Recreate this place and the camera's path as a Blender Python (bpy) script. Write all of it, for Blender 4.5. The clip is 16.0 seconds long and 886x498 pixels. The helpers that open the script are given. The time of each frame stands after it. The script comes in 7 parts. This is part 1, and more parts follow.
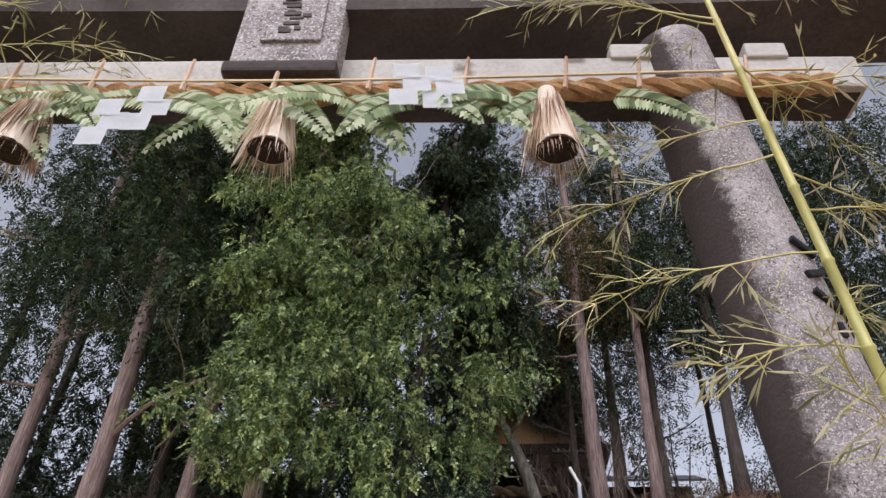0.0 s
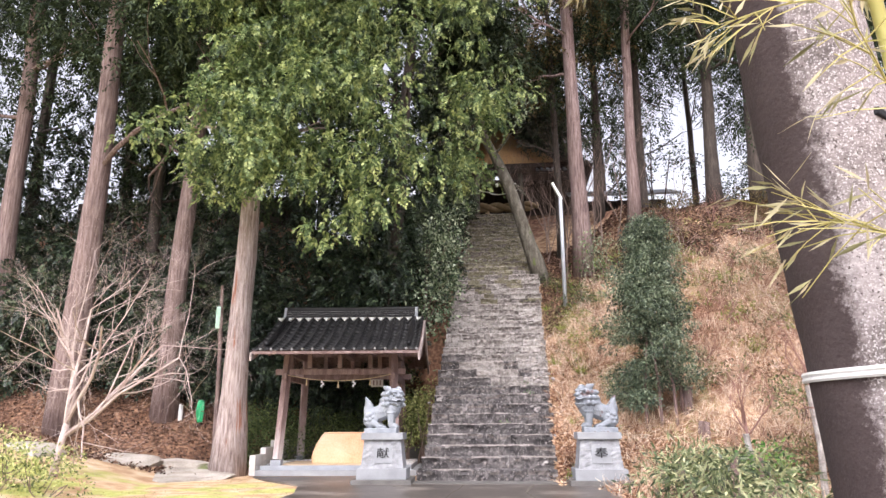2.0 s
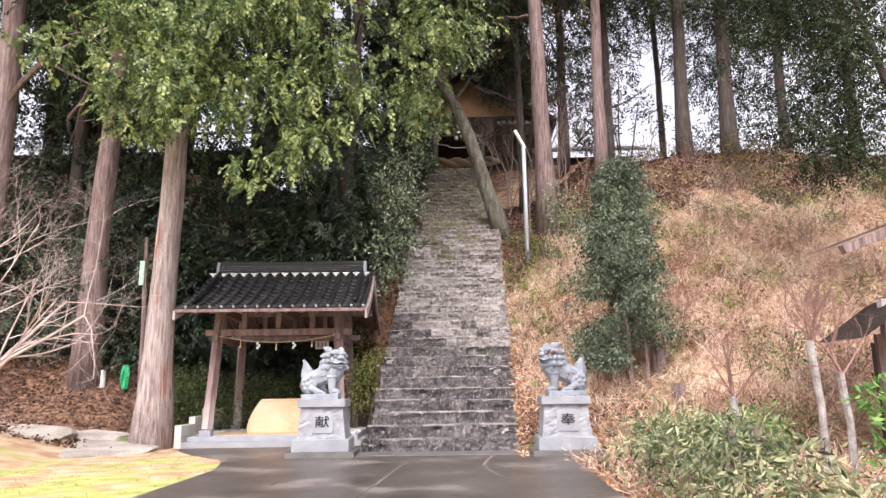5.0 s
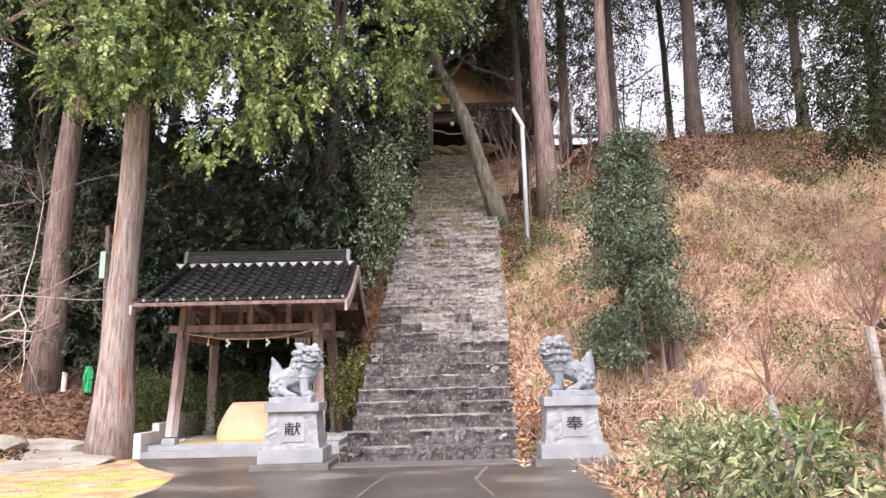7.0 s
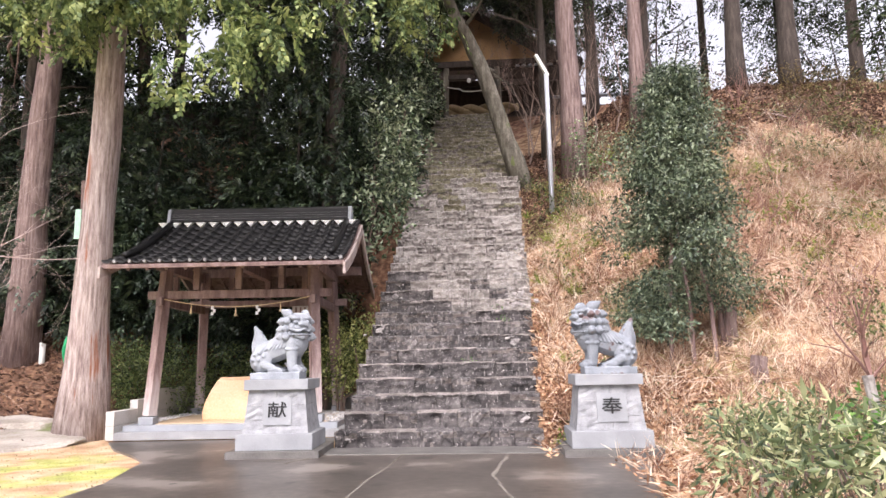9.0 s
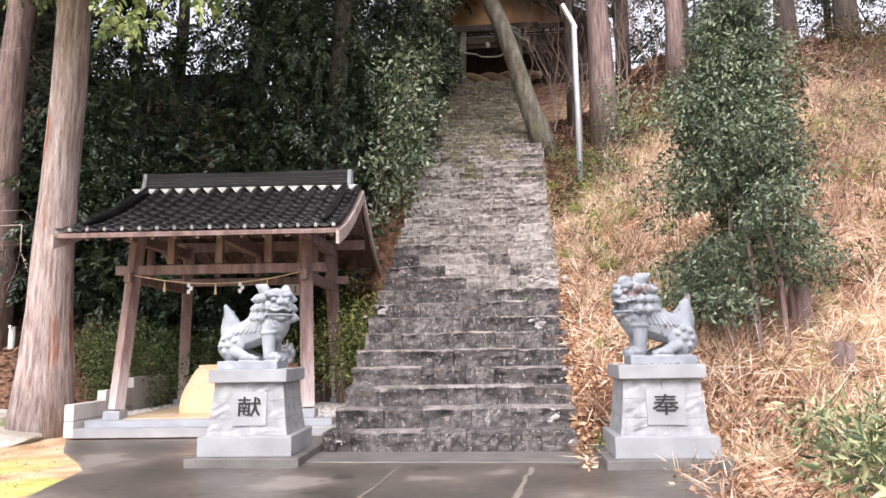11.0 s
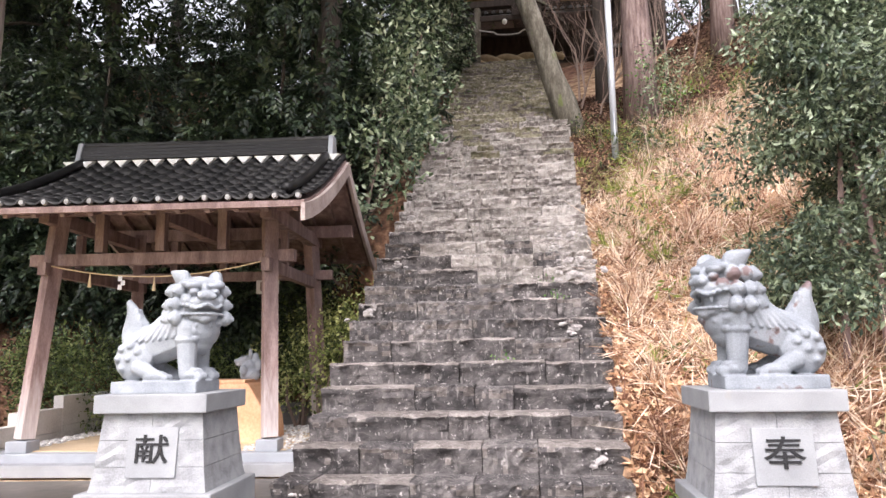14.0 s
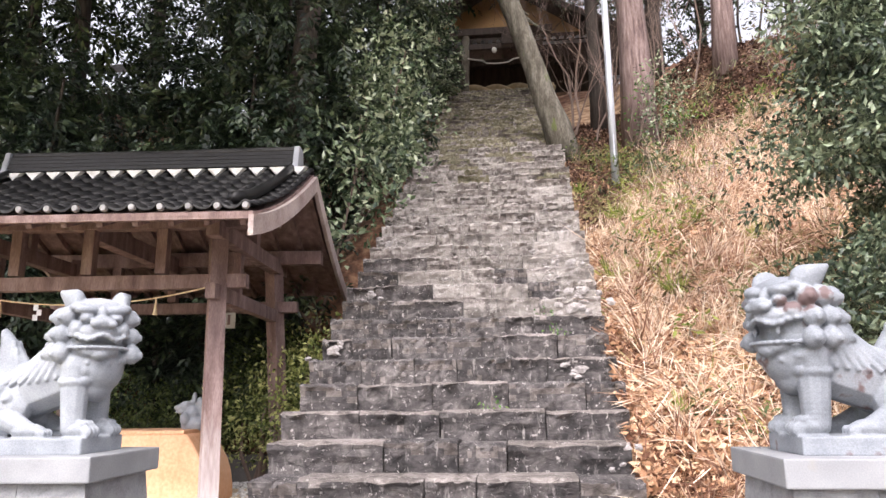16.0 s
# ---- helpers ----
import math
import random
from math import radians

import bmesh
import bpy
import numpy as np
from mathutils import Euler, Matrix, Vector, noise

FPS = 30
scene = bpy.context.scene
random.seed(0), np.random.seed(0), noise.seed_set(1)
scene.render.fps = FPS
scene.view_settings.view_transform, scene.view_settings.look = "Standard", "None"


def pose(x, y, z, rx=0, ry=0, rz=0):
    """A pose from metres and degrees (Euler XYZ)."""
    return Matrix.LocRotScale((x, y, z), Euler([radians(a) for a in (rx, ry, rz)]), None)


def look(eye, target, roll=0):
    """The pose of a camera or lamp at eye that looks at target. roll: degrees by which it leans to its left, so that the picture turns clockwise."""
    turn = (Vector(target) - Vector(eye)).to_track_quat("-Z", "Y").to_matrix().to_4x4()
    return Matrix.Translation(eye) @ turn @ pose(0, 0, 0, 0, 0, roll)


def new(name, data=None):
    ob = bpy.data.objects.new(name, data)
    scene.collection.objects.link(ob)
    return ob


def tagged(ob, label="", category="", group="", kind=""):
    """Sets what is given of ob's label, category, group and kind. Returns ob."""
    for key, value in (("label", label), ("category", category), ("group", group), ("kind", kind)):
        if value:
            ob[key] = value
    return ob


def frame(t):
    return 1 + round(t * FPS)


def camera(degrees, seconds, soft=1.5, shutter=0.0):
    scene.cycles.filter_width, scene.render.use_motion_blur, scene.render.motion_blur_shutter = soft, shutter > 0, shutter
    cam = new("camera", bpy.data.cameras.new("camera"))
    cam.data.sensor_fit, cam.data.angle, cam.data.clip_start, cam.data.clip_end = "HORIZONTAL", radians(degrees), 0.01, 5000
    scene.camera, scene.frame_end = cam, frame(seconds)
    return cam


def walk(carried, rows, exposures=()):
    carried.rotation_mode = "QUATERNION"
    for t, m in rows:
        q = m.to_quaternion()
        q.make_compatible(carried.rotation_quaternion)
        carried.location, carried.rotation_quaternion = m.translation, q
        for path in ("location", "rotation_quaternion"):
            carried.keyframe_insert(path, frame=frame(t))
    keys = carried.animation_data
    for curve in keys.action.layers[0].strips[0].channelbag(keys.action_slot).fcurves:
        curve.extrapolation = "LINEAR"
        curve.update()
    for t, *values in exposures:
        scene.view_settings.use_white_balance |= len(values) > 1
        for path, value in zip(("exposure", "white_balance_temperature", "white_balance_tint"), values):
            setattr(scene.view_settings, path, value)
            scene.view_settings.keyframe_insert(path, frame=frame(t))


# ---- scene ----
cam = camera(64.8, 16.0)
METRES, EYE, TILT, LEAN, TURN = 11.0, 1.25, -3.8, 0.7, 7.2
ROWS = [
    (0.0, 0.0, 0.0, 0.0, -1.69, 40.19, -2.01),
    (0.5, 0.0006, 0.0063, -0.0039, -1.57, 32.49, -1.45),
    (1.0, 0.0007, 0.0095, -0.0081, -1.65, 25.55, -0.87),
    (1.5, 0.0006, 0.0113, -0.0117, -1.87, 20.67, -0.47),
    (2.0, 0.0007, 0.0124, -0.0116, -2.06, 18.06, -0.3),
    (2.5, -0.0006, 0.0285, -0.0133, -4.44, 16.28, -0.47),
    (3.0, 0.0057, 0.0518, -0.0107, -4.53, 15.93, -0.32),
    (3.5, 0.008, 0.0791, -0.0091, -4.75, 15.6, -0.16),
    (4.0, 0.0132, 0.1091, -0.0064, -4.92, 15.37, 0.05),
    (6.5, 0.0553, 0.28, 0.008, -5.07, 15.31, 0.89),
    (7.0, 0.0637, 0.3175, 0.0116, -4.8, 15.22, 1.0),
    (7.5, 0.0687, 0.3567, 0.0149, -4.4, 14.72, 0.91),
    (8.0, 0.0761, 0.3963, 0.0179, -3.84, 14.16, 0.69),
    (8.5, 0.0794, 0.4372, 0.0216, -3.72, 13.61, 0.69),
    (9.0, 0.0855, 0.4785, 0.0245, -3.35, 13.13, 0.57),
    (11.5, 0.109, 0.6816, 0.041, -1.45, 11.77, 0.25),
    (12.0, 0.1129, 0.7199, 0.0447, -1.11, 11.59, 0.24),
    (12.5, 0.1188, 0.7573, 0.0485, -0.46, 11.38, 0.37),
    (13.0, 0.1209, 0.7944, 0.0518, -0.18, 11.36, 0.46),
    (13.5, 0.1252, 0.83, 0.055, -0.13, 11.78, 0.32),
    (14.0, 0.1276, 0.8639, 0.0574, -0.24, 12.51, 0.16),
    (14.5, 0.1299, 0.8952, 0.0598, -0.49, 13.5, 0.01),
    (15.0, 0.1316, 0.9252, 0.063, -0.74, 14.72, -0.12),
    (15.5, 0.1312, 0.9524, 0.0657, -1.2, 15.43, 0.14),
    (16.0, 0.1355, 0.9789, 0.0685, -1.32, 15.92, -0.05),
]
walk(cam, [(t, pose(0.29, 0, EYE, TILT, LEAN, TURN) @ pose(METRES * x, METRES * y, METRES * z, 90 + pitch, roll, yaw)) for t, x, y, z, yaw, pitch, roll in ROWS],
     [(0.0, 0.25, 5950, 16), (0.5, 0.78, 6000, 17), (1.0, 1.12, 6100, 18), (1.5, 1.19, 6200, 18), (3.0, 1.23, 6400, 19), (9.0, 1.28, 6450, 20), (12.0, 1.38, 6400, 17), (16.0, 1.45, 6450, 18)])

# ---- world, sun, exposure ----
world = bpy.data.worlds.new("sky_world")
scene.world = world
world.use_nodes = True
wn, wl = world.node_tree.nodes, world.node_tree.links
wn.clear()
sky = wn.new("ShaderNodeTexSky")
sky.sky_type = "NISHITA"
sky.sun_disc = False
sky.sun_elevation, sky.sun_rotation = radians(48), radians(200)
sky.air_density, sky.dust_density = 1.0, 4.0
hue = wn.new("ShaderNodeHueSaturation")
hue.inputs["Saturation"].default_value = 0.22
wbg = wn.new("ShaderNodeBackground")
wbg.inputs["Strength"].default_value = 0.15
wout = wn.new("ShaderNodeOutputWorld")
wl.new(sky.outputs[0], hue.inputs["Color"])
wl.new(hue.outputs[0], wbg.inputs["Color"])
wl.new(wbg.outputs[0], wout.inputs["Surface"])
sun_data = bpy.data.lights.new("sun", "SUN")
sun_data.energy, sun_data.angle, sun_data.color = 1.15, radians(25), (1.0, 0.96, 0.9)
sun = new("sun", sun_data)
sun.matrix_world = look((10, -28, 34), (0, 0, 0))


# ---- materials ----
def material(name, colors, scale=6.0, fine=60.0, rough=0.8, bump=0.3, metal=0.0, island=0.0, objvar=0.0, translucent=0.0,
             spots=None, stretch=(1, 1, 1), spec=0.5, dist=0.02):
    """Procedural surface: two scales of noise, optional per-piece variation, spots of a second colour, bump."""
    m = bpy.data.materials.new(name)
    m.use_nodes = True
    n, l = m.node_tree.nodes, m.node_tree.links
    bsdf = n["Principled BSDF"]
    tc = n.new("ShaderNodeTexCoord")
    mp = n.new("ShaderNodeMapping")
    mp.inputs["Scale"].default_value = stretch
    at = n.new("ShaderNodeNewGeometry").outputs["Position"] if stretch == (1, 1, 1) else tc.outputs["Object"]
    l.new(at, mp.inputs["Vector"])
    big = n.new("ShaderNodeTexNoise")
    big.inputs["Scale"].default_value, big.inputs["Detail"].default_value = scale, 5.0
    small = n.new("ShaderNodeTexNoise")
    small.inputs["Scale"].default_value, small.inputs["Detail"].default_value = fine, 4.0
    for tex in (big, small):
        l.new(mp.outputs[0], tex.inputs["Vector"])
    mix = n.new("ShaderNodeMath")
    mix.operation = "MULTIPLY_ADD"
    mix.inputs[1].default_value = 0.35
    l.new(small.outputs[0], mix.inputs[0])
    sc = n.new("ShaderNodeMath")
    sc.operation = "MULTIPLY"
    sc.inputs[1].default_value = 0.65
    l.new(big.outputs[0], sc.inputs[0])
    l.new(sc.outputs[0], mix.inputs[2])
    value = mix.outputs[0]
    for amount, kind in ((island, "i"), (objvar, "o")):
        if amount:
            src = n.new("ShaderNodeNewGeometry").outputs["Random Per Island"] if kind == "i" else n.new("ShaderNodeObjectInfo").outputs["Random"]
            add = n.new("ShaderNodeMath")
            add.operation = "MULTIPLY_ADD"
            add.inputs[1].default_value = amount
            l.new(src, add.inputs[0])
            sub = n.new("ShaderNodeMath")
            sub.operation = "SUBTRACT"
            sub.inputs[1].default_value = amount / 2
            l.new(value, sub.inputs[0])
            l.new(sub.outputs[0], add.inputs[2])
            value = add.outputs[0]
    ramp = n.new("ShaderNodeValToRGB")
    els = ramp.color_ramp.elements
    lo, hi = 0.33, 0.67
    els[0].position, els[1].position = lo, hi
    els[0].color, els[1].color = (*colors[0], 1), (*colors[-1], 1)
    for i, c in enumerate(colors[1:-1]):
        e = els.new(lo + (hi - lo) * (i + 1) / (len(colors) - 1))
        e.color = (*c, 1)
    l.new(value, ramp.inputs[0])
    col = ramp.outputs[0]
    for spot in (spots or ()):
        sp_col, sp_scale, sp_at = spot[:3]
        st = n.new("ShaderNodeTexNoise")
        st.inputs["Scale"].default_value, st.inputs["Detail"].default_value = sp_scale, 6.0
        l.new(mp.outputs[0], st.inputs["Vector"])
        rg = n.new("ShaderNodeMapRange")
        rg.inputs[1].default_value, rg.inputs[2].default_value = sp_at, sp_at + 0.05
        l.new(st.outputs[0], rg.inputs[0])
        mx = n.new("ShaderNodeMixRGB")
        mx.inputs[2].default_value = (*sp_col, 1)
        l.new(rg.outputs[0], mx.inputs[0])
        l.new(col, mx.inputs[1])
        col = mx.outputs[0]
    l.new(col, bsdf.inputs["Base Color"])
    bsdf.inputs["Roughness"].default_value, bsdf.inputs["Metallic"].default_value = rough, metal
    bsdf.inputs["Specular IOR Level"].default_value = spec
    if bump:
        bp = n.new("ShaderNodeBump")
        bp.inputs["Strength"].default_value, bp.inputs["Distance"].default_value = bump, dist
        l.new(mix.outputs[0], bp.inputs["Height"])
        l.new(bp.outputs[0], bsdf.inputs["Normal"])
    if translucent:
        tr = n.new("ShaderNodeBsdfTranslucent")
        l.new(col, tr.inputs["Color"])
        ms = n.new("ShaderNodeMixShader")
        ms.inputs[0].default_value = translucent
        l.new(bsdf.outputs[0], ms.inputs[1])
        l.new(tr.outputs[0], ms.inputs[2])
        l.new(ms.outputs[0], n["Material Output"].inputs["Surface"])
    return m


def leaf_mat(name, colors, rough=0.5, spec=0.3, translucent=0.25, scale=0.6, island=0.45):
    return material(name, colors, scale=scale, fine=5.0, rough=rough, bump=0, island=island, translucent=translucent, spec=spec)


def stone_mat(name, colors, wet, pale):
    """Split stone: blotches, drip streaks, fracture lines, lichen specks and rough relief."""
    m = bpy.data.materials.new(name)
    m.use_nodes = True
    n, l = m.node_tree.nodes, m.node_tree.links
    bsdf = n["Principled BSDF"]
    pos = n.new("ShaderNodeNewGeometry").outputs["Position"]

    def tex(kind, scale, squash=(1, 1, 1), detail=6.0, rough=0.65, warp=0.0):
        mp = n.new("ShaderNodeMapping")
        mp.inputs["Scale"].default_value = squash
        l.new(pos, mp.inputs["Vector"])
        t = n.new(kind)
        t.inputs["Scale"].default_value = scale
        if kind == "ShaderNodeTexNoise":
            t.inputs["Detail"].default_value, t.inputs["Roughness"].default_value, t.inputs["Distortion"].default_value = detail, rough, warp
        else:
            t.feature = "DISTANCE_TO_EDGE"
        l.new(mp.outputs[0], t.inputs["Vector"])
        return t.outputs[0]

    def ranged(src, lo, hi, a=0.0, b=1.0):
        r = n.new("ShaderNodeMapRange")
        for k, v in enumerate((lo, hi, a, b)):
            r.inputs[k + 1].default_value = v
        l.new(src, r.inputs[0])
        return r.outputs[0]

    def calc(op, a, b):
        t = n.new("ShaderNodeMath")
        t.operation = op
        for k, v in enumerate((a, b)):
            if isinstance(v, (int, float)):
                t.inputs[k].default_value = v
            else:
                l.new(v, t.inputs[k])
        return t.outputs[0]

    def over(f, a, col):
        t = n.new("ShaderNodeMixRGB")
        l.new(f, t.inputs[0])
        l.new(a, t.inputs[1])
        t.inputs[2].default_value = (*col, 1)
        return t.outputs[0]

    rnd = n.new("ShaderNodeObjectInfo").outputs["Random"]
    blot = tex("ShaderNodeTexNoise", 5.0, (1, 1, 1.6), 8.0, 0.72, 0.6)
    val = calc("ADD", calc("MULTIPLY", blot, 0.85), calc("MULTIPLY", rnd, 0.10))
    ramp = n.new("ShaderNodeValToRGB")
    els = ramp.color_ramp.elements
    els[0].position, els[0].color = 0.36, (*colors[0], 1)
    els[1].position, els[1].color = 0.68, (*colors[2], 1)
    e = els.new(0.50)
    e.color = (*colors[1], 1)
    l.new(val, ramp.inputs[0])
    col = ramp.outputs[0]
    col = over(ranged(tex("ShaderNodeTexNoise", 7.0, (1.6, 1.6, 0.2), 5.0), 0.53, 0.68, 0.0, 0.6), col, wet)
    col = over(ranged(tex("ShaderNodeTexNoise", 11.0, (1.5, 1.5, 0.22), 5.0), 0.60, 0.70, 0.0, 0.6), col, pale)
    col = over(ranged(tex("ShaderNodeTexNoise", 24.0, (1, 1, 1), 5.0, 0.7), 0.61, 0.64, 0.0, 0.9), col, pale)
    crack = ranged(tex("ShaderNodeTexVoronoi", 4.2, (1, 1, 1.7)), 0.0, 0.02, 1.0, 0.0)
    gate_ = ranged(tex("ShaderNodeTexNoise", 2.3), 0.48, 0.56)
    col = over(calc("MULTIPLY", calc("MULTIPLY", crack, gate_), 0.8), col, wet)
    l.new(col, bsdf.inputs["Base Color"])
    bsdf.inputs["Roughness"].default_value = 0.72
    bp = n.new("ShaderNodeBump")
    bp.inputs["Strength"].default_value, bp.inputs["Distance"].default_value = 1.0, 0.05
    hgt = calc("ADD", calc("MULTIPLY", tex("ShaderNodeTexNoise", 7.0, (1, 1, 1.5), 10.0, 0.75, 1.2), 1.0), calc("MULTIPLY", crack, -0.12))
    l.new(hgt, bp.inputs["Height"])
    l.new(bp.outputs[0], bsdf.inputs["Normal"])
    return m


M = {
    "granite": material("white_granite", [(0.22, 0.228, 0.242), (0.28, 0.29, 0.305), (0.345, 0.355, 0.37)], 3, 140, 0.75, 0.25, dist=0.006, spots=[((0.30, 0.29, 0.27), 2.2, 0.66)]),
    "granite_rough": material("split_granite", [(0.19, 0.196, 0.207), (0.295, 0.302, 0.317), (0.37, 0.377, 0.39)], 9, 90, 0.85, 0.7, dist=0.02),
    "granite_grey": material("grey_granite", [(0.25, 0.265, 0.29), (0.34, 0.36, 0.39)], 4, 150, 0.7, 0.2, dist=0.005),
    "lion": material("carved_granite", [(0.18, 0.198, 0.222), (0.27, 0.293, 0.322), (0.36, 0.384, 0.413)], 5, 120, 0.7, 0.35, dist=0.008),
    "lion_stained": material("stained_carved_granite", [(0.14, 0.155, 0.175), (0.22, 0.24, 0.268), (0.32, 0.345, 0.375)], 5, 120, 0.7, 0.35, dist=0.008, spots=[((0.15, 0.105, 0.105), 5.0, 0.62)]),
    "ink": material("black_paint", [(0.008, 0.008, 0.009), (0.02, 0.02, 0.023)], 20, 80, 0.5, 0.1, spec=0.3),
    "concrete": material("wet_concrete", [(0.042, 0.037, 0.034), (0.095, 0.081, 0.072), (0.18, 0.152, 0.132)], 0.9, 9, 0.4, 0.3, dist=0.008, spots=[((0.21, 0.185, 0.165), 0.9, 0.58), ((0.045, 0.04, 0.037), 2.2, 0.62)]),
    "plinth": material("dark_concrete", [(0.09, 0.085, 0.08), (0.17, 0.16, 0.15)], 3, 50, 0.7, 0.3),
    "joint": material("concrete_joint", [(0.15, 0.13, 0.11), (0.22, 0.2, 0.17)], 6, 40, 0.9, 0.4),
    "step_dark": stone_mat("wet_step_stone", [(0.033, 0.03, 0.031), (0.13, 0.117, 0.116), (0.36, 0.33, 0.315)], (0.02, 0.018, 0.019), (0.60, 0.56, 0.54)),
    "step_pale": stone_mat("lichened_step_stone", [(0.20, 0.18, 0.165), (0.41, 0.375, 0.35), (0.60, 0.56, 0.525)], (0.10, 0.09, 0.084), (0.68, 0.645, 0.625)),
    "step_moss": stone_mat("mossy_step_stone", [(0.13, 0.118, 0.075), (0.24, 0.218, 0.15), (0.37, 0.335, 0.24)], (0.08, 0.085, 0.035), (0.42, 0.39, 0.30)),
    "tread": stone_mat("worn_lit_tread", [(0.115, 0.099, 0.091), (0.29, 0.255, 0.238), (0.52, 0.47, 0.447)], (0.05, 0.042, 0.038), (0.62, 0.57, 0.545)),
    "rope_mid": material("weathered_straw_rope", [(0.32, 0.24, 0.13), (0.5, 0.4, 0.25)], 8, 60, 0.9, 0.5),
    "lichen": material("white_lichen", [(0.17, 0.155, 0.15), (0.36, 0.335, 0.325), (0.54, 0.51, 0.495)], 12, 60, 0.95, 0.6),
    "bark_cedar": material("cedar_bark", [(0.15, 0.10, 0.092), (0.40, 0.32, 0.30), (0.64, 0.56, 0.535)], 5, 26, 0.9, 1.0, stretch=(4, 4, 0.35), dist=0.05, spots=[((0.30, 0.12, 0.07), 1.3, 0.62)]),
    "bark_pink": material("pink_cedar_bark", [(0.085, 0.054, 0.05), (0.20, 0.14, 0.13), (0.35, 0.27, 0.25)], 5, 26, 0.9, 0.9, stretch=(4, 4, 0.35), dist=0.04),
    "bark_dark": material("dark_bark", [(0.028, 0.022, 0.018), (0.058, 0.046, 0.039), (0.10, 0.08, 0.07)], 5, 26, 0.95, 0.9, stretch=(3, 3, 0.4), dist=0.04),
    "bark_grey": material("grey_mossy_bark", [(0.05, 0.045, 0.035), (0.125, 0.112, 0.088), (0.25, 0.235, 0.20)], 4, 22, 0.95, 0.9, stretch=(2, 2, 0.6), dist=0.04, spots=[((0.12, 0.14, 0.05), 2.5, 0.64)]),
    "bark_lichen": material("lichened_bark", [(0.16, 0.14, 0.125), (0.34, 0.31, 0.29), (0.52, 0.5, 0.48)], 6, 40, 0.95, 0.8, dist=0.02),
    "twig": material("bare_twig", [(0.32, 0.23, 0.205), (0.48, 0.38, 0.35), (0.62, 0.54, 0.51)], 3, 30, 0.85, 0.2),
    "twig_red": material("reddish_twig", [(0.20, 0.10, 0.085), (0.34, 0.20, 0.17)], 3, 30, 0.85, 0.2),
    "twig_brown": material("brown_twig", [(0.15, 0.105, 0.085), (0.27, 0.2, 0.17)], 3, 30, 0.9, 0.2),
    "leaf_cypress": leaf_mat("cypress_foliage", [(0.018, 0.038, 0.02), (0.137, 0.20, 0.074), (0.51, 0.58, 0.235)], 0.5, 0.35, 0.35, 2.2, 0.2),
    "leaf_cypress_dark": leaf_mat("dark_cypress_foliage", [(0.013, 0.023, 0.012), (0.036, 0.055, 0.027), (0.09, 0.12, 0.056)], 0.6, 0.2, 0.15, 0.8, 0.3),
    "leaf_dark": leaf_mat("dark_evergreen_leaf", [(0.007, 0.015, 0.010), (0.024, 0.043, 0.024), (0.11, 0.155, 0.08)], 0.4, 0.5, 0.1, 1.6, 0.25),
    "leaf_camellia": leaf_mat("glossy_evergreen_leaf", [(0.03, 0.055, 0.03), (0.17, 0.24, 0.125), (0.52, 0.60, 0.40)], 0.26, 0.9, 0.22, 1.6),
    "leaf_bushy": leaf_mat("bushy_evergreen_leaf", [(0.022, 0.04, 0.024), (0.085, 0.12, 0.07), (0.27, 0.33, 0.21)], 0.36, 0.6, 0.2, 1.2),
    "leaf_privet": leaf_mat("yellow_green_leaf", [(0.07, 0.10, 0.028), (0.32, 0.38, 0.115), (0.66, 0.68, 0.29)], 0.36, 0.55, 0.35, 2.0),
    "leaf_clip": leaf_mat("clipped_shrub_leaf", [(0.026, 0.043, 0.016), (0.095, 0.135, 0.045), (0.25, 0.30, 0.11)], 0.45, 0.35, 0.25),
    "leaf_hedge": leaf_mat("pale_green_leaf", [(0.042, 0.066, 0.03), (0.18, 0.23, 0.10), (0.54, 0.55, 0.31)], 0.36, 0.5, 0.25, 2.0),
    "leaf_bright": leaf_mat("bright_green_leaf", [(0.06, 0.17, 0.03), (0.14, 0.32, 0.06), (0.27, 0.45, 0.12)], 0.45, 0.4, 0.3),
    "leaf_bamboo": leaf_mat("dry_bamboo_leaf", [(0.20, 0.20, 0.10), (0.38, 0.36, 0.18), (0.58, 0.52, 0.33)], 0.6, 0.3, 0.35),
    "leaf_brown": leaf_mat("brown_evergreen_foliage", [(0.07, 0.05, 0.025), (0.13, 0.1, 0.045), (0.2, 0.16, 0.07)], 0.7, 0.2, 0.25),
    "straw": leaf_mat("dry_straw", [(0.24, 0.125, 0.085), (0.75, 0.535, 0.385), (0.94, 0.82, 0.67)], 0.7, 0.25, 0.2),
    "litter": leaf_mat("fallen_leaf", [(0.15, 0.07, 0.042), (0.50, 0.285, 0.165), (0.76, 0.54, 0.36)], 0.75, 0.25, 0.1),
    # Reddish fallen leaves, darkened to carry the shade of the trees.
    "litter_shaded": leaf_mat("shaded_fallen_leaf", [(0.05, 0.026, 0.019), (0.145, 0.082, 0.058), (0.28, 0.175, 0.125)], 0.75, 0.2, 0.1),
    "moss_blade": leaf_mat("dull_moss", [(0.15, 0.15, 0.055), (0.33, 0.32, 0.125), (0.50, 0.46, 0.24)], 0.8, 0.2, 0.2),
    "grass_green": leaf_mat("green_grass", [(0.13, 0.2, 0.04), (0.27, 0.34, 0.075), (0.42, 0.45, 0.13)], 0.6, 0.3, 0.3),
    "rock": material("pale_rock", [(0.24, 0.205, 0.17), (0.40, 0.36, 0.31), (0.56, 0.52, 0.47)], 1.4, 22, 0.9, 0.8, dist=0.05, spots=[((0.20, 0.22, 0.10), 1.2, 0.64)]),
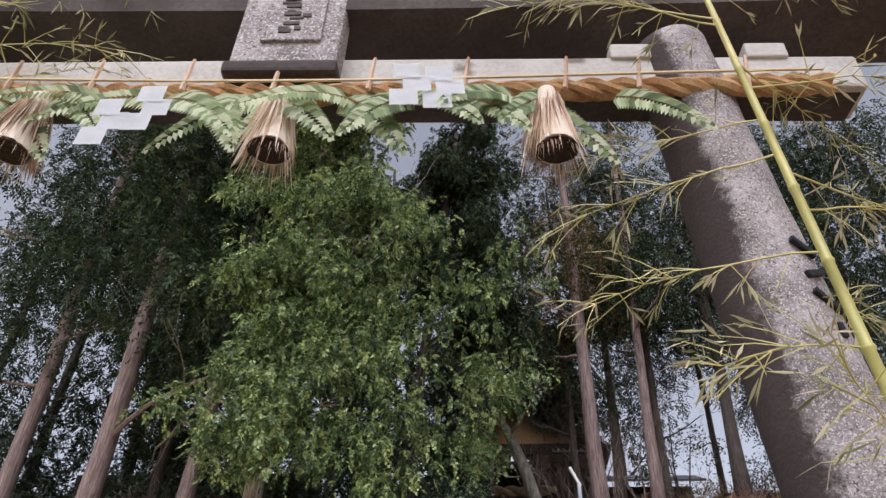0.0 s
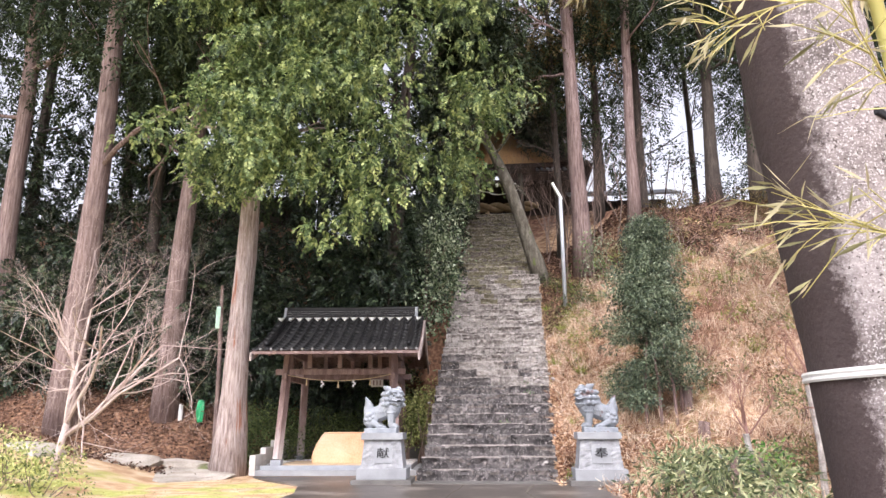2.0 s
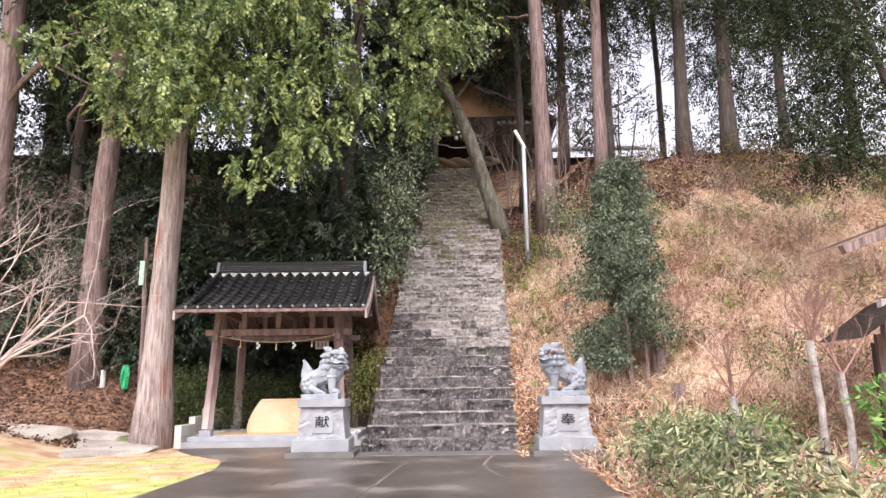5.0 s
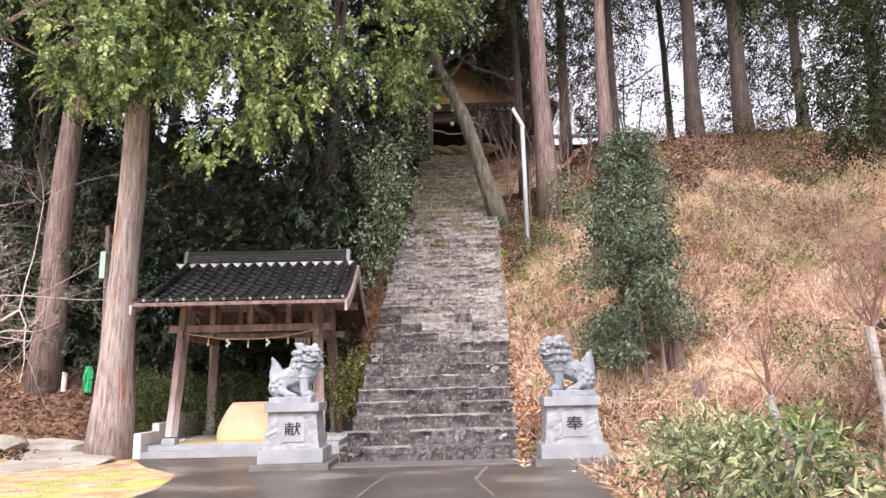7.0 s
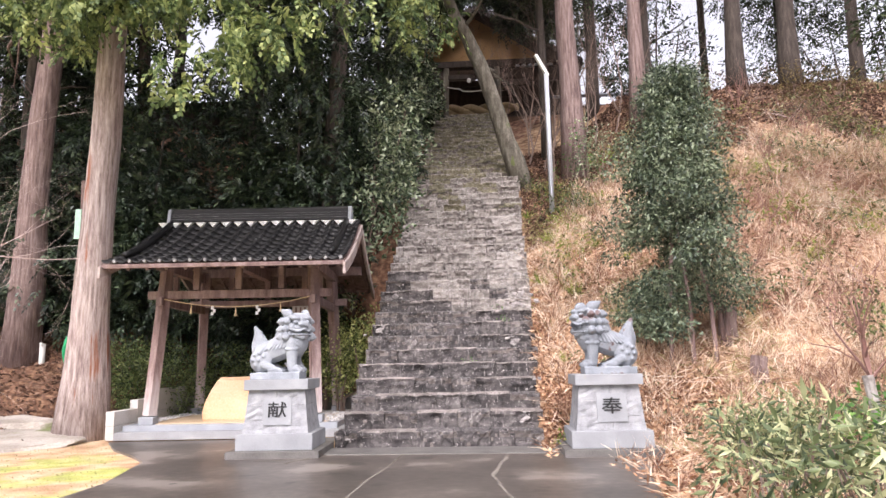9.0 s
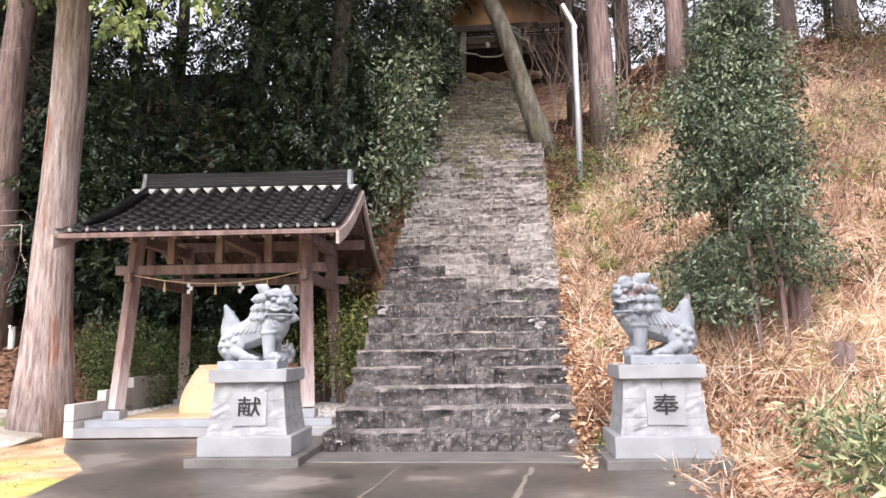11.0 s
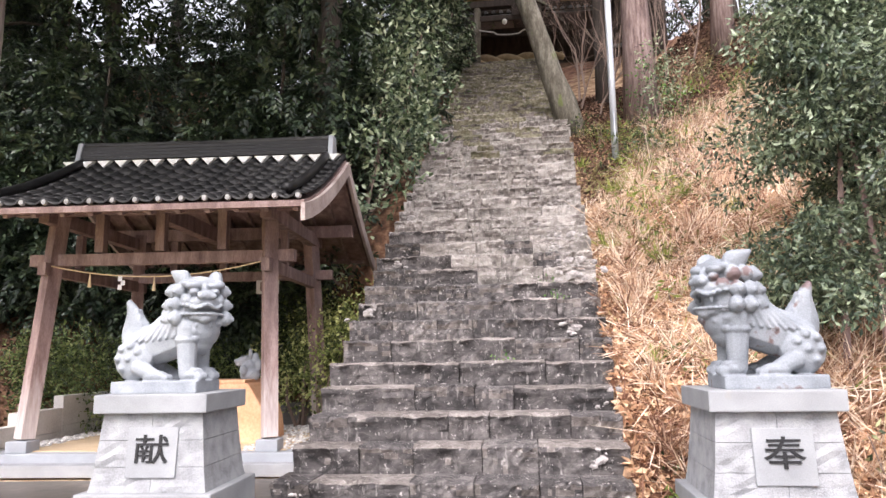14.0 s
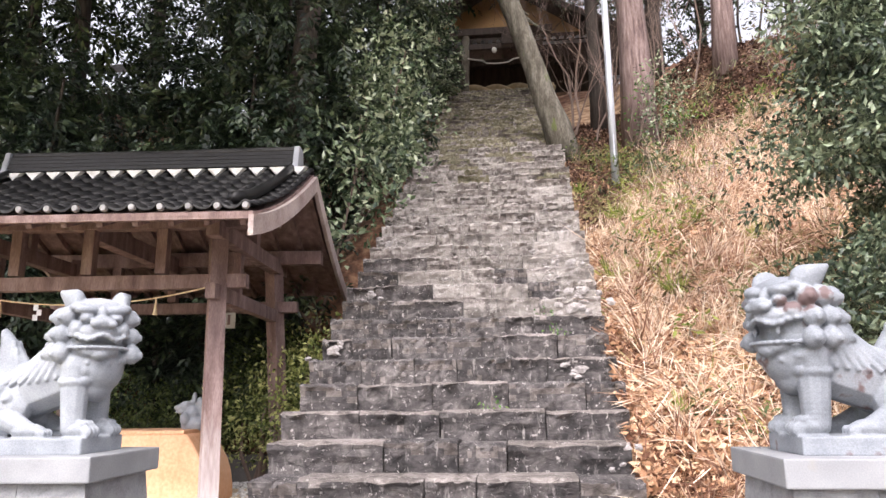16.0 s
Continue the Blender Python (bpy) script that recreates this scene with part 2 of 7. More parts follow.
    "wood": material("weathered_timber", [(0.12, 0.074, 0.067), (0.225, 0.152, 0.14), (0.35, 0.26, 0.245)], 3, 40, 0.8, 0.4, stretch=(3, 3, 0.6), dist=0.008),
    "barge": material("weathered_bargeboard", [(0.26, 0.20, 0.185), (0.40, 0.33, 0.31), (0.52, 0.45, 0.43)], 3, 40, 0.8, 0.3),
    "wood_dark": material("dark_timber", [(0.02, 0.014, 0.012), (0.05, 0.036, 0.03), (0.075, 0.055, 0.048)], 3, 40, 0.75, 0.4, stretch=(3, 3, 0.6), dist=0.008),
    # Eave caps are paler than the tiles: nose highlights put into the colour.
    "cap": material("highlit_eave_cap", [(0.14, 0.136, 0.138), (0.36, 0.355, 0.355)], 6, 40, 0.5, 0.2, dist=0.006),
    "tile": material("black_roof_tile", [(0.004, 0.004, 0.0045), (0.011, 0.0105, 0.011), (0.028, 0.027, 0.027)], 3, 40, 0.42, 0.2, objvar=0.2, dist=0.006, spec=0.28),
    "plaster": material("white_plaster", [(0.62, 0.62, 0.6), (0.8, 0.8, 0.78)], 5, 60, 0.85, 0.15),
    "ochre": material("ochre_wall", [(0.42, 0.25, 0.11), (0.56, 0.36, 0.17)], 2, 30, 0.85, 0.1),
    "basin": material("ochre_sandstone", [(0.58, 0.29, 0.15), (0.70, 0.42, 0.25), (0.77, 0.52, 0.35)], 1.6, 30, 0.7, 0.25, dist=0.01, spots=[((0.55, 0.28, 0.14), 1.8, 0.64)]),
    "pebble": material("white_pebble", [(0.45, 0.44, 0.43), (0.75, 0.74, 0.73)], 4, 40, 0.7, 0.1, island=0.6),
    "slab": material("pale_concrete", [(0.42, 0.40, 0.37), (0.55, 0.53, 0.50), (0.64, 0.62, 0.6)], 2, 40, 0.8, 0.25, dist=0.006),
    "tan_floor": material("tan_terrazzo", [(0.46, 0.35, 0.22), (0.58, 0.46, 0.32)], 3, 90, 0.6, 0.1),
    "torii": material("lichened_torii_stone", [(0.13, 0.11, 0.105), (0.30, 0.26, 0.255), (0.52, 0.47, 0.47)], 5, 40, 0.9, 0.9, dist=0.015, spots=[((0.60, 0.56, 0.56), 85, 0.55), ((0.10, 0.08, 0.075), 55.0, 0.60)]),
    "torii_pale": material("pale_torii_stone", [(0.38, 0.35, 0.32), (0.52, 0.49, 0.46), (0.62, 0.6, 0.57)], 2, 40, 0.9, 0.5, dist=0.01, spots=[((0.2, 0.17, 0.14), 3, 0.64)]),
    "torii_dark": material("dark_torii_stone", [(0.035, 0.026, 0.023), (0.06, 0.046, 0.042), (0.10, 0.08, 0.075)], 2, 40, 0.9, 0.5, dist=0.01),
    "rope": material("straw_rope", [(0.26, 0.12, 0.05), (0.45, 0.25, 0.11), (0.6, 0.40, 0.2)], 8, 90, 0.85, 0.6, dist=0.01),
    "rope_thin": material("yellow_cord", [(0.58, 0.44, 0.24), (0.74, 0.6, 0.4)], 20, 120, 0.8, 0.3),
    "paper": material("white_paper", [(0.76, 0.77, 0.80), (0.88, 0.88, 0.9)], 6, 30, 0.8, 0.05, translucent=0.2),
    "bamboo": material("yellow_bamboo", [(0.32, 0.30, 0.08), (0.47, 0.42, 0.13), (0.62, 0.52, 0.22)], 3, 30, 0.4, 0.1, stretch=(1, 1, 0.3)),
    "bundle_core": material("dark_straw_end", [(0.02, 0.01, 0.007), (0.07, 0.035, 0.02)], 60, 200, 0.95, 0.8),
    "fern": leaf_mat("fern_frond", [(0.10, 0.14, 0.05), (0.30, 0.37, 0.17), (0.62, 0.66, 0.44)], 0.5, 0.3, 0.35),
    "steel": material("galvanised_steel", [(0.42, 0.45, 0.5), (0.55, 0.58, 0.63)], 3, 60, 0.5, 0.05, metal=0.3),
    "white": material("white_plastic", [(0.7, 0.7, 0.68), (0.82, 0.82, 0.8)], 5, 40, 0.5, 0.05),
    "green_plastic": material("green_hose", [(0.0, 0.28, 0.10), (0.02, 0.45, 0.18)], 8, 40, 0.4, 0.1),
    "tag_green": material("pale_green_tag", [(0.30, 0.52, 0.40), (0.45, 0.66, 0.54)], 8, 40, 0.5, 0.05),
    "soil": material("dark_soil", [(0.06, 0.035, 0.025), (0.13, 0.08, 0.055), (0.22, 0.13, 0.08)], 2, 30, 0.95, 0.6),
    "glass": material("dusty_glass", [(0.05, 0.055, 0.055), (0.12, 0.13, 0.12)], 2, 30, 0.12, 0.0),
}

# ---- building helpers ----
rng = np.random.default_rng(7)


def part(name, bm, mat, parent=None, label="", smooth=False):
    """Links a bmesh (or a finished mesh) as one mesh object, under parent if given."""
    if isinstance(bm, bmesh.types.BMesh):
        me = bpy.data.meshes.new(name)
        bm.to_mesh(me)
        bm.free()
    else:
        me = bm
    if not me.materials:
        me.materials.append(mat)
    if smooth:
        me.polygons.foreach_set("use_smooth", [True] * len(me.polygons))
    ob = new(name, me)
    if parent is not None:
        ob.parent = parent
    if label:
        ob["label"] = label
    return ob


def thing(name, label, category, at=None, kind="", group=""):
    ob = new(name)
    ob.empty_display_size = 0.1
    if at is not None:
        ob.matrix_basis = at
    return tagged(ob, label, category, group, kind)


def mesh_np(name, verts, faces):
    """A mesh out of an (n, 3) array and an (m, k) array of corners."""
    me = bpy.data.meshes.new(name)
    verts, faces = np.asarray(verts, np.float32), np.asarray(faces, np.int32)
    me.vertices.add(len(verts))
    me.vertices.foreach_set("co", verts.ravel())
    k = faces.shape[1]
    me.loops.add(faces.size)
    me.loops.foreach_set("vertex_index", faces.ravel())
    me.polygons.add(len(faces))
    me.polygons.foreach_set("loop_start", np.arange(0, faces.size, k, dtype=np.int32))
    me.update(calc_edges=True)
    return me


def box(bm, cx, cy, cz, sx, sy, sz, bevel=0.0, m=None, top=1.0, topy=None):
    """A box by centre and size, optionally bevelled and narrowing to the top."""
    r = bmesh.ops.create_cube(bm, size=1.0)
    vs = r["verts"]
    ty = top if topy is None else topy
    for v in vs:
        k, ky = (top, ty) if v.co.z > 0 else (1.0, 1.0)
        v.co = Vector((v.co.x * sx * k, v.co.y * sy * ky, v.co.z * sz))
    if bevel:
        es = list({e for v in vs for e in v.link_edges})
        r = bmesh.ops.bevel(bm, geom=es, offset=bevel, segments=2, affect="EDGES", profile=0.6)
        vs = list({v for f in r["faces"] for v in f.verts} | {v for v in vs if v.is_valid})
    mt = Matrix.Translation((cx, cy, cz))
    if m is not None:
        mt = m @ mt
    bmesh.ops.transform(bm, matrix=mt, verts=vs)
    return vs


def beam(bm, a, b, w, h, bevel=0.006):
    """A squared timber from a to b."""
    a, b = Vector(a), Vector(b)
    d = b - a
    q = d.to_track_quat("X", "Z").to_matrix().to_4x4()
    return box(bm, 0, 0, 0, d.length, w, h, bevel, Matrix.Translation((a + b) / 2) @ q)


def tube(bm, pts, radii, seg=8, caps=True, wob=0.0):
    """A round sweep along a line of points."""
    pts = [Vector(p) for p in pts]
    rings, n = [], len(pts)
    ref = None
    for i, p in enumerate(pts):
        d = (pts[min(i + 1, n - 1)] - pts[max(i - 1, 0)]).normalized()
        if ref is None:
            ref = Vector((1, 0, 0)) if abs(d.x) < 0.8 else Vector((0, 1, 0))
        u = (ref - d * ref.dot(d)).normalized()
        ref = u
        w = d.cross(u)
        ring = []
        for k in range(seg):
            a = 2 * math.pi * k / seg
            r = radii[i]
            if wob:
                r *= 1 + wob * noise.noise(Vector((math.cos(a) * 1.7, math.sin(a) * 1.7, i * 0.35 + pts[0].x * 3.1)))
            ring.append(bm.verts.new(p + (u * math.cos(a) + w * math.sin(a)) * r))
        rings.append(ring)
    for i in range(n - 1):
        for k in range(seg):
            j = (k + 1) % seg
            bm.faces.new((rings[i][k], rings[i][j], rings[i + 1][j], rings[i + 1][k]))
    if caps and seg > 2:
        bm.faces.new(rings[0][::-1])
        bm.faces.new(rings[-1])


def leaves_np(points, dirs, length, width, fold=0.25):
    """Small folded leaves: four corners round a mid rib, each an island of its own."""
    points, dirs = np.asarray(points), np.asarray(dirs)
    n = len(points)
    dirs = dirs / (np.linalg.norm(dirs, axis=1, keepdims=True) + 1e-9)
    side = np.cross(dirs, rng.normal(size=(n, 3)))
    side /= np.linalg.norm(side, axis=1, keepdims=True) + 1e-9
    up = np.cross(side, dirs)
    ln = (length * rng.uniform(0.6, 1.3, n))[:, None]
    wd = (width * rng.uniform(0.6, 1.3, n))[:, None]
    v = np.empty((n, 4, 3))
    v[:, 0] = points
    v[:, 1] = points + dirs * ln * 0.5 + side * wd * 0.5 + up * wd * fold
    v[:, 2] = points + dirs * ln
    v[:, 3] = points + dirs * ln * 0.5 - side * wd * 0.5 + up * wd * fold
    base = (np.arange(n) * 4)[:, None]
    f = np.concatenate([base + [[0, 1, 2]], base + [[0, 2, 3]]], axis=1).reshape(-1, 3)
    return v.reshape(-1, 3), f


def spray_np(points, dirs, length, leaf, width, k=12, droop=0.8):
    """Flat drooping sprays: leaflets set along both sides of a curved rib."""
    p, d = np.asarray(points), np.asarray(dirs)
    n = len(p)
    d = d / (np.linalg.norm(d, axis=1, keepdims=True) + 1e-9)
    side = np.cross(d, np.array([0, 0, 1.0]) + rng.normal(0, 0.35, (n, 3)))
    side /= np.linalg.norm(side, axis=1, keepdims=True) + 1e-9
    ln = (length * rng.uniform(0.55, 1.25, n))[:, None]
    ps, ds, sc = [], [], []
    for j in range(k):
        f = (j + 0.6) / k
        ps.append(p + d * ln * f + np.array([0, 0, -1.0]) * (droop * f * f * ln))
        tan = d + np.array([0, 0, -2.0 * droop * f])
        tan /= np.linalg.norm(tan, axis=1, keepdims=True) + 1e-9
        ds.append(tan * 0.75 + side * (0.8 if j % 2 else -0.8) * (1 - 0.55 * f) + rng.normal(0, 0.14, (n, 3)))
        sc.append(np.full(n, 1.15 - 0.6 * f))
    ps, ds, sc = (np.stack(a, 1).reshape(n * k, -1) for a in (ps, ds, sc))
    ds /= np.linalg.norm(ds, axis=1, keepdims=True) + 1e-9
    sd = np.cross(ds, np.repeat(np.cross(side, d), k, 0) + rng.normal(0, 0.3, ds.shape))
    sd /= np.linalg.norm(sd, axis=1, keepdims=True) + 1e-9
    up = np.cross(sd, ds)
    lw = leaf * sc * rng.uniform(0.75, 1.25, (n * k, 1))
    v = np.empty((n * k, 4, 3))
    v[:, 0] = ps
    v[:, 1] = ps + ds * lw * 0.55 + sd * width * 0.5 + up * width * 0.2
    v[:, 2] = ps + ds * lw + np.array([0, 0, -0.12]) * lw
    v[:, 3] = ps + ds * lw * 0.55 - sd * width * 0.5 + up * width * 0.2
    base = (np.arange(n * k) * 4)[:, None]
    f = np.concatenate([base + [[0, 1, 2]], base + [[0, 2, 3]]], axis=1).reshape(-1, 3)
    return v.reshape(-1, 3), f


def blob_points(clumps, per, hollow=0.55):
    """Points in the outer shells of clumps (x, y, z, rx, ry, rz), with ways pointing outward."""
    ps, ds = [], []
    for c in clumps:
        n = max(8, int(per * (c[3] * c[4] + c[4] * c[5] + c[3] * c[5]) / 3))
        d = rng.normal(size=(n, 3))
        d /= np.linalg.norm(d, axis=1, keepdims=True)
        r = (rng.uniform(hollow ** 3, 1.15, n) ** (1 / 3))[:, None]
        lump = 1 + 0.22 * np.sin(d[:, :1] * 7 + c[0] * 5) * np.cos(d[:, 1:2] * 6 + c[2] * 3)
        ps.append(np.array(c[:3]) + d * r * lump * np.array(c[3:6]))
        ds.append(d)
    return np.concatenate(ps), np.concatenate(ds)


def bare_branches(bm, base, way, length, radius, depth, spread=0.7, up=0.1, kids=3):
    """Forking branches, tapering to twigs."""
    p, d = Vector(base), Vector(way).normalized()
    pts, rad = [p.copy()], [radius]
    k = 4
    for i in range(k):
        d = (d + Vector(rng.normal(0, 0.16, 3)) + Vector((0, 0, up * 0.3))).normalized()
        p = p + d * length / k
        pts.append(p.copy())
        rad.append(radius * (1 - 0.55 * (i + 1) / k))
    tube(bm, pts, rad, 5 if radius > 0.02 else 3, caps=False)
    if depth:
        for j in range(kids + (depth > 2)):
            i = 1 + int(rng.integers(1, k + 1)) - (1 if j else 0)
            i = min(max(i, 1), k)
            nd = (d + Vector(rng.normal(0, spread, 3)) + Vector((0, 0, up))).normalized()
            bare_branches(bm, pts[i], nd, length * rng.uniform(0.5, 0.8), rad[i] * 0.62, depth - 1, spread, up, kids)


# ---- the lie of the land ----
STEP_Y, TREAD, RISE, STEPS = 15.4, 0.353, 0.235, 45


def smooth01(x):
    x = np.clip(x, 0, 1)
    return x * x * (3 - 2 * x)


def land(x, y):
    """Height of the ground: a forecourt, a hillside cut by the stair, a hilltop."""
    x, y = np.asarray(x, float), np.asarray(y, float)
    flight = np.clip((y - STEP_Y) * RISE / TREAD, 0, 10.5)
    # east slope
    foot = 15.3 - 0.32 * np.clip(x - 1.5, 0, 4)
    d = np.clip(y - foot, 0, None)
    far = smooth01((x - 3.0) / 4.0)
    slope = 0.64 * d + 0.013 * d * d * far
    crest = 10.5 * (1 - far) + 8.9 * far
    east = np.minimum(slope, crest + 0.25 * np.sin(x * 0.8) * far) - 0.06 * far * np.clip(y - 27, 0, 60)
    # west slope
    footw = 20.4 - 2.3 * smooth01((-5.8 - x) / 2.5)
    dw = np.clip(y - footw, 0, None)
    west = np.minimum(0.50 * dw + 0.012 * dw * dw, 10.3)
    near = smooth01((x + 4.2) / 2.2)
    west = west * (1 - near) + np.maximum(np.minimum(flight - 0.35, 10.4), 0) * near * smooth01((y - 19.9) / 2.2) + west * near * (1 - smooth01((y - 19.9) / 2.2))
    west = west + 0.20 * np.clip(-7.2 - x, 0, 6) * smooth01((y - 9) / 6)
    z = np.where(x > 0, east, west)
    under = (x > -1.55 + 0.0235 * (y - 15)) & (x < np.where(y > 25.2, 1.12, 1.22 + 0.0235 * (y - 15))) & (y > 14.6)
    z = np.where(under, np.maximum(flight - 0.45, -0.25), z)
    z = z + (0.05 * np.sin(x * 1.9 + y * 0.7) + 0.04 * np.sin(y * 2.3 - x)) * smooth01((z - 0.15) / 0.5)
    return np.clip(z, -6, 12) - 0.03


def span(lo, hi, fine, outer):
    """Grid lines: fine within lo..hi, widening to outer on both sides."""
    mid = np.arange(lo, hi + fine, fine)
    ext = fine * np.cumsum(1.35 ** np.arange(1, 40))
    ext = ext[ext < outer]
    return np.concatenate([lo - ext[::-1], mid, mid[-1] + ext])


def ground_material():
    """Leaf litter, moss lawn and dry grass, by stretch of the plan, with uneven borders."""
    m = bpy.data.materials.new("ground")
    m.use_nodes = True
    n, l = m.node_tree.nodes, m.node_tree.links
    bsdf = n["Principled BSDF"]
    geo = n.new("ShaderNodeNewGeometry")
    sep = n.new("ShaderNodeSeparateXYZ")
    l.new(geo.outputs["Position"], sep.inputs[0])

    def noise_of(scale, detail=5.0):
        t = n.new("ShaderNodeTexNoise")
        t.inputs["Scale"].default_value, t.inputs["Detail"].default_value = scale, detail
        l.new(geo.outputs["Position"], t.inputs["Vector"])
        return t.outputs[0]

    def ramp(src, stops):
        r = n.new("ShaderNodeValToRGB")
        els = r.color_ramp.elements
        els[0].position, els[0].color = stops[0][0], (*stops[0][1], 1)
        els[1].position, els[1].color = stops[-1][0], (*stops[-1][1], 1)
        for p, c in stops[1:-1]:
            e = els.new(p)
            e.color = (*c, 1)
        l.new(src, r.inputs[0])
        return r.outputs[0]

    def math_node(op, a, b):
        t = n.new("ShaderNodeMath")
        t.operation = op
        for i, v in enumerate((a, b)):
            if isinstance(v, (int, float)):
                t.inputs[i].default_value = v
            else:
                l.new(v, t.inputs[i])
        return t.outputs[0]

    def mask(src, lo, hi):
        wob = math_node("MULTIPLY", math_node("SUBTRACT", noise_of(1.1), 0.5), 2.2)
        r = n.new("ShaderNodeMapRange")
        r.inputs[1].default_value, r.inputs[2].default_value = lo, hi
        l.new(math_node("ADD", src, wob), r.inputs[0])
        return r.outputs[0]

    def blend(f, a, b):
        t = n.new("ShaderNodeMixRGB")
        l.new(f, t.inputs[0])
        l.new(a, t.inputs[1])
        l.new(b, t.inputs[2])
        return t.outputs[0]

    fine = noise_of(9.0)
    litter = ramp(fine, [(0.3, (0.07, 0.035, 0.022)), (0.5, (0.17, 0.085, 0.05)), (0.7, (0.34, 0.2, 0.12))])
    dry = ramp(noise_of(5.0), [(0.3, (0.14, 0.075, 0.046)), (0.5, (0.40, 0.255, 0.155)), (0.68, (0.64, 0.47, 0.31))])
    rust = ramp(noise_of(6.0), [(0.3, (0.10, 0.045, 0.03)), (0.5, (0.26, 0.13, 0.085)), (0.68, (0.44, 0.27, 0.18))])
    dry = blend(ramp(noise_of(0.55), [(0.52, (0, 0, 0)), (0.62, (1, 1, 1))]), dry, rust)
    sand = ramp(noise_of(2.2), [(0.35, (0.42, 0.25, 0.14)), (0.5, (0.56, 0.39, 0.24)), (0.65, (0.66, 0.53, 0.36))])
    moss = ramp(noise_of(3.0), [(0.32, (0.34, 0.34, 0.11)), (0.5, (0.43, 0.45, 0.12)), (0.68, (0.58, 0.55, 0.25))])
    lawn = blend(mask(sep.outputs[1], 14.4, 15.2), blend(ramp(noise_of(0.9), [(0.46, (0, 0, 0)), (0.56, (1, 1, 1))]), moss, sand), sand)
    left = blend(mask(sep.outputs[1], 17.2, 18.2), lawn, litter)
    col = blend(mask(sep.outputs[0], 0.5, 1.2), left, dry)
    l.new(col, bsdf.inputs["Base Color"])
    bsdf.inputs["Roughness"].default_value = 0.95
    bp = n.new("ShaderNodeBump")
    bp.inputs["Strength"].default_value, bp.inputs["Distance"].default_value = 0.7, 0.04
    l.new(math_node("ADD", fine, noise_of(40.0)), bp.inputs["Height"])
    l.new(bp.outputs[0], bsdf.inputs["Normal"])
    return m


gx, gy = span(-22, 20, 0.15, 420), span(-8, 46, 0.3, 420)
GX, GY = np.meshgrid(gx, gy)
GZ = land(GX, GY)
idx = np.arange(GX.size).reshape(GX.shape)
gf = np.stack([idx[:-1, :-1], idx[:-1, 1:], idx[1:, 1:], idx[1:, :-1]], -1).reshape(-1, 4)
ground = part("ground", mesh_np("ground", np.stack([GX, GY, GZ], -1).reshape(-1, 3), gf), ground_material(), smooth=True)
tagged(ground, "hillside and forecourt of dry grass, litter and moss", "ground", kind="structure")

# wet concrete forecourt, with its bays and joints
bm = bmesh.new()
outline = [(-3.35, -9), (2.0, -9), (1.95, 8.8), (2.0, 11.6), (2.2, 13.1), (2.62, 14.0), (2.75, 15.1), (1.5, 15.42), (-1.7, 15.45), (-2.0, 16.9), (-5.6, 16.55), (-5.0, 15.6), (-4.3, 14.8), (-3.85, 14.2), (-3.45, 12.6), (-3.36, 8.8)]
face = bm.faces.new([bm.verts.new((x, y, 0.0)) for x, y in outline])
ext = bmesh.ops.extrude_face_region(bm, geom=[face])
bmesh.ops.translate(bm, vec=(0, 0, -0.12), verts=[v for v in ext["geom"] if isinstance(v, bmesh.types.BMVert)])
bmesh.ops.recalc_face_normals(bm, faces=bm.faces)
pavement = part("pavement", bm, M["concrete"])
tagged(pavement, "wet dark concrete path with worn joints", "path", kind="structure")
for a, b, w in (((-1.75, 14.62), (1.4, 14.60), 0.02), ((-0.55, 15.3), (-0.9, 9.0), 0.014), ((-1.6, 14.3), (-2.4, 14.1), 0.015), ((-1.35, 15.3), (-1.95, 13.9), 0.03), ((0.75, 14.4), (0.55, 12.9), 0.03), ((0.55, 12.9), (0.75, 11.4), 0.02)):
    bm = bmesh.new()
    n_seg = 14
    pts = [Vector((a[0] + (b[0] - a[0]) * i / n_seg + rng.normal(0, 0.012), a[1] + (b[1] - a[1]) * i / n_seg + rng.normal(0, 0.012), 0.003)) for i in range(n_seg + 1)]
    side = Vector((b[1] - a[1], a[0] - b[0], 0)).normalized()
    vs = [(bm.verts.new(p + side * w * rng.uniform(0.4, 1.1)), bm.verts.new(p - side * w * rng.uniform(0.4, 1.1))) for p in pts]
    for i in range(n_seg):
        bm.faces.new((vs[i][0], vs[i + 1][0], vs[i + 1][1], vs[i][1]))
    bmesh.ops.recalc_face_normals(bm, faces=bm.faces)
    part("joint", bm, M["joint"], pavement, "worn pale joint")
# paler strip at the foot of the stair
bm = bmesh.new()
box(bm, -0.2, 15.02, -0.02, 3.3, 0.72, 0.06, 0.01)
part("apron_slab", bm, M["plinth"], pavement, "dark worn slab at the foot of the steps")

# ---- stone stair ----
stair = thing("stone_stairs", "long flight of rough old stone steps, dark and lichened", "stairs", kind="structure")


def stair_axis(y):
    return -0.17 + 0.0235 * (y - 15.0)


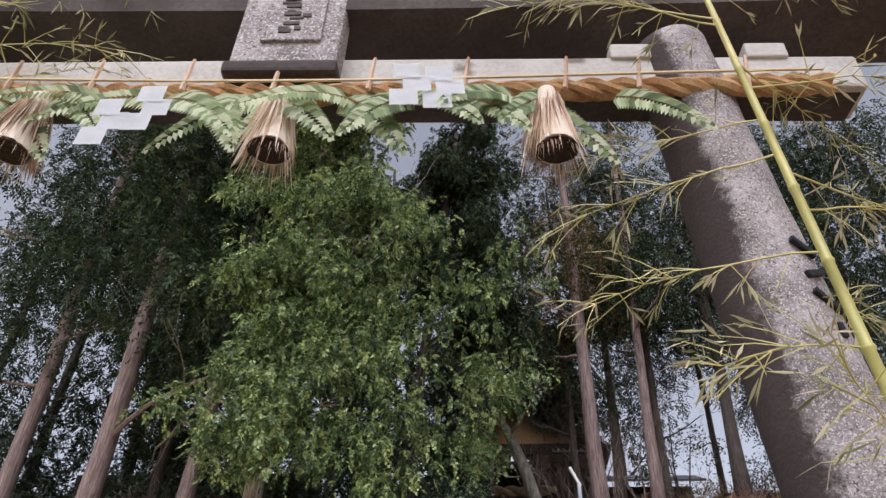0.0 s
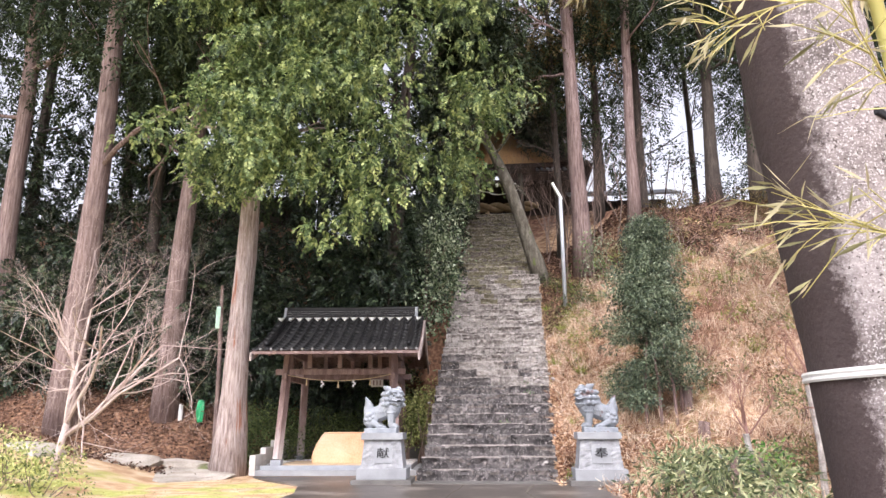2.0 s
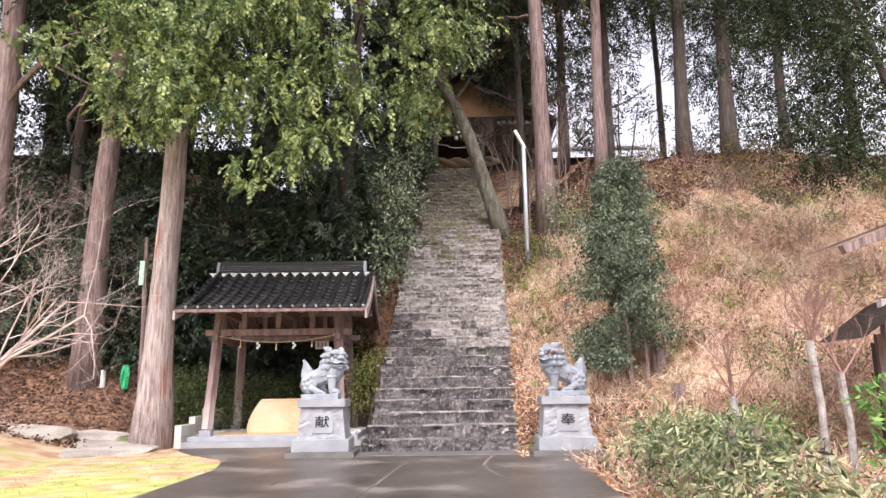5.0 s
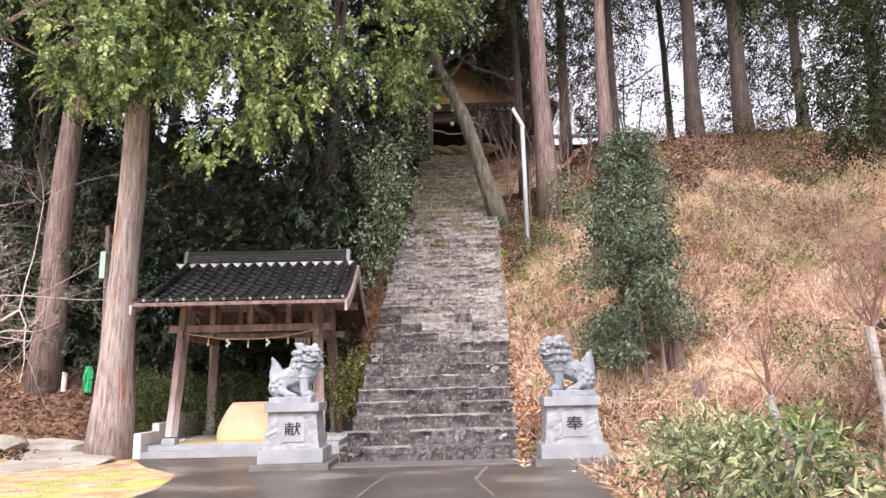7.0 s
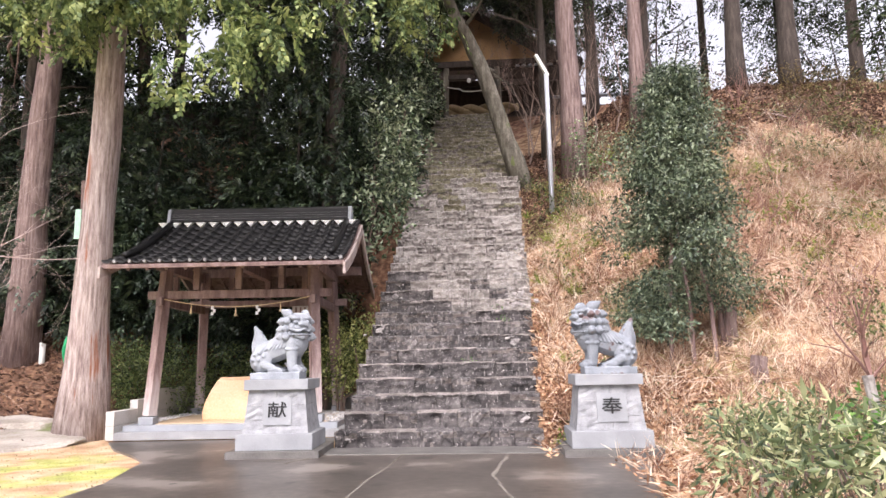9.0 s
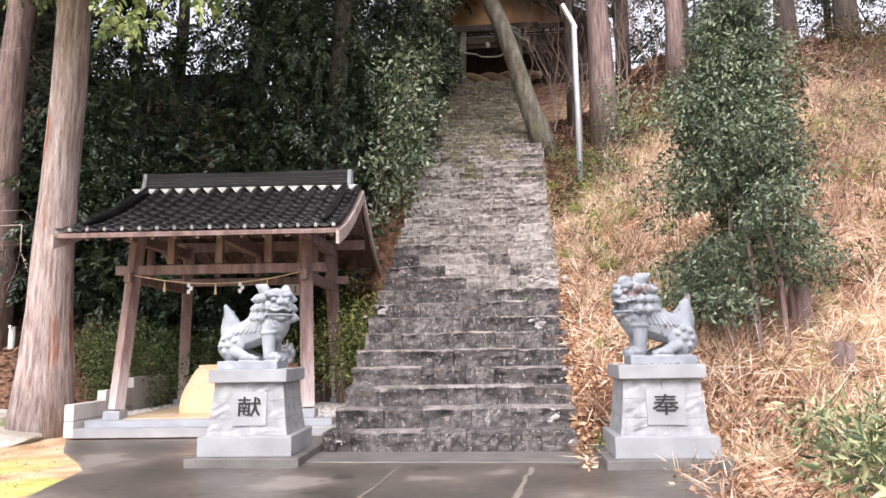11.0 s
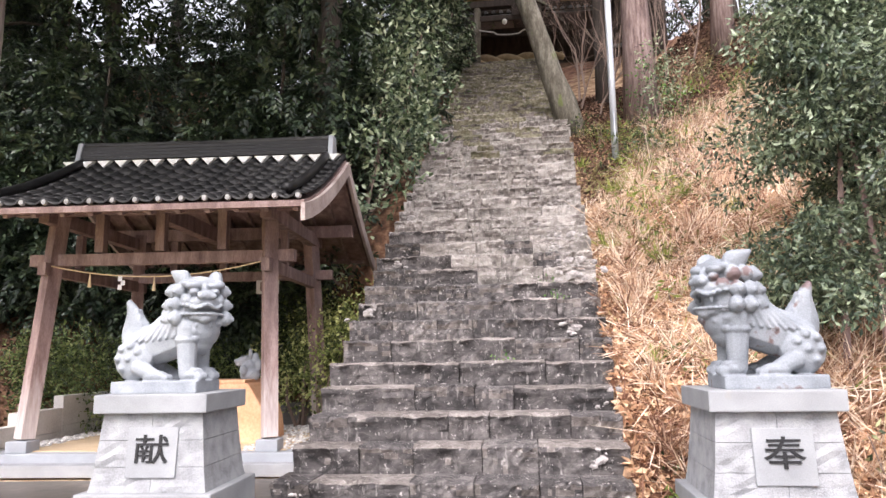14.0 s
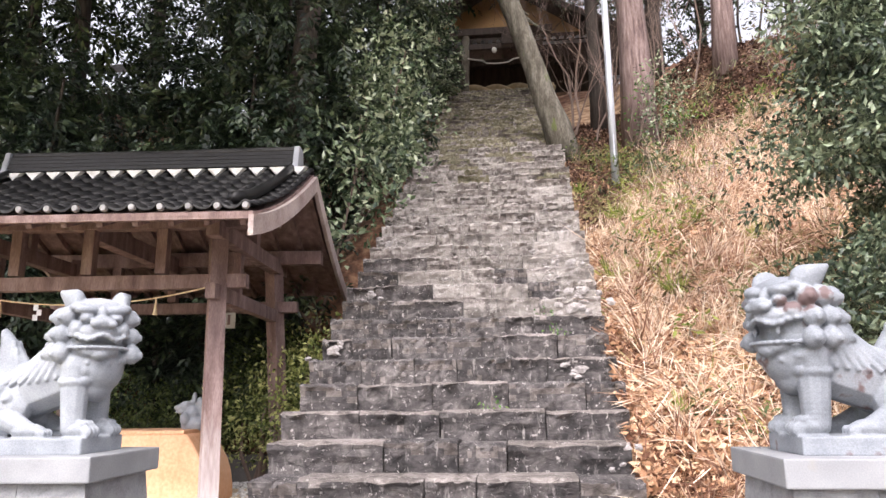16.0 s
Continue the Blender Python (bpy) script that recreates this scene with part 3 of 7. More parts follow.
def step_stone(w):
    """One rough-dressed block, w wide; its front top edge lies at the origin."""
    bm = bmesh.new()
    nx = 11
    cols = []
    split = [(rng.uniform(-w / 2, w / 2), rng.uniform(-0.2, -0.03), rng.uniform(0.06, 0.16), rng.uniform(-0.02, 0.022)) for _ in range(int(3 + w * 7))]
    for i in range(nx + 1):
        x = -w / 2 + 0.005 + (w - 0.010) * i / nx
        e = rng.normal(0, 0.013, 6)
        if rng.random() < 0.2:
            e[3] += rng.uniform(0.02, 0.045)
            e[4] -= rng.uniform(0.0, 0.05)
        e[:3] *= 0.5
        prof = [(0.05 + e[0], -RISE - 0.04), (0.04 + e[1], -0.165), (0.028 + e[2], -0.11), (0.014, -0.058), (0.0 + e[3] * 0.7, -0.02 + e[4] * 0.4), (0.05, e[5] * 0.7), (TREAD + 0.12, 0.0)]
        for j in range(4):
            py, pz = prof[j]
            prof[j] = (py + sum(a for sx, sz, sr, a in split if abs(x - sx) < sr and abs(pz - sz) < sr * 0.55), pz)
        cols.append([bm.verts.new((x, y, z)) for y, z in prof])
    for i in range(nx):
        for k in range(6):
            bm.faces.new((cols[i][k], cols[i + 1][k], cols[i + 1][k + 1], cols[i][k + 1]))
    for c in (cols[0], cols[-1]):
        bm.faces.new(c)
    bmesh.ops.recalc_face_normals(bm, faces=bm.faces)
    # Up-facing faces take paler stone: wear, plus light painted onto treads and edges.
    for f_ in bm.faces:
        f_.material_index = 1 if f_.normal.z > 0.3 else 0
    me = bpy.data.meshes.new("stone")
    bm.to_mesh(me)
    bm.free()
    return me


stone_widths = [0.28, 0.36, 0.44, 0.56, 0.7, 0.9]
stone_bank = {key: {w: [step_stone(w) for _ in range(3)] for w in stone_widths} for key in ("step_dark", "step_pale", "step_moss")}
for i in range(STEPS):
    y = STEP_Y + TREAD * i
    z = RISE * (i + 1)
    cx = stair_axis(y)
    lo, hi = cx - 1.45 + rng.normal(0, 0.02), cx + 1.45 + rng.normal(0, 0.02)
    if i == 0:
        lo -= 0.06
    if i >= 28:
        lo, hi = -1.34 + rng.normal(0, 0.02), 1.31 + rng.normal(0, 0.02)
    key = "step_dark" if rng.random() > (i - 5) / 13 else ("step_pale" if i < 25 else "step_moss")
    ws = []
    while sum(ws) < hi - lo - 0.2:
        ws.append(float(rng.choice(stone_widths[1:] if i < 14 else stone_widths[1:5])))
    k = (hi - lo) / sum(ws)
    x = lo
    for w in ws:
        if i < 28:
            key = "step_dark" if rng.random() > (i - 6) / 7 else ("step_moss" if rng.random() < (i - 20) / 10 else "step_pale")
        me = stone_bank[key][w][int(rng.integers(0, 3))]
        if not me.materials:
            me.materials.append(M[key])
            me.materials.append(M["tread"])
        st = new("stone", me)
        st.parent = stair
        st.matrix_basis = Matrix.LocRotScale((x + w * k / 2, y + rng.normal(0, 0.008), z + rng.normal(0, 0.006)), Euler((rng.normal(0, 0.012), rng.normal(0, 0.008), rng.normal(0, 0.01))), (k, 1, 1))
        x += w * k
bm = bmesh.new()
for i in range(STEPS):
    y = STEP_Y + TREAD * i + 0.03
    box(bm, stair_axis(y) if i < 28 else -0.015, y + 0.40, RISE * (i + 1) - 0.19, 2.84 if i < 28 else 2.58, 0.5, 0.28)
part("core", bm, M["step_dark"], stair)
# pale lichen on single stones
for lx, step, s in ((1.06, 1, 0.12), (1.13, 3, 0.17), (1.02, 6, 0.15), (1.07, 9, 0.2), (1.2, 10, 0.16), (1.05, 10, 0.14), (0.95, 12, 0.12), (-1.42, 7, 0.15), (-1.5, 0, 0.06), (1.22, 0, 0.1), (0.9, 15, 0.1), (0.85, 11, 0.12), (1.15, 12, 0.16), (0.7, 13, 0.1), (-1.25, 10, 0.12), (-0.4, 11, 0.08), (0.2, 11, 0.07), (0.62, 16, 0.1), (0.3, 17, 0.07), (-1.3, 14, 0.12), (-1.1, 17, 0.1), (1.2, 15, 0.12), (0.95, 17, 0.08), (-0.2, 9, 0.06)):
    bm = bmesh.new()
    y, z = STEP_Y + TREAD * step, RISE * (step + 0.5)
    for j in range(9):
        ox, oz = (0, 0) if j == 0 else (rng.normal(0, s * 0.75), rng.normal(0, s * 0.4))
        r0 = s * (0.45 if j == 0 else rng.uniform(0.07, 0.3))
        oz = max(-0.1 + r0 * 0.5, min(0.095 - r0 * 0.5, oz))
        cen = bm.verts.new((ox, 0.002 - 0.001 * j, oz))
        ring = []
        for k in range(15):
            a = 2 * math.pi * k / 15
            r = r0 * (1 + 0.2 * math.sin(2 * a + j) + 0.1 * math.sin(5 * a + 2 * j)) * rng.uniform(0.85, 1.1)
            ring.append(bm.verts.new((ox + r * math.cos(a), 0.02, max(-0.11, min(0.1, oz + r * 0.7 * math.sin(a))))))
        for k in range(15):
            bm.faces.new((cen, ring[k], ring[(k + 1) % 15]))
    bmesh.ops.recalc_face_normals(bm, faces=bm.faces)
    ob = part("lichen", bm, M["lichen"], stair, "patch of white lichen")
    ob.matrix_basis = pose(lx + stair_axis(y) * 0.0, y, z)

# ---- guardian lions on their pedestals ----
def lion_statue(side, open_mouth, turn):
    """Seated stone lion with a curled mane and a plume tail; side +1 faces +x, the head turned towards -y."""
    bm = bmesh.new()
    neck = Matrix.Translation((0.215, 0, 0.575)) @ Matrix.Rotation(turn, 4, "Z") @ Matrix.Scale(1.15, 4)

    def ball(x, y, z, rx, ry=None, rz=None, head=False, tilt=0.0, sub=2):
        ry, rz = ry or rx, rz or rx
        mt = Matrix.Translation((x, y, z)) @ Matrix.Rotation(tilt, 4, "Y") @ Matrix.Diagonal((rx, ry, rz, 1))
        bmesh.ops.create_icosphere(bm, subdivisions=sub, radius=1.0, matrix=(neck @ mt) if head else mt)

    def limb(a, b, ra, rb, k=10, head=False):
        k = max(k, int((Vector(b) - Vector(a)).length / max(0.008, 0.45 * min(ra, rb))))
        for i in range(k):
            f = i / (k - 1)
            ball(*Vector(a).lerp(Vector(b), f), ra + (rb - ra) * f, head=head, sub=2 if ra > 0.03 else 1)

    def curl(x, y, z, r, out, head=False):
        ball(x, y, z, r, r, r, head)
        ball(x + out[0] * r * 0.8, y + out[1] * r * 0.8, z - r * 0.1, r * 0.5, r * 0.5, r * 0.5, head, sub=1)

    box(bm, 0, 0, -0.035, 0.64, 0.46, 0.085, 0.008)
    # trunk of the body, chest and neck
    limb((0.17, 0, 0.36), (-0.20, 0, 0.22), 0.165, 0.15, 16)
    ball(0.26, 0, 0.37, 0.125, 0.165, 0.15, sub=3)
    ball(0.25, 0, 0.28, 0.085, 0.12, 0.10, sub=3)
    limb((0.20, 0, 0.44), (0.22, 0, 0.56), 0.175, 0.16, 5)
    ball(0.06, 0, 0.45, 0.12, 0.15, 0.10)
    for s in (-1, 1):
        # haunch with its curls, hind foot and toes
        ball(-0.21, 0.10 * s, 0.155, 0.15, 0.095, 0.155)
        for a in (0.5, 1.4, 2.3, 3.2, 4.1):
            curl(-0.225 + 0.075 * math.cos(a), 0.16 * s, 0.165 + 0.082 * math.sin(a), 0.036, (0, s))
        curl(-0.22, 0.175 * s, 0.16, 0.034, (0, s))
        limb((-0.15, 0.15 * s, 0.10), (-0.04, 0.165 * s, 0.05), 0.06, 0.05, 6)
        ball(-0.02, 0.165 * s, 0.04, 0.10, 0.06, 0.042)
        for k in (-1, 0, 1):
            ball(0.07, (0.165 + 0.033 * k) * s, 0.028, 0.032, 0.017, 0.026)
        # foreleg, knee band and paw
        limb((0.19, 0.12 * s, 0.36), (0.205, 0.125 * s, 0.06), 0.085, 0.064, 14)
        ball(0.19, 0.15 * s, 0.285, 0.08, 0.06, 0.035)
        ball(0.25, 0.12 * s, 0.345, 0.05, 0.06, 0.05)
        ball(0.255, 0.13 * s, 0.29, 0.035, 0.05, 0.032)
        ball(0.235, 0.125 * s, 0.045, 0.085, 0.068, 0.046)
        for k in (-1, 0, 1):
            ball(0.305, (0.125 + 0.04 * k) * s, 0.034, 0.036, 0.019, 0.034)
            ball(0.265, (0.125 + 0.036 * k) * s, 0.075, 0.045, 0.016, 0.02)
        # long mane strands over the shoulder and flank
        for k in range(8):
            limb((0.19 - 0.03 * k, (0.155 - 0.007 * k) * s, 0.50 - 0.01 * k), (0.15 - 0.05 * k, 0.16 * s, 0.31 - 0.006 * k), 0.024, 0.012, 9)
        for k in range(5):
            limb((0.0 - 0.025 * k, 0.11 * s, 0.455 - 0.022 * k), (-0.14 - 0.03 * k, 0.135 * s, 0.32 - 0.025 * k), 0.02, 0.012, 8)
    # broad upright plume of a tail
    for f in range(22):
        k = f / 21
        wide = 0.115 * (1 - k) ** 0.7 * (0.85 + 0.35 * math.sin(math.pi * min(1, k * 1.2))) + 0.022
        cx = -0.235 - 0.035 * k - 0.05 * k ** 4
        ball(cx, 0, 0.24 + 0.31 * k, wide, 0.062 * (1 - 0.6 * k) + 0.012, 0.034)
        if f % 3 == 0 and f < 17:
            for s in (-1, 1):
                ball(cx + 0.4 * wide, 0.045 * s * (1 - 0.5 * k), 0.24 + 0.31 * k, 0.022, 0.02, 0.06)
                ball(cx - 0.4 * wide, 0.045 * s * (1 - 0.5 * k), 0.24 + 0.31 * k, 0.022, 0.02, 0.06)
    # head: skull, brow, eyes, broad nose, wavy lip, jaw
    ball(0, 0, 0, 0.14, 0.145, 0.145, True)
    ball(0.05, 0, 0.085, 0.10, 0.13, 0.055, True)
    drop = 0.155 if open_mouth else 0.118
    ball(0.115, 0, -0.03, 0.085, 0.112, 0.048, True)
    ball(0.115, 0, -drop, 0.082, 0.098, 0.032, True)
    ball(0.185, 0, 0.012, 0.04, 0.062, 0.034, True)
    ball(0.165, 0, -drop - 0.01, 0.035, 0.045, 0.03, True)
    ball(0.13, 0, 0.045, 0.05, 0.03, 0.05, True)
    for k in range(-6, 7):
        y = 0.021 * k
        ball(0.205 - 5.5 * y * y, y, -0.055 + 0.011 * math.cos(k * 1.05), 0.022, 0.017, 0.014, True, sub=1)
        ball(0.195 - 5.0 * y * y, y, -drop + 0.018, 0.02, 0.017, 0.012, True, sub=1)
    for s in (-1, 1):
        ball(0.128, 0.066 * s, 0.072, 0.045, 0.062, 0.026, True)
        ball(0.105, 0.10 * s, 0.085, 0.045, 0.045, 0.024, True)
        ball(0.142, 0.066 * s, 0.034, 0.03, 0.034, 0.024, True)
        ball(0.165, 0.068 * s, 0.034, 0.014, 0.016, 0.013, True, sub=1)
        ball(0.205, 0.038 * s, 0.004, 0.024, 0.026, 0.02, True)
        ball(0.105, 0.105 * s, -0.015, 0.05, 0.036, 0.04, True)
        if open_mouth:
            ball(0.165, 0.062 * s, -0.085, 0.013, 0.013, 0.032, True, sub=1)
            ball(0.06, 0.095 * s, -0.095, 0.035, 0.03, 0.055, True)
        # pointed ears laid back
        for k in range(7):
            f = k / 6
            ball(0.02 - 0.07 * f, (0.105 + 0.055 * f) * s, 0.115 + 0.05 * f, 0.07 * (1 - f) + 0.012, 0.036 * (1 - f) + 0.01, 0.05 * (1 - f) + 0.014, True)
        # three rows of curls round the cheeks and the back of the head
        for row, z in enumerate((0.045, -0.04, -0.122)):
            for col in range(5):
                a = 1.12 + 0.46 * col + 0.10 * (row % 2)
                rr = 0.158 + 0.012 * row
                curl(rr * math.cos(a), rr * math.sin(a) * s, z, 0.046, (math.cos(a), math.sin(a) * s), True)
        for k in range(2):
            curl(0.11 - 0.03 * k, (0.045 + 0.06 * k) * s, -drop - 0.045 + 0.012 * k, 0.036, (1, 0), True)
    bmesh.ops.transform(bm, matrix=Matrix.Diagonal((side * 1.04, 1, 1.11, 1)), verts=bm.verts)
    if side < 0:
        bmesh.ops.reverse_faces(bm, faces=bm.faces)
    return bm


def character(ob_parent, text, size, x, y, z, fallback):
    """A painted character, standing upright and facing -y."""
    cu = bpy.data.curves.new("character", "FONT")
    cu.body, cu.size, cu.align_x, cu.align_y, cu.extrude, cu.offset = text, size, "CENTER", "CENTER", 0.006, 0.001
    tmp = new("character", cu)
    dg = bpy.context.evaluated_depsgraph_get()
    me = bpy.data.meshes.new_from_object(tmp.evaluated_get(dg))
    bpy.data.objects.remove(tmp)
    bpy.data.curves.remove(cu)
    me.materials.clear()
    ob = part("character", me, M["ink"], ob_parent, "black painted character")
    ob.matrix_basis = pose(x, y, z, 90 - 7, 0, 0) @ Matrix.Diagonal((1.18, 0.95, 1, 1))
    return ob


def pedestal(x, y, yaw, text):
    ped = thing("stone_pedestal", "white split-faced granite pedestal with a black carved character", "pedestal", pose(x, y, 0, 0, 0, yaw), group="lion pedestals beside the stair")
    bm = bmesh.new()
    box(bm, 0, 0.02, 0.03, 1.2, 1.16, 0.12, 0.012)
    part("plinth", bm, M["plinth"], ped, "dark damp concrete plinth")
    bm = bmesh.new()
    box(bm, 0, 0, 0.195, 1.0, 0.94, 0.21, 0.012)
    part("base", bm, M["granite"], ped, "sawn white granite base course")
    # three courses of split-faced blocks, narrowing upward
    def half(z):
        return 0.435 - 0.064 * ((z - 0.30) / 0.55) ** 0.75
    zs = [0.30, 0.475, 0.66, 0.85]
    for k in range(3):
        z0, z1 = zs[k] + 0.0018, zs[k + 1] - 0.0018
        cut = (0.06, -0.1, 0.0)[k]
        for xa, xb in ((-1.0, cut), (cut, 1.0)):
            bm = bmesh.new()
            grid = {}
            nx, nz = 5, 4
            g = 0.0018
            for iz in range(nz + 1):
                z = z0 + (z1 - z0) * iz / nz
                h = half(z)
                a = xa * h + (g if xa == cut else 0)
                b = xb * h - (g if xb == cut else 0)
                for face in (0, 1):
                    for ix in range(nx + 1):
                        rough = rng.normal(0, 0.006) if 0 < ix < nx and 0 < iz < nz else 0
                        yy = (h * 0.93 - rough) * (1 if face else -1)
                        grid[face, ix, iz] = bm.verts.new((a + (b - a) * ix / nx, yy, z))
            for face in (0, 1):
                for ix in range(nx):
                    for iz in range(nz):
                        bm.faces.new([grid[face, i, j] for i, j in ((ix, iz), (ix + 1, iz), (ix + 1, iz + 1), (ix, iz + 1))])
            for ix in (0, nx):
                for iz in range(nz):
                    bm.faces.new([grid[f, ix, j] for f, j in ((0, iz), (1, iz), (1, iz + 1), (0, iz + 1))])
            for iz in (0, nz):
                for ix in range(nx):
                    bm.faces.new([grid[f, i, iz] for f, i in ((0, ix), (1, ix), (1, ix + 1), (0, ix + 1))])
            bmesh.ops.recalc_face_normals(bm, faces=bm.faces)
            part("block", bm, M["granite_rough"], ped)
    bm = bmesh.new()
    box(bm, 0, 0, 0.575, 0.72, 0.66, 0.53)
    part("core", bm, M["slab"], ped)
    bm = bmesh.new()
    box(bm, 0, 0, 0.92, 0.845, 0.82, 0.135, 0.01)
    part("cap", bm, M["granite"], ped, "sawn white granite cap slab")
    bm = bmesh.new()
    box(bm, 0.0, 0, 0, 0.37, 0.03, 0.35, 0.004)
    pl = part("plaque", bm, M["granite"], ped, "smooth white granite plaque")
    pl.matrix_basis = pose(0.02, -0.371, 0.575, -6, 0, 0)
    character(ped, text, 0.225, 0.02, -0.391, 0.585, None)
    return ped


for px, py_, yaw, side, text, mouth, gaze in ((2.04, 14.76, 0, -1, "奉", True, -0.5), (-2.27, 14.9, 3, 1, "献", False, -0.9)):
    pedestal(px, py_, yaw, text)
    lion = part("lion_statue", lion_statue(side, mouth, gaze), M["lion_stained" if mouth else "lion"], smooth=True)
    lion.matrix_basis = pose(px + 0.06 * side * -1, py_ - 0.02, 1.068, 0, 0, yaw)
    rm = lion.modifiers.new("remesh", "REMESH")
    rm.mode, rm.voxel_size, rm.use_smooth_shade = "VOXEL", 0.0062, True
    sm = lion.modifiers.new("smooth", "SMOOTH")
    sm.factor, sm.iterations = 0.5, 3
    tagged(lion, "grey carved stone guardian lion with an open mouth and reddish stains" if mouth else "pale grey carved stone guardian lion with a closed mouth", "statue", group="guardian lions")

# ---- purification pavilion ----
def post_timber():
    """Weathered timber, bleached and scuffed unevenly towards its foot."""
    m = material("bleached_post_timber", [(0.12, 0.074, 0.067), (0.225, 0.152, 0.14), (0.35, 0.26, 0.245)], 3, 40, 0.8, 0.4, stretch=(3, 3, 0.6), dist=0.008)
    n, l = m.node_tree.nodes, m.node_tree.links
    base = n["Principled BSDF"].inputs["Base Color"]
    col = base.links[0].from_socket
    tc = n.new("ShaderNodeTexCoord")
    sep = n.new("ShaderNodeSeparateXYZ")
    l.new(tc.outputs["Object"], sep.inputs[0])
    mp = n.new("ShaderNodeMapping")
    mp.inputs["Scale"].default_value = (9, 9, 1.2)
    l.new(tc.outputs["Object"], mp.inputs["Vector"])
    nz = n.new("ShaderNodeTexNoise")
    nz.inputs["Scale"].default_value, nz.inputs["Detail"].default_value = 3.0, 7.0
    l.new(mp.outputs[0], nz.inputs["Vector"])
    add = n.new("ShaderNodeMath")
    add.operation = "MULTIPLY_ADD"
    add.inputs[1].default_value = 1.1
    l.new(nz.outputs[0], add.inputs[0])
    l.new(sep.outputs[2], add.inputs[2])
    rg = n.new("ShaderNodeMapRange")
    for k, v in enumerate((0.9, 1.7, 0.9, 0.0)):
        rg.inputs[k + 1].default_value = v
    l.new(add.outputs[0], rg.inputs[0])
    mx = n.new("ShaderNodeMixRGB")
    mx.inputs[2].default_value = (0.56, 0.50, 0.49, 1)
    l.new(rg.outputs[0], mx.inputs[0])
    l.new(col, mx.inputs[1])
    l.new(mx.outputs[0], base)
    return m


M["post_wood"] = post_timber()
PAV = pose(-3.85, 18.52, 0, 0, 0, 3.5)
pav = thing("water_pavilion", "open timber pavilion with a black tiled gable roof", "pavilion", PAV)


def bpart(name, boxes, mat, parent, label=""):
    bm = bmesh.new()
    for b in boxes:
        box(bm, *b)
    return part(name, bm, mat, parent, label)


bpart("kerb", [(-0.05, -0.02, 0.06, 3.95, 3.2, 0.13, 0.01)], M["granite"], pav, "pale granite step")
bpart("kerb", [(-0.05, 0.03, 0.17, 3.6, 2.95, 0.10, 0.01)], M["granite_grey"], pav, "grey granite step")
bpart("paving", [(-0.05, -0.1, 0.222, 3.2, 2.3, 0.02)], M["tan_floor"], pav, "tan floor")
for i, (v0, v1, h) in enumerate(((-1.63, -0.75, 0.47), (-0.75, 0.15, 0.62), (0.15, 1.6, 0.78))):
    for k in range(2):
        bpart("kerb_block", [(-1.98, (v0 + v1) / 2, h / 4 + k * h / 2, 0.14, v1 - v0 - 0.006, h / 2 - 0.006, 0.008)], M["slab"], pav)
bpart("back_wall", [(0.1, 1.62, 0.27, 4.0, 0.12, 0.6, 0.01)], M["plinth"], pav, "low grey concrete back wall")
POSTS = [(-1.5, -1.25), (1.36, -1.25), (-1.5, 1.2), (1.36, 1.2)]
for u, v in POSTS:
    su, sv = math.copysign(1, u), math.copysign(1, v)
    a, b = Vector((u, v, 0.22)), Vector((u - 0.13 * su, v - 0.24 * sv, 3.1))
    d = b - a
    bpart("post_base", [(u, v, 0.285, 0.25, 0.25, 0.13, 0.012)], M["granite_grey"], pav, "grey granite post base")
    bm = bmesh.new()
    beam(bm, a + d * 0.05, b, 0.165, 0.165)
    part("post", bm, M["post_wood"], pav, "weathered timber post bleached towards its foot")
ZT = 2.44
for v in (-1.05, 1.0):
    bm = bmesh.new()
    beam(bm, (-1.68, v, ZT), (1.56, v, ZT), 0.11, 0.14)
    part("tie_beam", bm, M["wood"], pav)
    bm = bmesh.new()
    beam(bm, (-1.9, v, 3.08), (1.86, v, 3.08), 0.13, 0.18)
    part("plate_beam", bm, M["wood"], pav)
    for u in (-0.83, -0.08, 0.68):
        bm = bmesh.new()
        beam(bm, (u, v, ZT + 0.085), (u, v, 2.99), 0.11, 0.11)
        part("strut", bm, M["wood"], pav)
for u in (-1.41, 1.27):
    bm = bmesh.new()
    beam(bm, (u, -1.28, ZT - 0.12), (u, 1.22, ZT - 0.12), 0.10, 0.15)
    part("tie_beam", bm, M["wood"], pav)
    bm = bmesh.new()
    beam(bm, (u, -1.3, 2.95), (u, 1.26, 2.95), 0.13, 0.17)
    part("plate_beam", bm, M["wood"], pav)
    bm = bmesh.new()
    beam(bm, (u, -0.02, 2.98), (u, -0.02, 3.78), 0.13, 0.13)
    part("king_post", bm, M["wood"], pav)
    bm = bmesh.new()
    beam(bm, (u, -0.5, ZT - 0.05), (u, -0.5, 2.84), 0.09, 0.09)
    part("strut", bm, M["wood"], pav)
bm = bmesh.new()
beam(bm, (-0.08, -1.0, 2.99), (-0.08, 1.0, 2.99), 0.15, 0.2)
part("cross_beam", bm, M["wood"], pav)
bm = bmesh.new()
beam(bm, (-1.98, 0, 3.72), (1.95, 0, 3.72), 0.13, 0.16)
part("ridge_beam", bm, M["wood"], pav)

HALF, EAVE = 1.95, 2.26


def roof_z(v):
    s = 1 - abs(v) / EAVE
    return 2.80 + 1.11 * (0.72 * s + 0.28 * s * s) + (0.05 * (1 - s) ** 4)


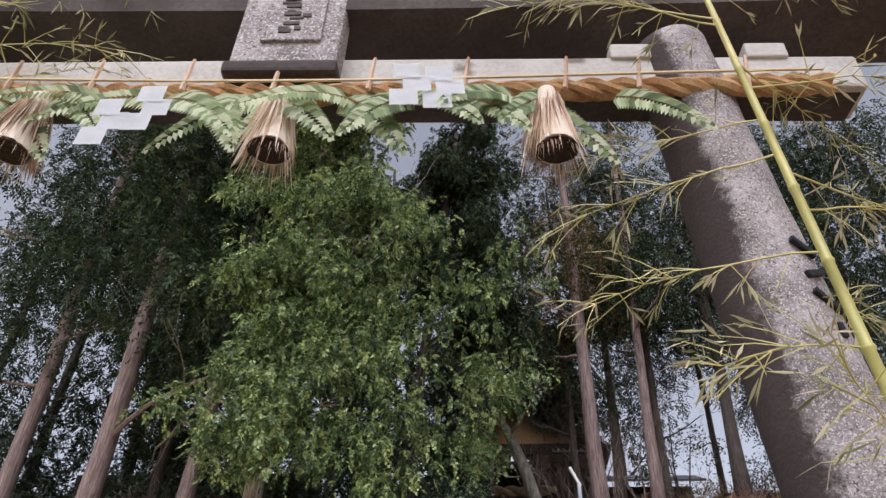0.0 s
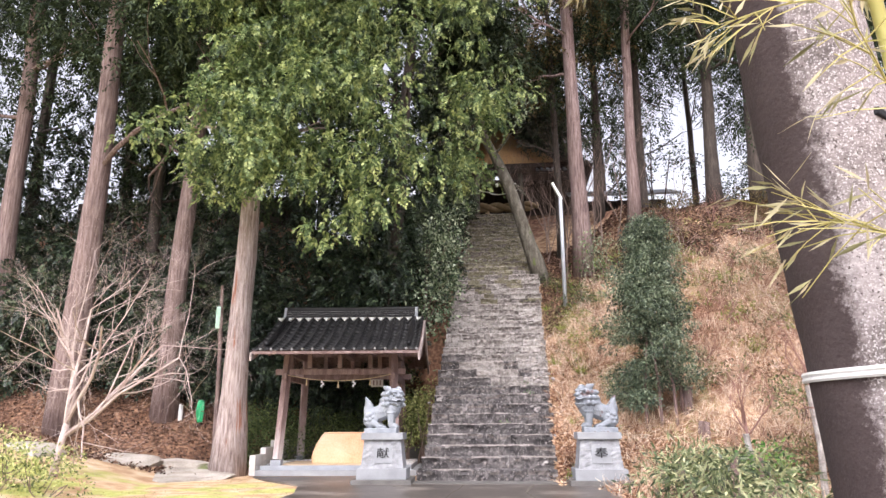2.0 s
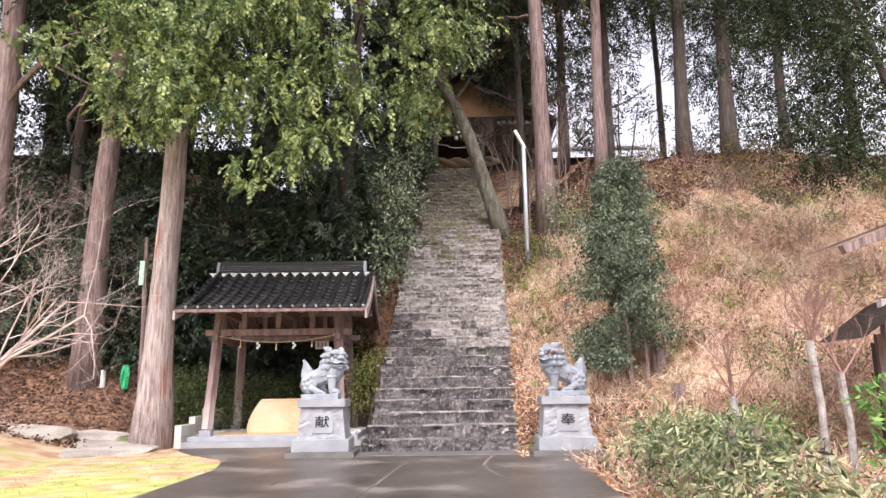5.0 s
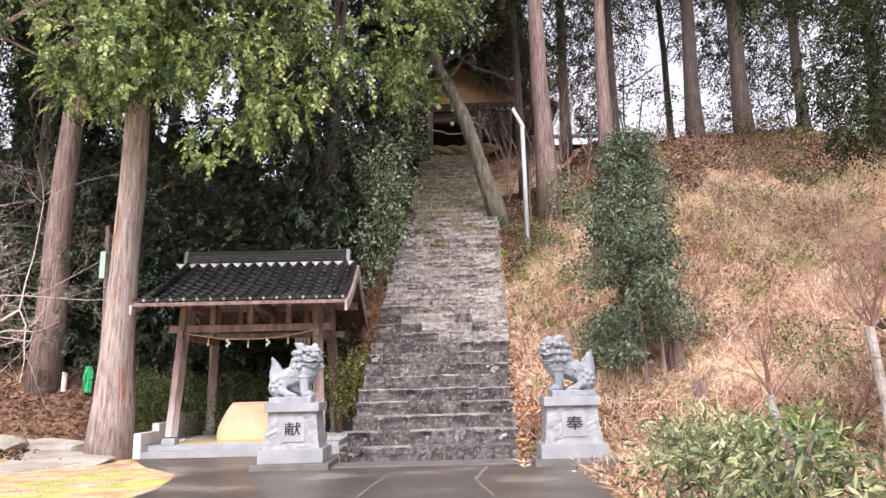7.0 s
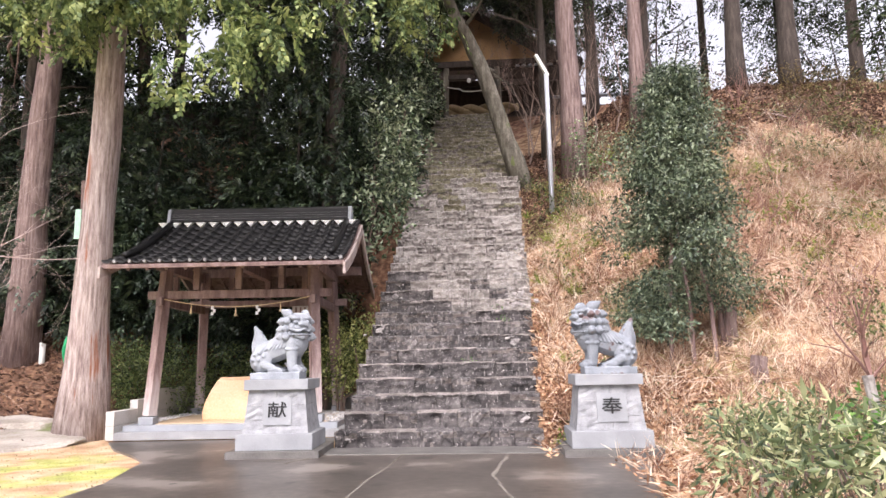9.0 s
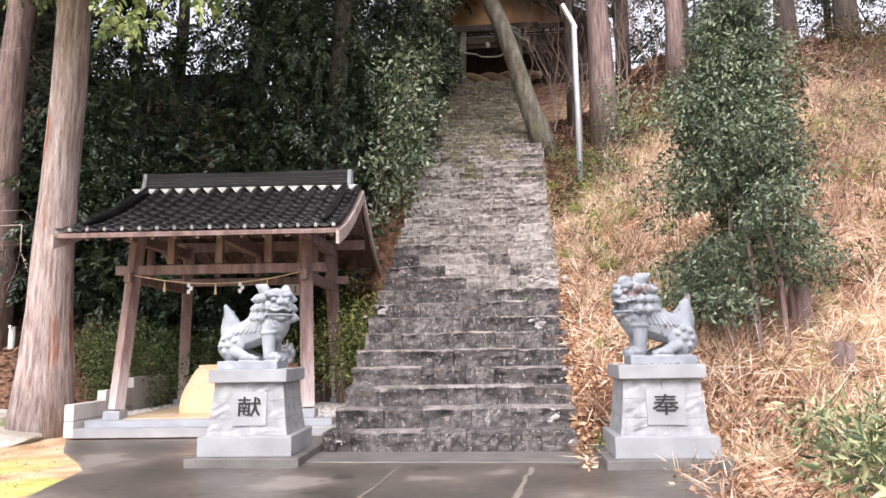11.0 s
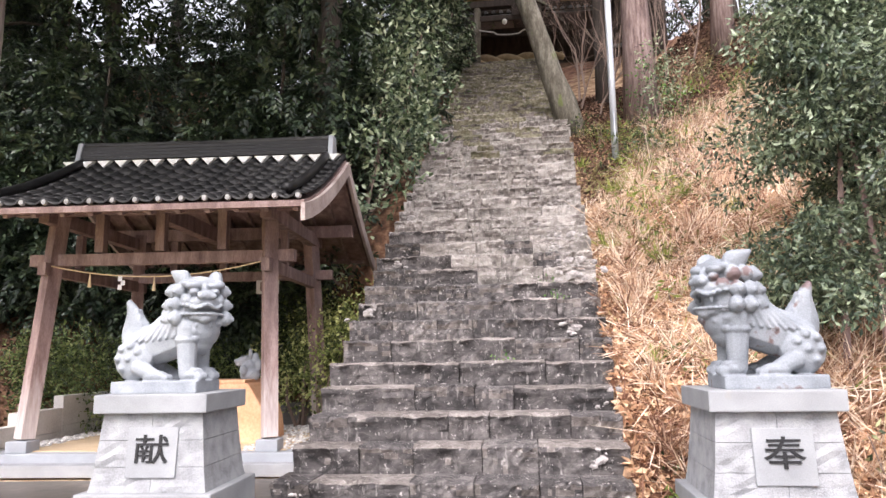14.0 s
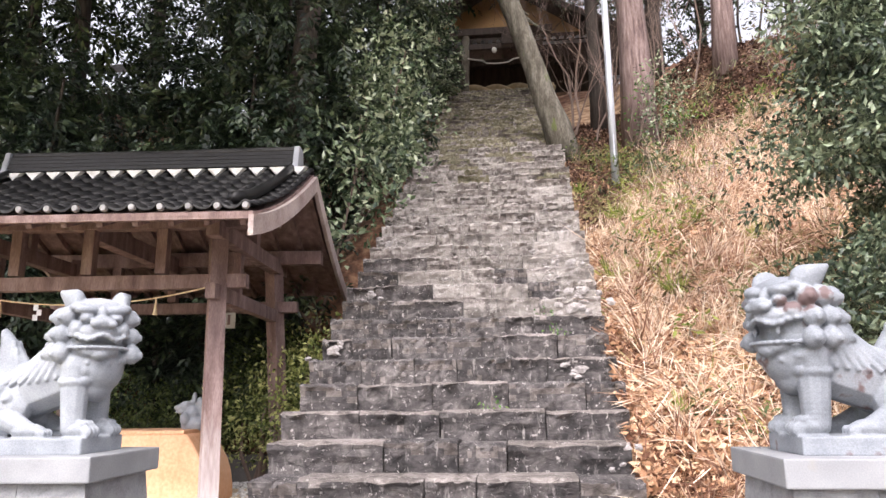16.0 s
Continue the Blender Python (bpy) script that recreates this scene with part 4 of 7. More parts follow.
def roof_sheet(z_off, thick, u0, u1, sgn, n=8, v0=0.0, v1=EAVE):
    bm = bmesh.new()
    rows = []
    for i in range(n + 1):
        v = v0 + (v1 - v0) * i / n
        rows.append([bm.verts.new((u, sgn * v, roof_z(v) + z_off - t)) for u in (u0, u1) for t in (0, thick)])
    for a, b in zip(rows, rows[1:]):
        for p, q in ((0, 2), (1, 3), (0, 1), (2, 3)):
            bm.faces.new((a[p], a[q], b[q], b[p]))
    for r in (rows[0], rows[-1]):
        bm.faces.new((r[0], r[1], r[3], r[2]))
    bmesh.ops.recalc_face_normals(bm, faces=bm.faces)
    return bm


def pantile():
    """One glazed pantile: a trough and a roll, with its thickness at the lower edge."""
    bm = bmesh.new()
    w, ln = 0.235, 0.235
    prof = [(-0.118, 0.030), (-0.095, 0.012), (-0.055, 0.0), (-0.01, 0.002), (0.03, 0.02), (0.055, 0.05), (0.085, 0.062), (0.112, 0.05), (0.122, 0.028)]
    rows = []
    for y, lift in ((0.0, 0.022), (ln + 0.05, 0.0)):
        rows.append([bm.verts.new((x, y, z + lift)) for x, z in prof])
    under = [bm.verts.new((x, 0.0, z + 0.0)) for x, z in prof]
    for i in range(len(prof) - 1):
        bm.faces.new((rows[0][i], rows[0][i + 1], rows[1][i + 1], rows[1][i]))
        bm.faces.new((under[i], under[i + 1], rows[0][i + 1], rows[0][i]))
    bmesh.ops.recalc_face_normals(bm, faces=bm.faces)
    me = bpy.data.meshes.new("roof_tile")
    bm.to_mesh(me)
    bm.free()
    me.materials.append(M["tile"])
    me.polygons.foreach_set("use_smooth", [True] * len(me.polygons))
    return me


tile_mesh = pantile()
bm = bmesh.new()
bmesh.ops.create_cone(bm, cap_ends=True, segments=12, radius1=0.036, radius2=0.026, depth=0.03, matrix=Matrix.Rotation(math.pi / 2, 4, "X"))
cap_mesh = bpy.data.meshes.new("eave_cap")
bm.to_mesh(cap_mesh)
bm.free()
cap_mesh.materials.append(M["cap"])
bm = bmesh.new()
bmesh.ops.create_cone(bm, cap_ends=True, segments=3, radius1=0.125, radius2=0.10, depth=0.05, matrix=Matrix.Diagonal((1.05, 1, 0.62, 1)) @ Matrix.Rotation(math.pi, 4, "Y") @ Matrix.Rotation(math.pi / 2, 4, "X"))
fill_mesh = bpy.data.meshes.new("plaster_fill")
bm.to_mesh(fill_mesh)
bm.free()
fill_mesh.materials.append(M["plaster"])
roof = part("roof", roof_sheet(-0.02, 0.03, -HALF, HALF, -1), M["wood"], pav, "boarded roof deck")
part("roof", roof_sheet(-0.02, 0.03, -HALF, HALF, 1), M["wood"], pav, "boarded roof deck")
COLS, ROWS_T = 16, 11
for sgn in (-1, 1):
    for c in range(COLS):
        u = -HALF + 0.12 + (2 * HALF - 0.24) * c / (COLS - 1)
        for r in range(ROWS_T):
            v = EAVE + 0.02 - 0.207 * r
            v2 = max(v - 0.207, 0.0)
            ang = math.atan2(roof_z(v2) - roof_z(min(v, EAVE)), v - v2)
            ob = new("roof_tile", tile_mesh)
            ob.parent = roof
            ob.matrix_basis = Matrix.LocRotScale((u, sgn * v, roof_z(min(v, EAVE)) + 0.0), Euler((ang if sgn < 0 else -ang, 0, 0)) if sgn < 0 else (Euler((0, 0, math.pi)).to_matrix() @ Euler((ang, 0, 0)).to_matrix()).to_euler(), (1, 1, 1))
        ob = new("eave_cap", cap_mesh)
        ob.parent = roof
        ob.matrix_basis = pose(u + (0.085 if sgn < 0 else -0.085), sgn * (EAVE + 0.025), roof_z(EAVE) + 0.03)
        ob = new("plaster_fill", fill_mesh)
        ob.parent = roof
        ob.matrix_basis = pose(u - 0.03, sgn * 0.145, roof_z(0.12) + 0.075)
# ridge of stacked tiles, and the sloping rolls near the verges
for k in range(4):
    bpart("ridge_course", [(0, 0, 3.99 + 0.05 * k, 3.42 + 0.03 * k, 0.27 - 0.03 * k, 0.044, 0.006)], M["ink"], roof)
    if k < 3:
        bpart("mortar_line", [(0, 0, 4.0145 + 0.05 * k, 3.40, 0.225 - 0.03 * k, 0.006)], M["plaster"], roof, "thin white mortar line")
bm = bmesh.new()
tube(bm, [(-1.74, 0, 4.19), (0, 0, 4.175), (1.74, 0, 4.19)], [0.06, 0.06, 0.06], 10)
part("ridge", bm, M["tile"], roof, "stacked black ridge tiles")
for u in (-1.76, 1.76):
    bm = bmesh.new()
    box(bm, u, 0, 4.08, 0.07, 0.32, 0.30, 0.015, top=1.0, topy=0.55)
    part("ridge_end", bm, M["granite_grey"], roof, "pale grey ridge-end tile")
    for sgn in (-1, 1):
        bm = bmesh.new()
        tube(bm, [(u * 0.97, sgn * v, roof_z(v) + 0.10) for v in np.linspace(0.12, EAVE - 0.25, 8)], [0.055] * 8, 10)
        part("verge_roll", bm, M["tile"], roof, "rounded black verge tiles", True)
        ub = math.copysign(HALF + 0.025, u)
        bm = roof_sheet(-0.045, 0.18, ub - 0.022, ub + 0.022, sgn, 10, 0.0, EAVE + 0.05)
        part("bargeboard", bm, M["barge"], pav, "weathered pale curved bargeboard")
for sgn in (-1, 1):
    bm = bmesh.new()
    beam(bm, (-HALF - 0.02, sgn * (EAVE - 0.03), roof_z(EAVE) - 0.045), (HALF + 0.02, sgn * (EAVE - 0.03), roof_z(EAVE) - 0.045), 0.05, 0.07)
    part("fascia", bm, M["wood"], pav)
    for k in range(13):
        u = -HALF + 0.08 + (2 * HALF - 0.16) * k / 12
        bm = bmesh.new()
        for v0, v1 in ((0.05, 0.9), (0.9, EAVE - 0.06)):
            beam(bm, (u, sgn * v0, roof_z(v0) - 0.095), (u, sgn * v1, roof_z(v1) - 0.095), 0.055, 0.075)
        part("rafter", bm, M["wood"], pav)
# white pebbles on the floor
pts = []
for u0, u1, v0, v1, n in ((-1.75, 1.6, 0.85, 1.5, 900), (1.0, 1.72, -1.3, 1.4, 500), (-1.85, -1.5, -0.9, 1.4, 300)):
    pts.append(np.stack([rng.uniform(u0, u1, n), rng.uniform(v0, v1, n), np.full(n, 0.235)], 1))
pts = np.concatenate(pts)
octa = np.array([(1, 0, 0), (-1, 0, 0), (0, 1, 0), (0, -1, 0), (0, 0, 1), (0, 0, -1)], float)
of = np.array([(0, 2, 4), (2, 1, 4), (1, 3, 4), (3, 0, 4), (2, 0, 5), (1, 2, 5), (3, 1, 5), (0, 3, 5)])
sz = rng.uniform(0.012, 0.032, (len(pts), 1, 1)) * np.array([1.2, 1.0, 0.7])
pv = (pts[:, None] + octa[None] * sz).reshape(-1, 3)
pf = (np.arange(len(pts))[:, None, None] * 6 + of[None]).reshape(-1, 3)
pebbles = part("pebbles", mesh_np("pebbles", pv, pf), M["pebble"])
pebbles.matrix_basis = PAV.copy()
tagged(pebbles, "white pebbles spread round the basin", "pebbles", kind="stuff")
# cord with paper streamers and straw tassels
cord = thing("sacred_cord", "thin yellow straw cord with white paper streamers and tassels", "cord", PAV)
ca, cb = Vector((-1.40, -1.17, 2.37)), Vector((1.22, -1.17, 2.37))
cpts = [ca.lerp(cb, i / 20) - Vector((0, 0, 0.16 * (1 - (2 * i / 20 - 1) ** 2))) for i in range(21)]
bm = bmesh.new()
tube(bm, cpts, [0.008] * 21, 6)
part("cord", bm, M["rope_thin"], cord)
for i, kind_ in ((4, 0), (7, 1), (10, 0), (13, 1), (16, 0)):
    p = cpts[i]
    bm = bmesh.new()
    if kind_:
        x = 0.0
        for k in range(3):
            box(bm, p.x + 0.018 * (k % 2 * 2 - 1), p.y - 0.01, p.z - 0.035 - 0.05 * k, 0.05, 0.004, 0.06)
        part("streamer", bm, M["paper"], cord, "white zigzag paper streamer")
    else:
        tube(bm, [p, p - Vector((0, 0, 0.05)), p - Vector((0, 0, 0.17))], [0.006, 0.010, 0.024], 8)
        part("tassel", bm, M["rope_thin"], cord, "yellow straw tassel")
sign = thing("hanging_sign", "small weathered wooden sign hung from the tie beam", "sign", PAV)
bm = bmesh.new()
box(bm, 0.62, 0.9, 2.27, 0.34, 0.02, 0.2, 0.004)
sb = part("board", bm, M["slab"], sign)
for k in range(3):
    bm = bmesh.new()
    box(bm, 0.53 + 0.09 * k, 0.886, 2.28, 0.035, 0.004, 0.13)
    part("writing", bm, M["wood"], sb, "faded brush writing")
# basin and its dragon spout
bm = bmesh.new()
box(bm, 0, 0, 0.36, 1.9, 0.85, 0.72, 0.0, topy=0.9, top=0.74)
bmesh.ops.subdivide_edges(bm, edges=bm.edges[:], cuts=4, use_grid_fill=True)
for v in bm.verts:
    bulge = 0.09 * math.sin(math.pi * min(max(v.co.z / 0.72, 0), 1)) * math.copysign(1, v.co.x) * (abs(v.co.x) > 0.6)
    v.co.x += bulge
    v.co += Vector((noise.noise(v.co * 3), noise.noise(v.co * 3 + Vector((5, 0, 0))), 0)) * 0.022
basin = part("stone_basin", bm, M["basin"], smooth=False)
basin.matrix_basis = PAV @ pose(0.18, -0.30, 0.225)
bv = basin.modifiers.new("bevel", "BEVEL")
bv.width, bv.segments = 0.03, 2
tagged(basin, "large ochre sandstone water basin with a flat top", "basin")
bm = bmesh.new()
box(bm, 0, 0, 0.735, 1.36, 0.74, 0.04, 0.012)
rim = part("rim", bm, M["basin"], basin, "raised flat rim")
bm = bmesh.new()
for x, y, z, rx, ry, rz in ((0, 0, 0.06, 0.13, 0.11, 0.1), (-0.02, 0, 0.17, 0.10, 0.09, 0.1), (-0.07, 0, 0.25, 0.085, 0.07, 0.06), (-0.14, 0, 0.235, 0.07, 0.055, 0.035), (-0.13, 0, 0.19, 0.06, 0.05, 0.02), (0.0, 0.05, 0.33, 0.025, 0.02, 0.07), (0.0, -0.05, 0.33, 0.025, 0.02, 0.07), (0.06, 0, 0.27, 0.05, 0.05, 0.08), (0.1, 0, 0.18, 0.05, 0.05, 0.08), (-0.05, 0.06, 0.29, 0.03, 0.02, 0.02), (-0.05, -0.06, 0.29, 0.03, 0.02, 0.02), (-0.08, 0.09, 0.12, 0.05, 0.03, 0.07), (-0.08, -0.09, 0.12, 0.05, 0.03, 0.07)):
    bmesh.ops.create_icosphere(bm, subdivisions=2, radius=1.0, matrix=Matrix.Translation((x, y, z)) @ Matrix.Diagonal((rx, ry, rz, 1)))
dragon = part("dragon_spout_statue", bm, M["lion"], smooth=True)
dragon.matrix_basis = PAV @ pose(0.78, -0.25, 0.97, 0, 0, 15)
rm = dragon.modifiers.new("remesh", "REMESH")
rm.mode, rm.voxel_size, rm.use_smooth_shade = "VOXEL", 0.012, True
tagged(dragon, "small grey stone dragon spout on the basin rim", "statue")

# ---- gate at the entrance ----
TOR = pose(-0.77, 2.28, -0.12, 0, 0, 4.0)
torii = thing("stone_gate", "old lichened stone shrine gate with a carved name tablet", "gate", TOR)


def pillar_stone(sx):
    """Lichened stone with a soft-edged dark brown band running down one flank."""
    m = material("lichened_pillar_stone", [(0.13, 0.11, 0.105), (0.30, 0.26, 0.255), (0.52, 0.47, 0.47)], 5, 60, 0.9, 0.9, dist=0.012, spots=[((0.60, 0.56, 0.56), 150, 0.55), ((0.10, 0.08, 0.075), 95.0, 0.60)])
    n, l = m.node_tree.nodes, m.node_tree.links
    base = n["Principled BSDF"].inputs["Base Color"]
    col = base.links[0].from_socket
    tc = n.new("ShaderNodeTexCoord")
    sep = n.new("ShaderNodeSeparateXYZ")
    l.new(tc.outputs["Object"], sep.inputs[0])
    nz = n.new("ShaderNodeTexNoise")
    nz.inputs["Scale"].default_value, nz.inputs["Detail"].default_value, nz.inputs["Roughness"].default_value = 9.0, 9.0, 0.8
    l.new(tc.outputs["Object"], nz.inputs["Vector"])
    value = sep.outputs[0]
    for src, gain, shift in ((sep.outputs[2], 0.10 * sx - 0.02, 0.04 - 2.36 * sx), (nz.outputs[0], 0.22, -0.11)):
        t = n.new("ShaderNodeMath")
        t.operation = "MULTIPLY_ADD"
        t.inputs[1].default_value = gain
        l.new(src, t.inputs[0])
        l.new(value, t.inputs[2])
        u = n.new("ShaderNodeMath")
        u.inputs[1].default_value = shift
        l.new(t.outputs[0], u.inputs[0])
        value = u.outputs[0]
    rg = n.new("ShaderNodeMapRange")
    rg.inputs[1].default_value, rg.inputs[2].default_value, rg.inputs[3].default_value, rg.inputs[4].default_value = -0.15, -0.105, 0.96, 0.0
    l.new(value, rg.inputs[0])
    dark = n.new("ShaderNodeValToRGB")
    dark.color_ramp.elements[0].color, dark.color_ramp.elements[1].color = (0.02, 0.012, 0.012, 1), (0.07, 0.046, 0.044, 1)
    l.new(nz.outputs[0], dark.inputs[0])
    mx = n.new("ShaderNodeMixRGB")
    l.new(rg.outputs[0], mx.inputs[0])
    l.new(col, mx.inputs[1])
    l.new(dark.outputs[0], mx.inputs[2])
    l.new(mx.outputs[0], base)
    return m


def gate_pillar(sx):
    bm = bmesh.new()
    n = 70
    zs = np.linspace(0.0, 4.35, n)
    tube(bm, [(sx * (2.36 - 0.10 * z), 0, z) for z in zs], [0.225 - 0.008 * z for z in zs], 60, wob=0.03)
    return part("pillar", bm, pillar_stone(sx), torii, "round stone pillar, pale lichen over dark brown stone", True)


pillar_w, pillar_e = gate_pillar(-1), gate_pillar(1)
bpart("nuki", [(0, 0, 4.09, 5.55, 0.22, 0.22, 0.015)], M["torii_pale"], torii, "pale stone tie beam")
# Thin dark sheet: the shade under the tie beam, painted as stone colour.
bpart("nuki_soffit", [(0, 0.02, 3.985, 5.5, 0.18, 0.02)], M["torii_dark"], torii, "underside of the tie beam with its shade painted in")
for u in (-2.02, 2.02):
    for du in (-0.33, 0.33):
        bpart("wedge", [(u + du, 0, 4.23, 0.2, 0.26, 0.1, 0.01)], M["torii_pale"], torii, "pale stone wedge")
def bent_bar(z, w, h, ends):
    """A long bar whose ends rise a little."""
    bm = bmesh.new()
    rows = []
    for x in np.linspace(-ends, ends, 17):
        up = 0.018 * (x / 1.6) ** 2
        rows.append([bm.verts.new((x, sy * w / 2, z + up + sz * h / 2)) for sy, sz in ((-1, -1), (1, -1), (1, 1), (-1, 1))])
    for p, q in zip(rows, rows[1:]):
        for k in range(4):
            bm.faces.new((p[k], p[(k + 1) % 4], q[(k + 1) % 4], q[k]))
    bm.faces.new(rows[0])
    bm.faces.new(rows[-1])
    bmesh.ops.recalc_face_normals(bm, faces=bm.faces)
    return bm


part("lintel", bent_bar(4.62, 0.42, 0.30, 3.3), M["torii_dark"], torii, "dark brown upper lintel")
part("coping", bent_bar(4.85, 0.56, 0.16, 3.35), M["torii_pale"], torii, "pale stone coping")
tablet = bpart("tablet", [(0.0, -0.14, 4.36, 0.53, 0.16, 0.78, 0.03)], M["torii"], torii, "carved stone name tablet")
bpart("tablet_panel", [(0.02, -0.23, 4.44, 0.30, 0.02, 0.5, 0.006)], M["torii"], tablet, "recessed lettering panel")
for k in range(4):
    bpart("writing", [(0.02 + rng.normal(0, 0.03), -0.243, 4.25 + 0.10 * k + rng.uniform(0, 0.07), rng.uniform(0.03, 0.09), 0.008, rng.uniform(0.012, 0.03)) for _ in range(4)], M["torii_dark"], tablet, "weathered carved characters")
bpart("tablet_foot", [(0.0, -0.15, 3.99, 0.55, 0.2, 0.08, 0.02)], M["torii_dark"], tablet, "dark lower edge")
# painted inscription on the pillar: strokes that cannot be read
for k, (z, w, tl) in enumerate(((2.98, 0.12, 25), (2.86, 0.10, -20), (2.74, 0.13, 30), (2.62, 0.06, 80), (2.16, 0.11, 15), (2.05, 0.12, 60), (1.98, 0.10, -25))):
    bm = bmesh.new()
    box(bm, 0, 0, 0, w, 0.02, 0.028, 0.006)
    ob = part("inscription_stroke", bm, M["ink"], pillar_e, "black painted character stroke")
    ob.matrix_basis = pose(2.36 - 0.10 * z + 0.10, -0.182, z, 0, tl, 28)
rope_tie = thing("rope_tie", "white cord tied round the gate pillar and bamboo", "cord", TOR)
bm = bmesh.new()
for dz in (0.0, 0.016):
    cx, z = 2.36 - 0.10 * 1.38, 1.38 + dz
    tube(bm, [(cx + 0.224 * math.cos(a), 0.224 * math.sin(a) - (0.05 if abs(a - 4.9) < 0.3 else 0), z + 0.012 * math.cos(a)) for a in np.linspace(0, 2 * math.pi, 25)], [0.009] * 25, 6)
part("cord", bm, M["white"], rope_tie)

# twisted straw rope with ferns, paper and straw bundles
shime = thing("straw_rope", "twisted straw festoon rope with ferns, paper streamers and bundles", "rope", TOR)
for strand in range(3):
    bm = bmesh.new()
    ph = strand * 2 * math.pi / 3
    us = np.linspace(-2.9, 2.55, 150)
    tube(bm, [(u, -0.17 + 0.026 * math.cos(u * 16 + ph), 3.93 - 0.06 * math.cos(u * 0.55) + 0.026 * math.sin(u * 16 + ph)) for u in us], [0.030 + 0.006 * math.sin(u * 40) for u in us], 7)
    part("strand", bm, M["rope"], shime)
bm = bmesh.new()
tube(bm, [(u, -0.235, 3.92 - 0.03 * math.cos(u * 1.1)) for u in np.linspace(-2.9, 2.5, 40)], [0.008] * 40, 5)
part("cord", bm, M["rope_thin"], shime)
for k in range(12):
    u = -2.6 + 0.43 * k + rng.normal(0, 0.04)
    bm = bmesh.new()
    tube(bm, [(u, -0.225, 3.84), (u + 0.02, -0.24, 4.04)], [0.014, 0.008], 5)
    part("tie", bm, M["straw"], shime, "straw tie")


def frond(u, way, ln):
    """One drooping fern frond: a midrib with leaflets on both sides."""
    p = Vector((u, -0.21, 3.80))
    d = Vector(way).normalized()
    vs, ds = [], []
    for i in range(26):
        f = i / 25
        q = p + d * ln * f + Vector((0, 0, -0.55 * ln * f * f))
        tan = (d + Vector((0, 0, -1.1 * f))).normalized()
        side = tan.cross(Vector((0, -1, 0.3))).normalized()
        for s in (-1, 1):
            vs.append(q)
            ds.append((side * s + tan * 0.45) * (0.12 * (1 - f) ** 0.7 + 0.014))
    vs, ds = np.array(vs), np.array(ds)
    ln_ = np.linalg.norm(ds, axis=1)
    nrm = np.cross(ds, [0, 1, 0.2])
    nrm /= np.linalg.norm(nrm, axis=1, keepdims=True)
    out = np.empty((len(vs), 4, 3))
    out[:, 0] = vs
    out[:, 1] = vs + ds * 0.5 + nrm * 0.014
    out[:, 2] = vs + ds + np.array([0, 0, -0.015])
    out[:, 3] = vs + ds * 0.5 - nrm * 0.014
    f = np.arange(len(vs))[:, None] * 4 + np.array([[0, 1, 2, 3]])
    return out.reshape(-1, 3), f


for u in (-2.3, -1.95, -1.72, -1.5, -1.28, -1.02, -0.78, -0.5, -0.3, -0.05, 0.18, 0.34, 0.62, 0.85, 1.1, 1.3, 1.55):
    for s in ((-1,) if rng.random() < 0.4 else ((1,) if rng.random() < 0.4 else (-1, 1))):
        v, f = frond(u, (s * rng.uniform(0.6, 1.2), -0.35 + rng.normal(0, 0.15), rng.uniform(-0.75, 0.0)), rng.uniform(0.3, 0.55))
        part("fern", mesh_np("fern", v, f), M["fern"], shime, "drooping green fern frond")
for u in (-1.06, 0.05, 1.24):
    bm = bmesh.new()
    tube(bm, [(u, -0.24, 3.80), (u, -0.25, 3.68), (u + 0.01, -0.27, 3.54), (u + 0.015, -0.28, 3.40)], [0.04, 0.05, 0.065, 0.085], 14, caps=False, wob=0.1)
    bnd = part("straw_tassel", bm, M["straw"], shime, "bound straw bundle with a cut dark end")
    bm = bmesh.new()
    bmesh.ops.create_circle(bm, cap_ends=True, segments=16, radius=0.09, matrix=Matrix.Translation((u + 0.014, -0.28, 3.395)) @ Matrix.Rotation(0.06, 4, "X"))
    part("cut_end", bm, M["bundle_core"], bnd, "dark cut straw ends")
    ang = rng.uniform(0, 6.283, 420)
    rr = rng.uniform(0.035, 0.065, 420)
    pts = np.stack([u + rr * np.cos(ang), -0.245 + rr * np.sin(ang), rng.uniform(3.66, 3.76, 420)], 1)
    dr = np.stack([0.16 * np.cos(ang) + rng.normal(0, 0.05, 420), 0.20 * np.sin(ang) + rng.normal(0, 0.05, 420), -np.ones(420)], 1)
    v, f = leaves_np(pts, dr, 0.31, 0.010)
    part("loose_straw", mesh_np("loose_straw", v, f), M["straw"], bnd)
for u, z in ((-0.68, 3.62), (-0.52, 3.70), (0.56, 3.84), (0.70, 3.82)):
    bm = bmesh.new()
    x = u
    for k in range(3):
        vs = [bm.verts.new((x + dx, -0.37 - 0.015 * k + dy, zz)) for dx, dy, zz in ((0, 0, z - 0.10 * k), (0.12, -0.01, z - 0.10 * k - 0.01), (0.13, -0.03, z - 0.10 * k - 0.13), (0.01, -0.02, z - 0.10 * k - 0.12))]
        bm.faces.new(vs)
        x += -0.05 if k % 2 else 0.05
    so = bmesh.ops.solidify(bm, geom=bm.faces[:], thickness=0.002)
    part("streamer", bm, M["paper"], shime, "white folded paper streamer")

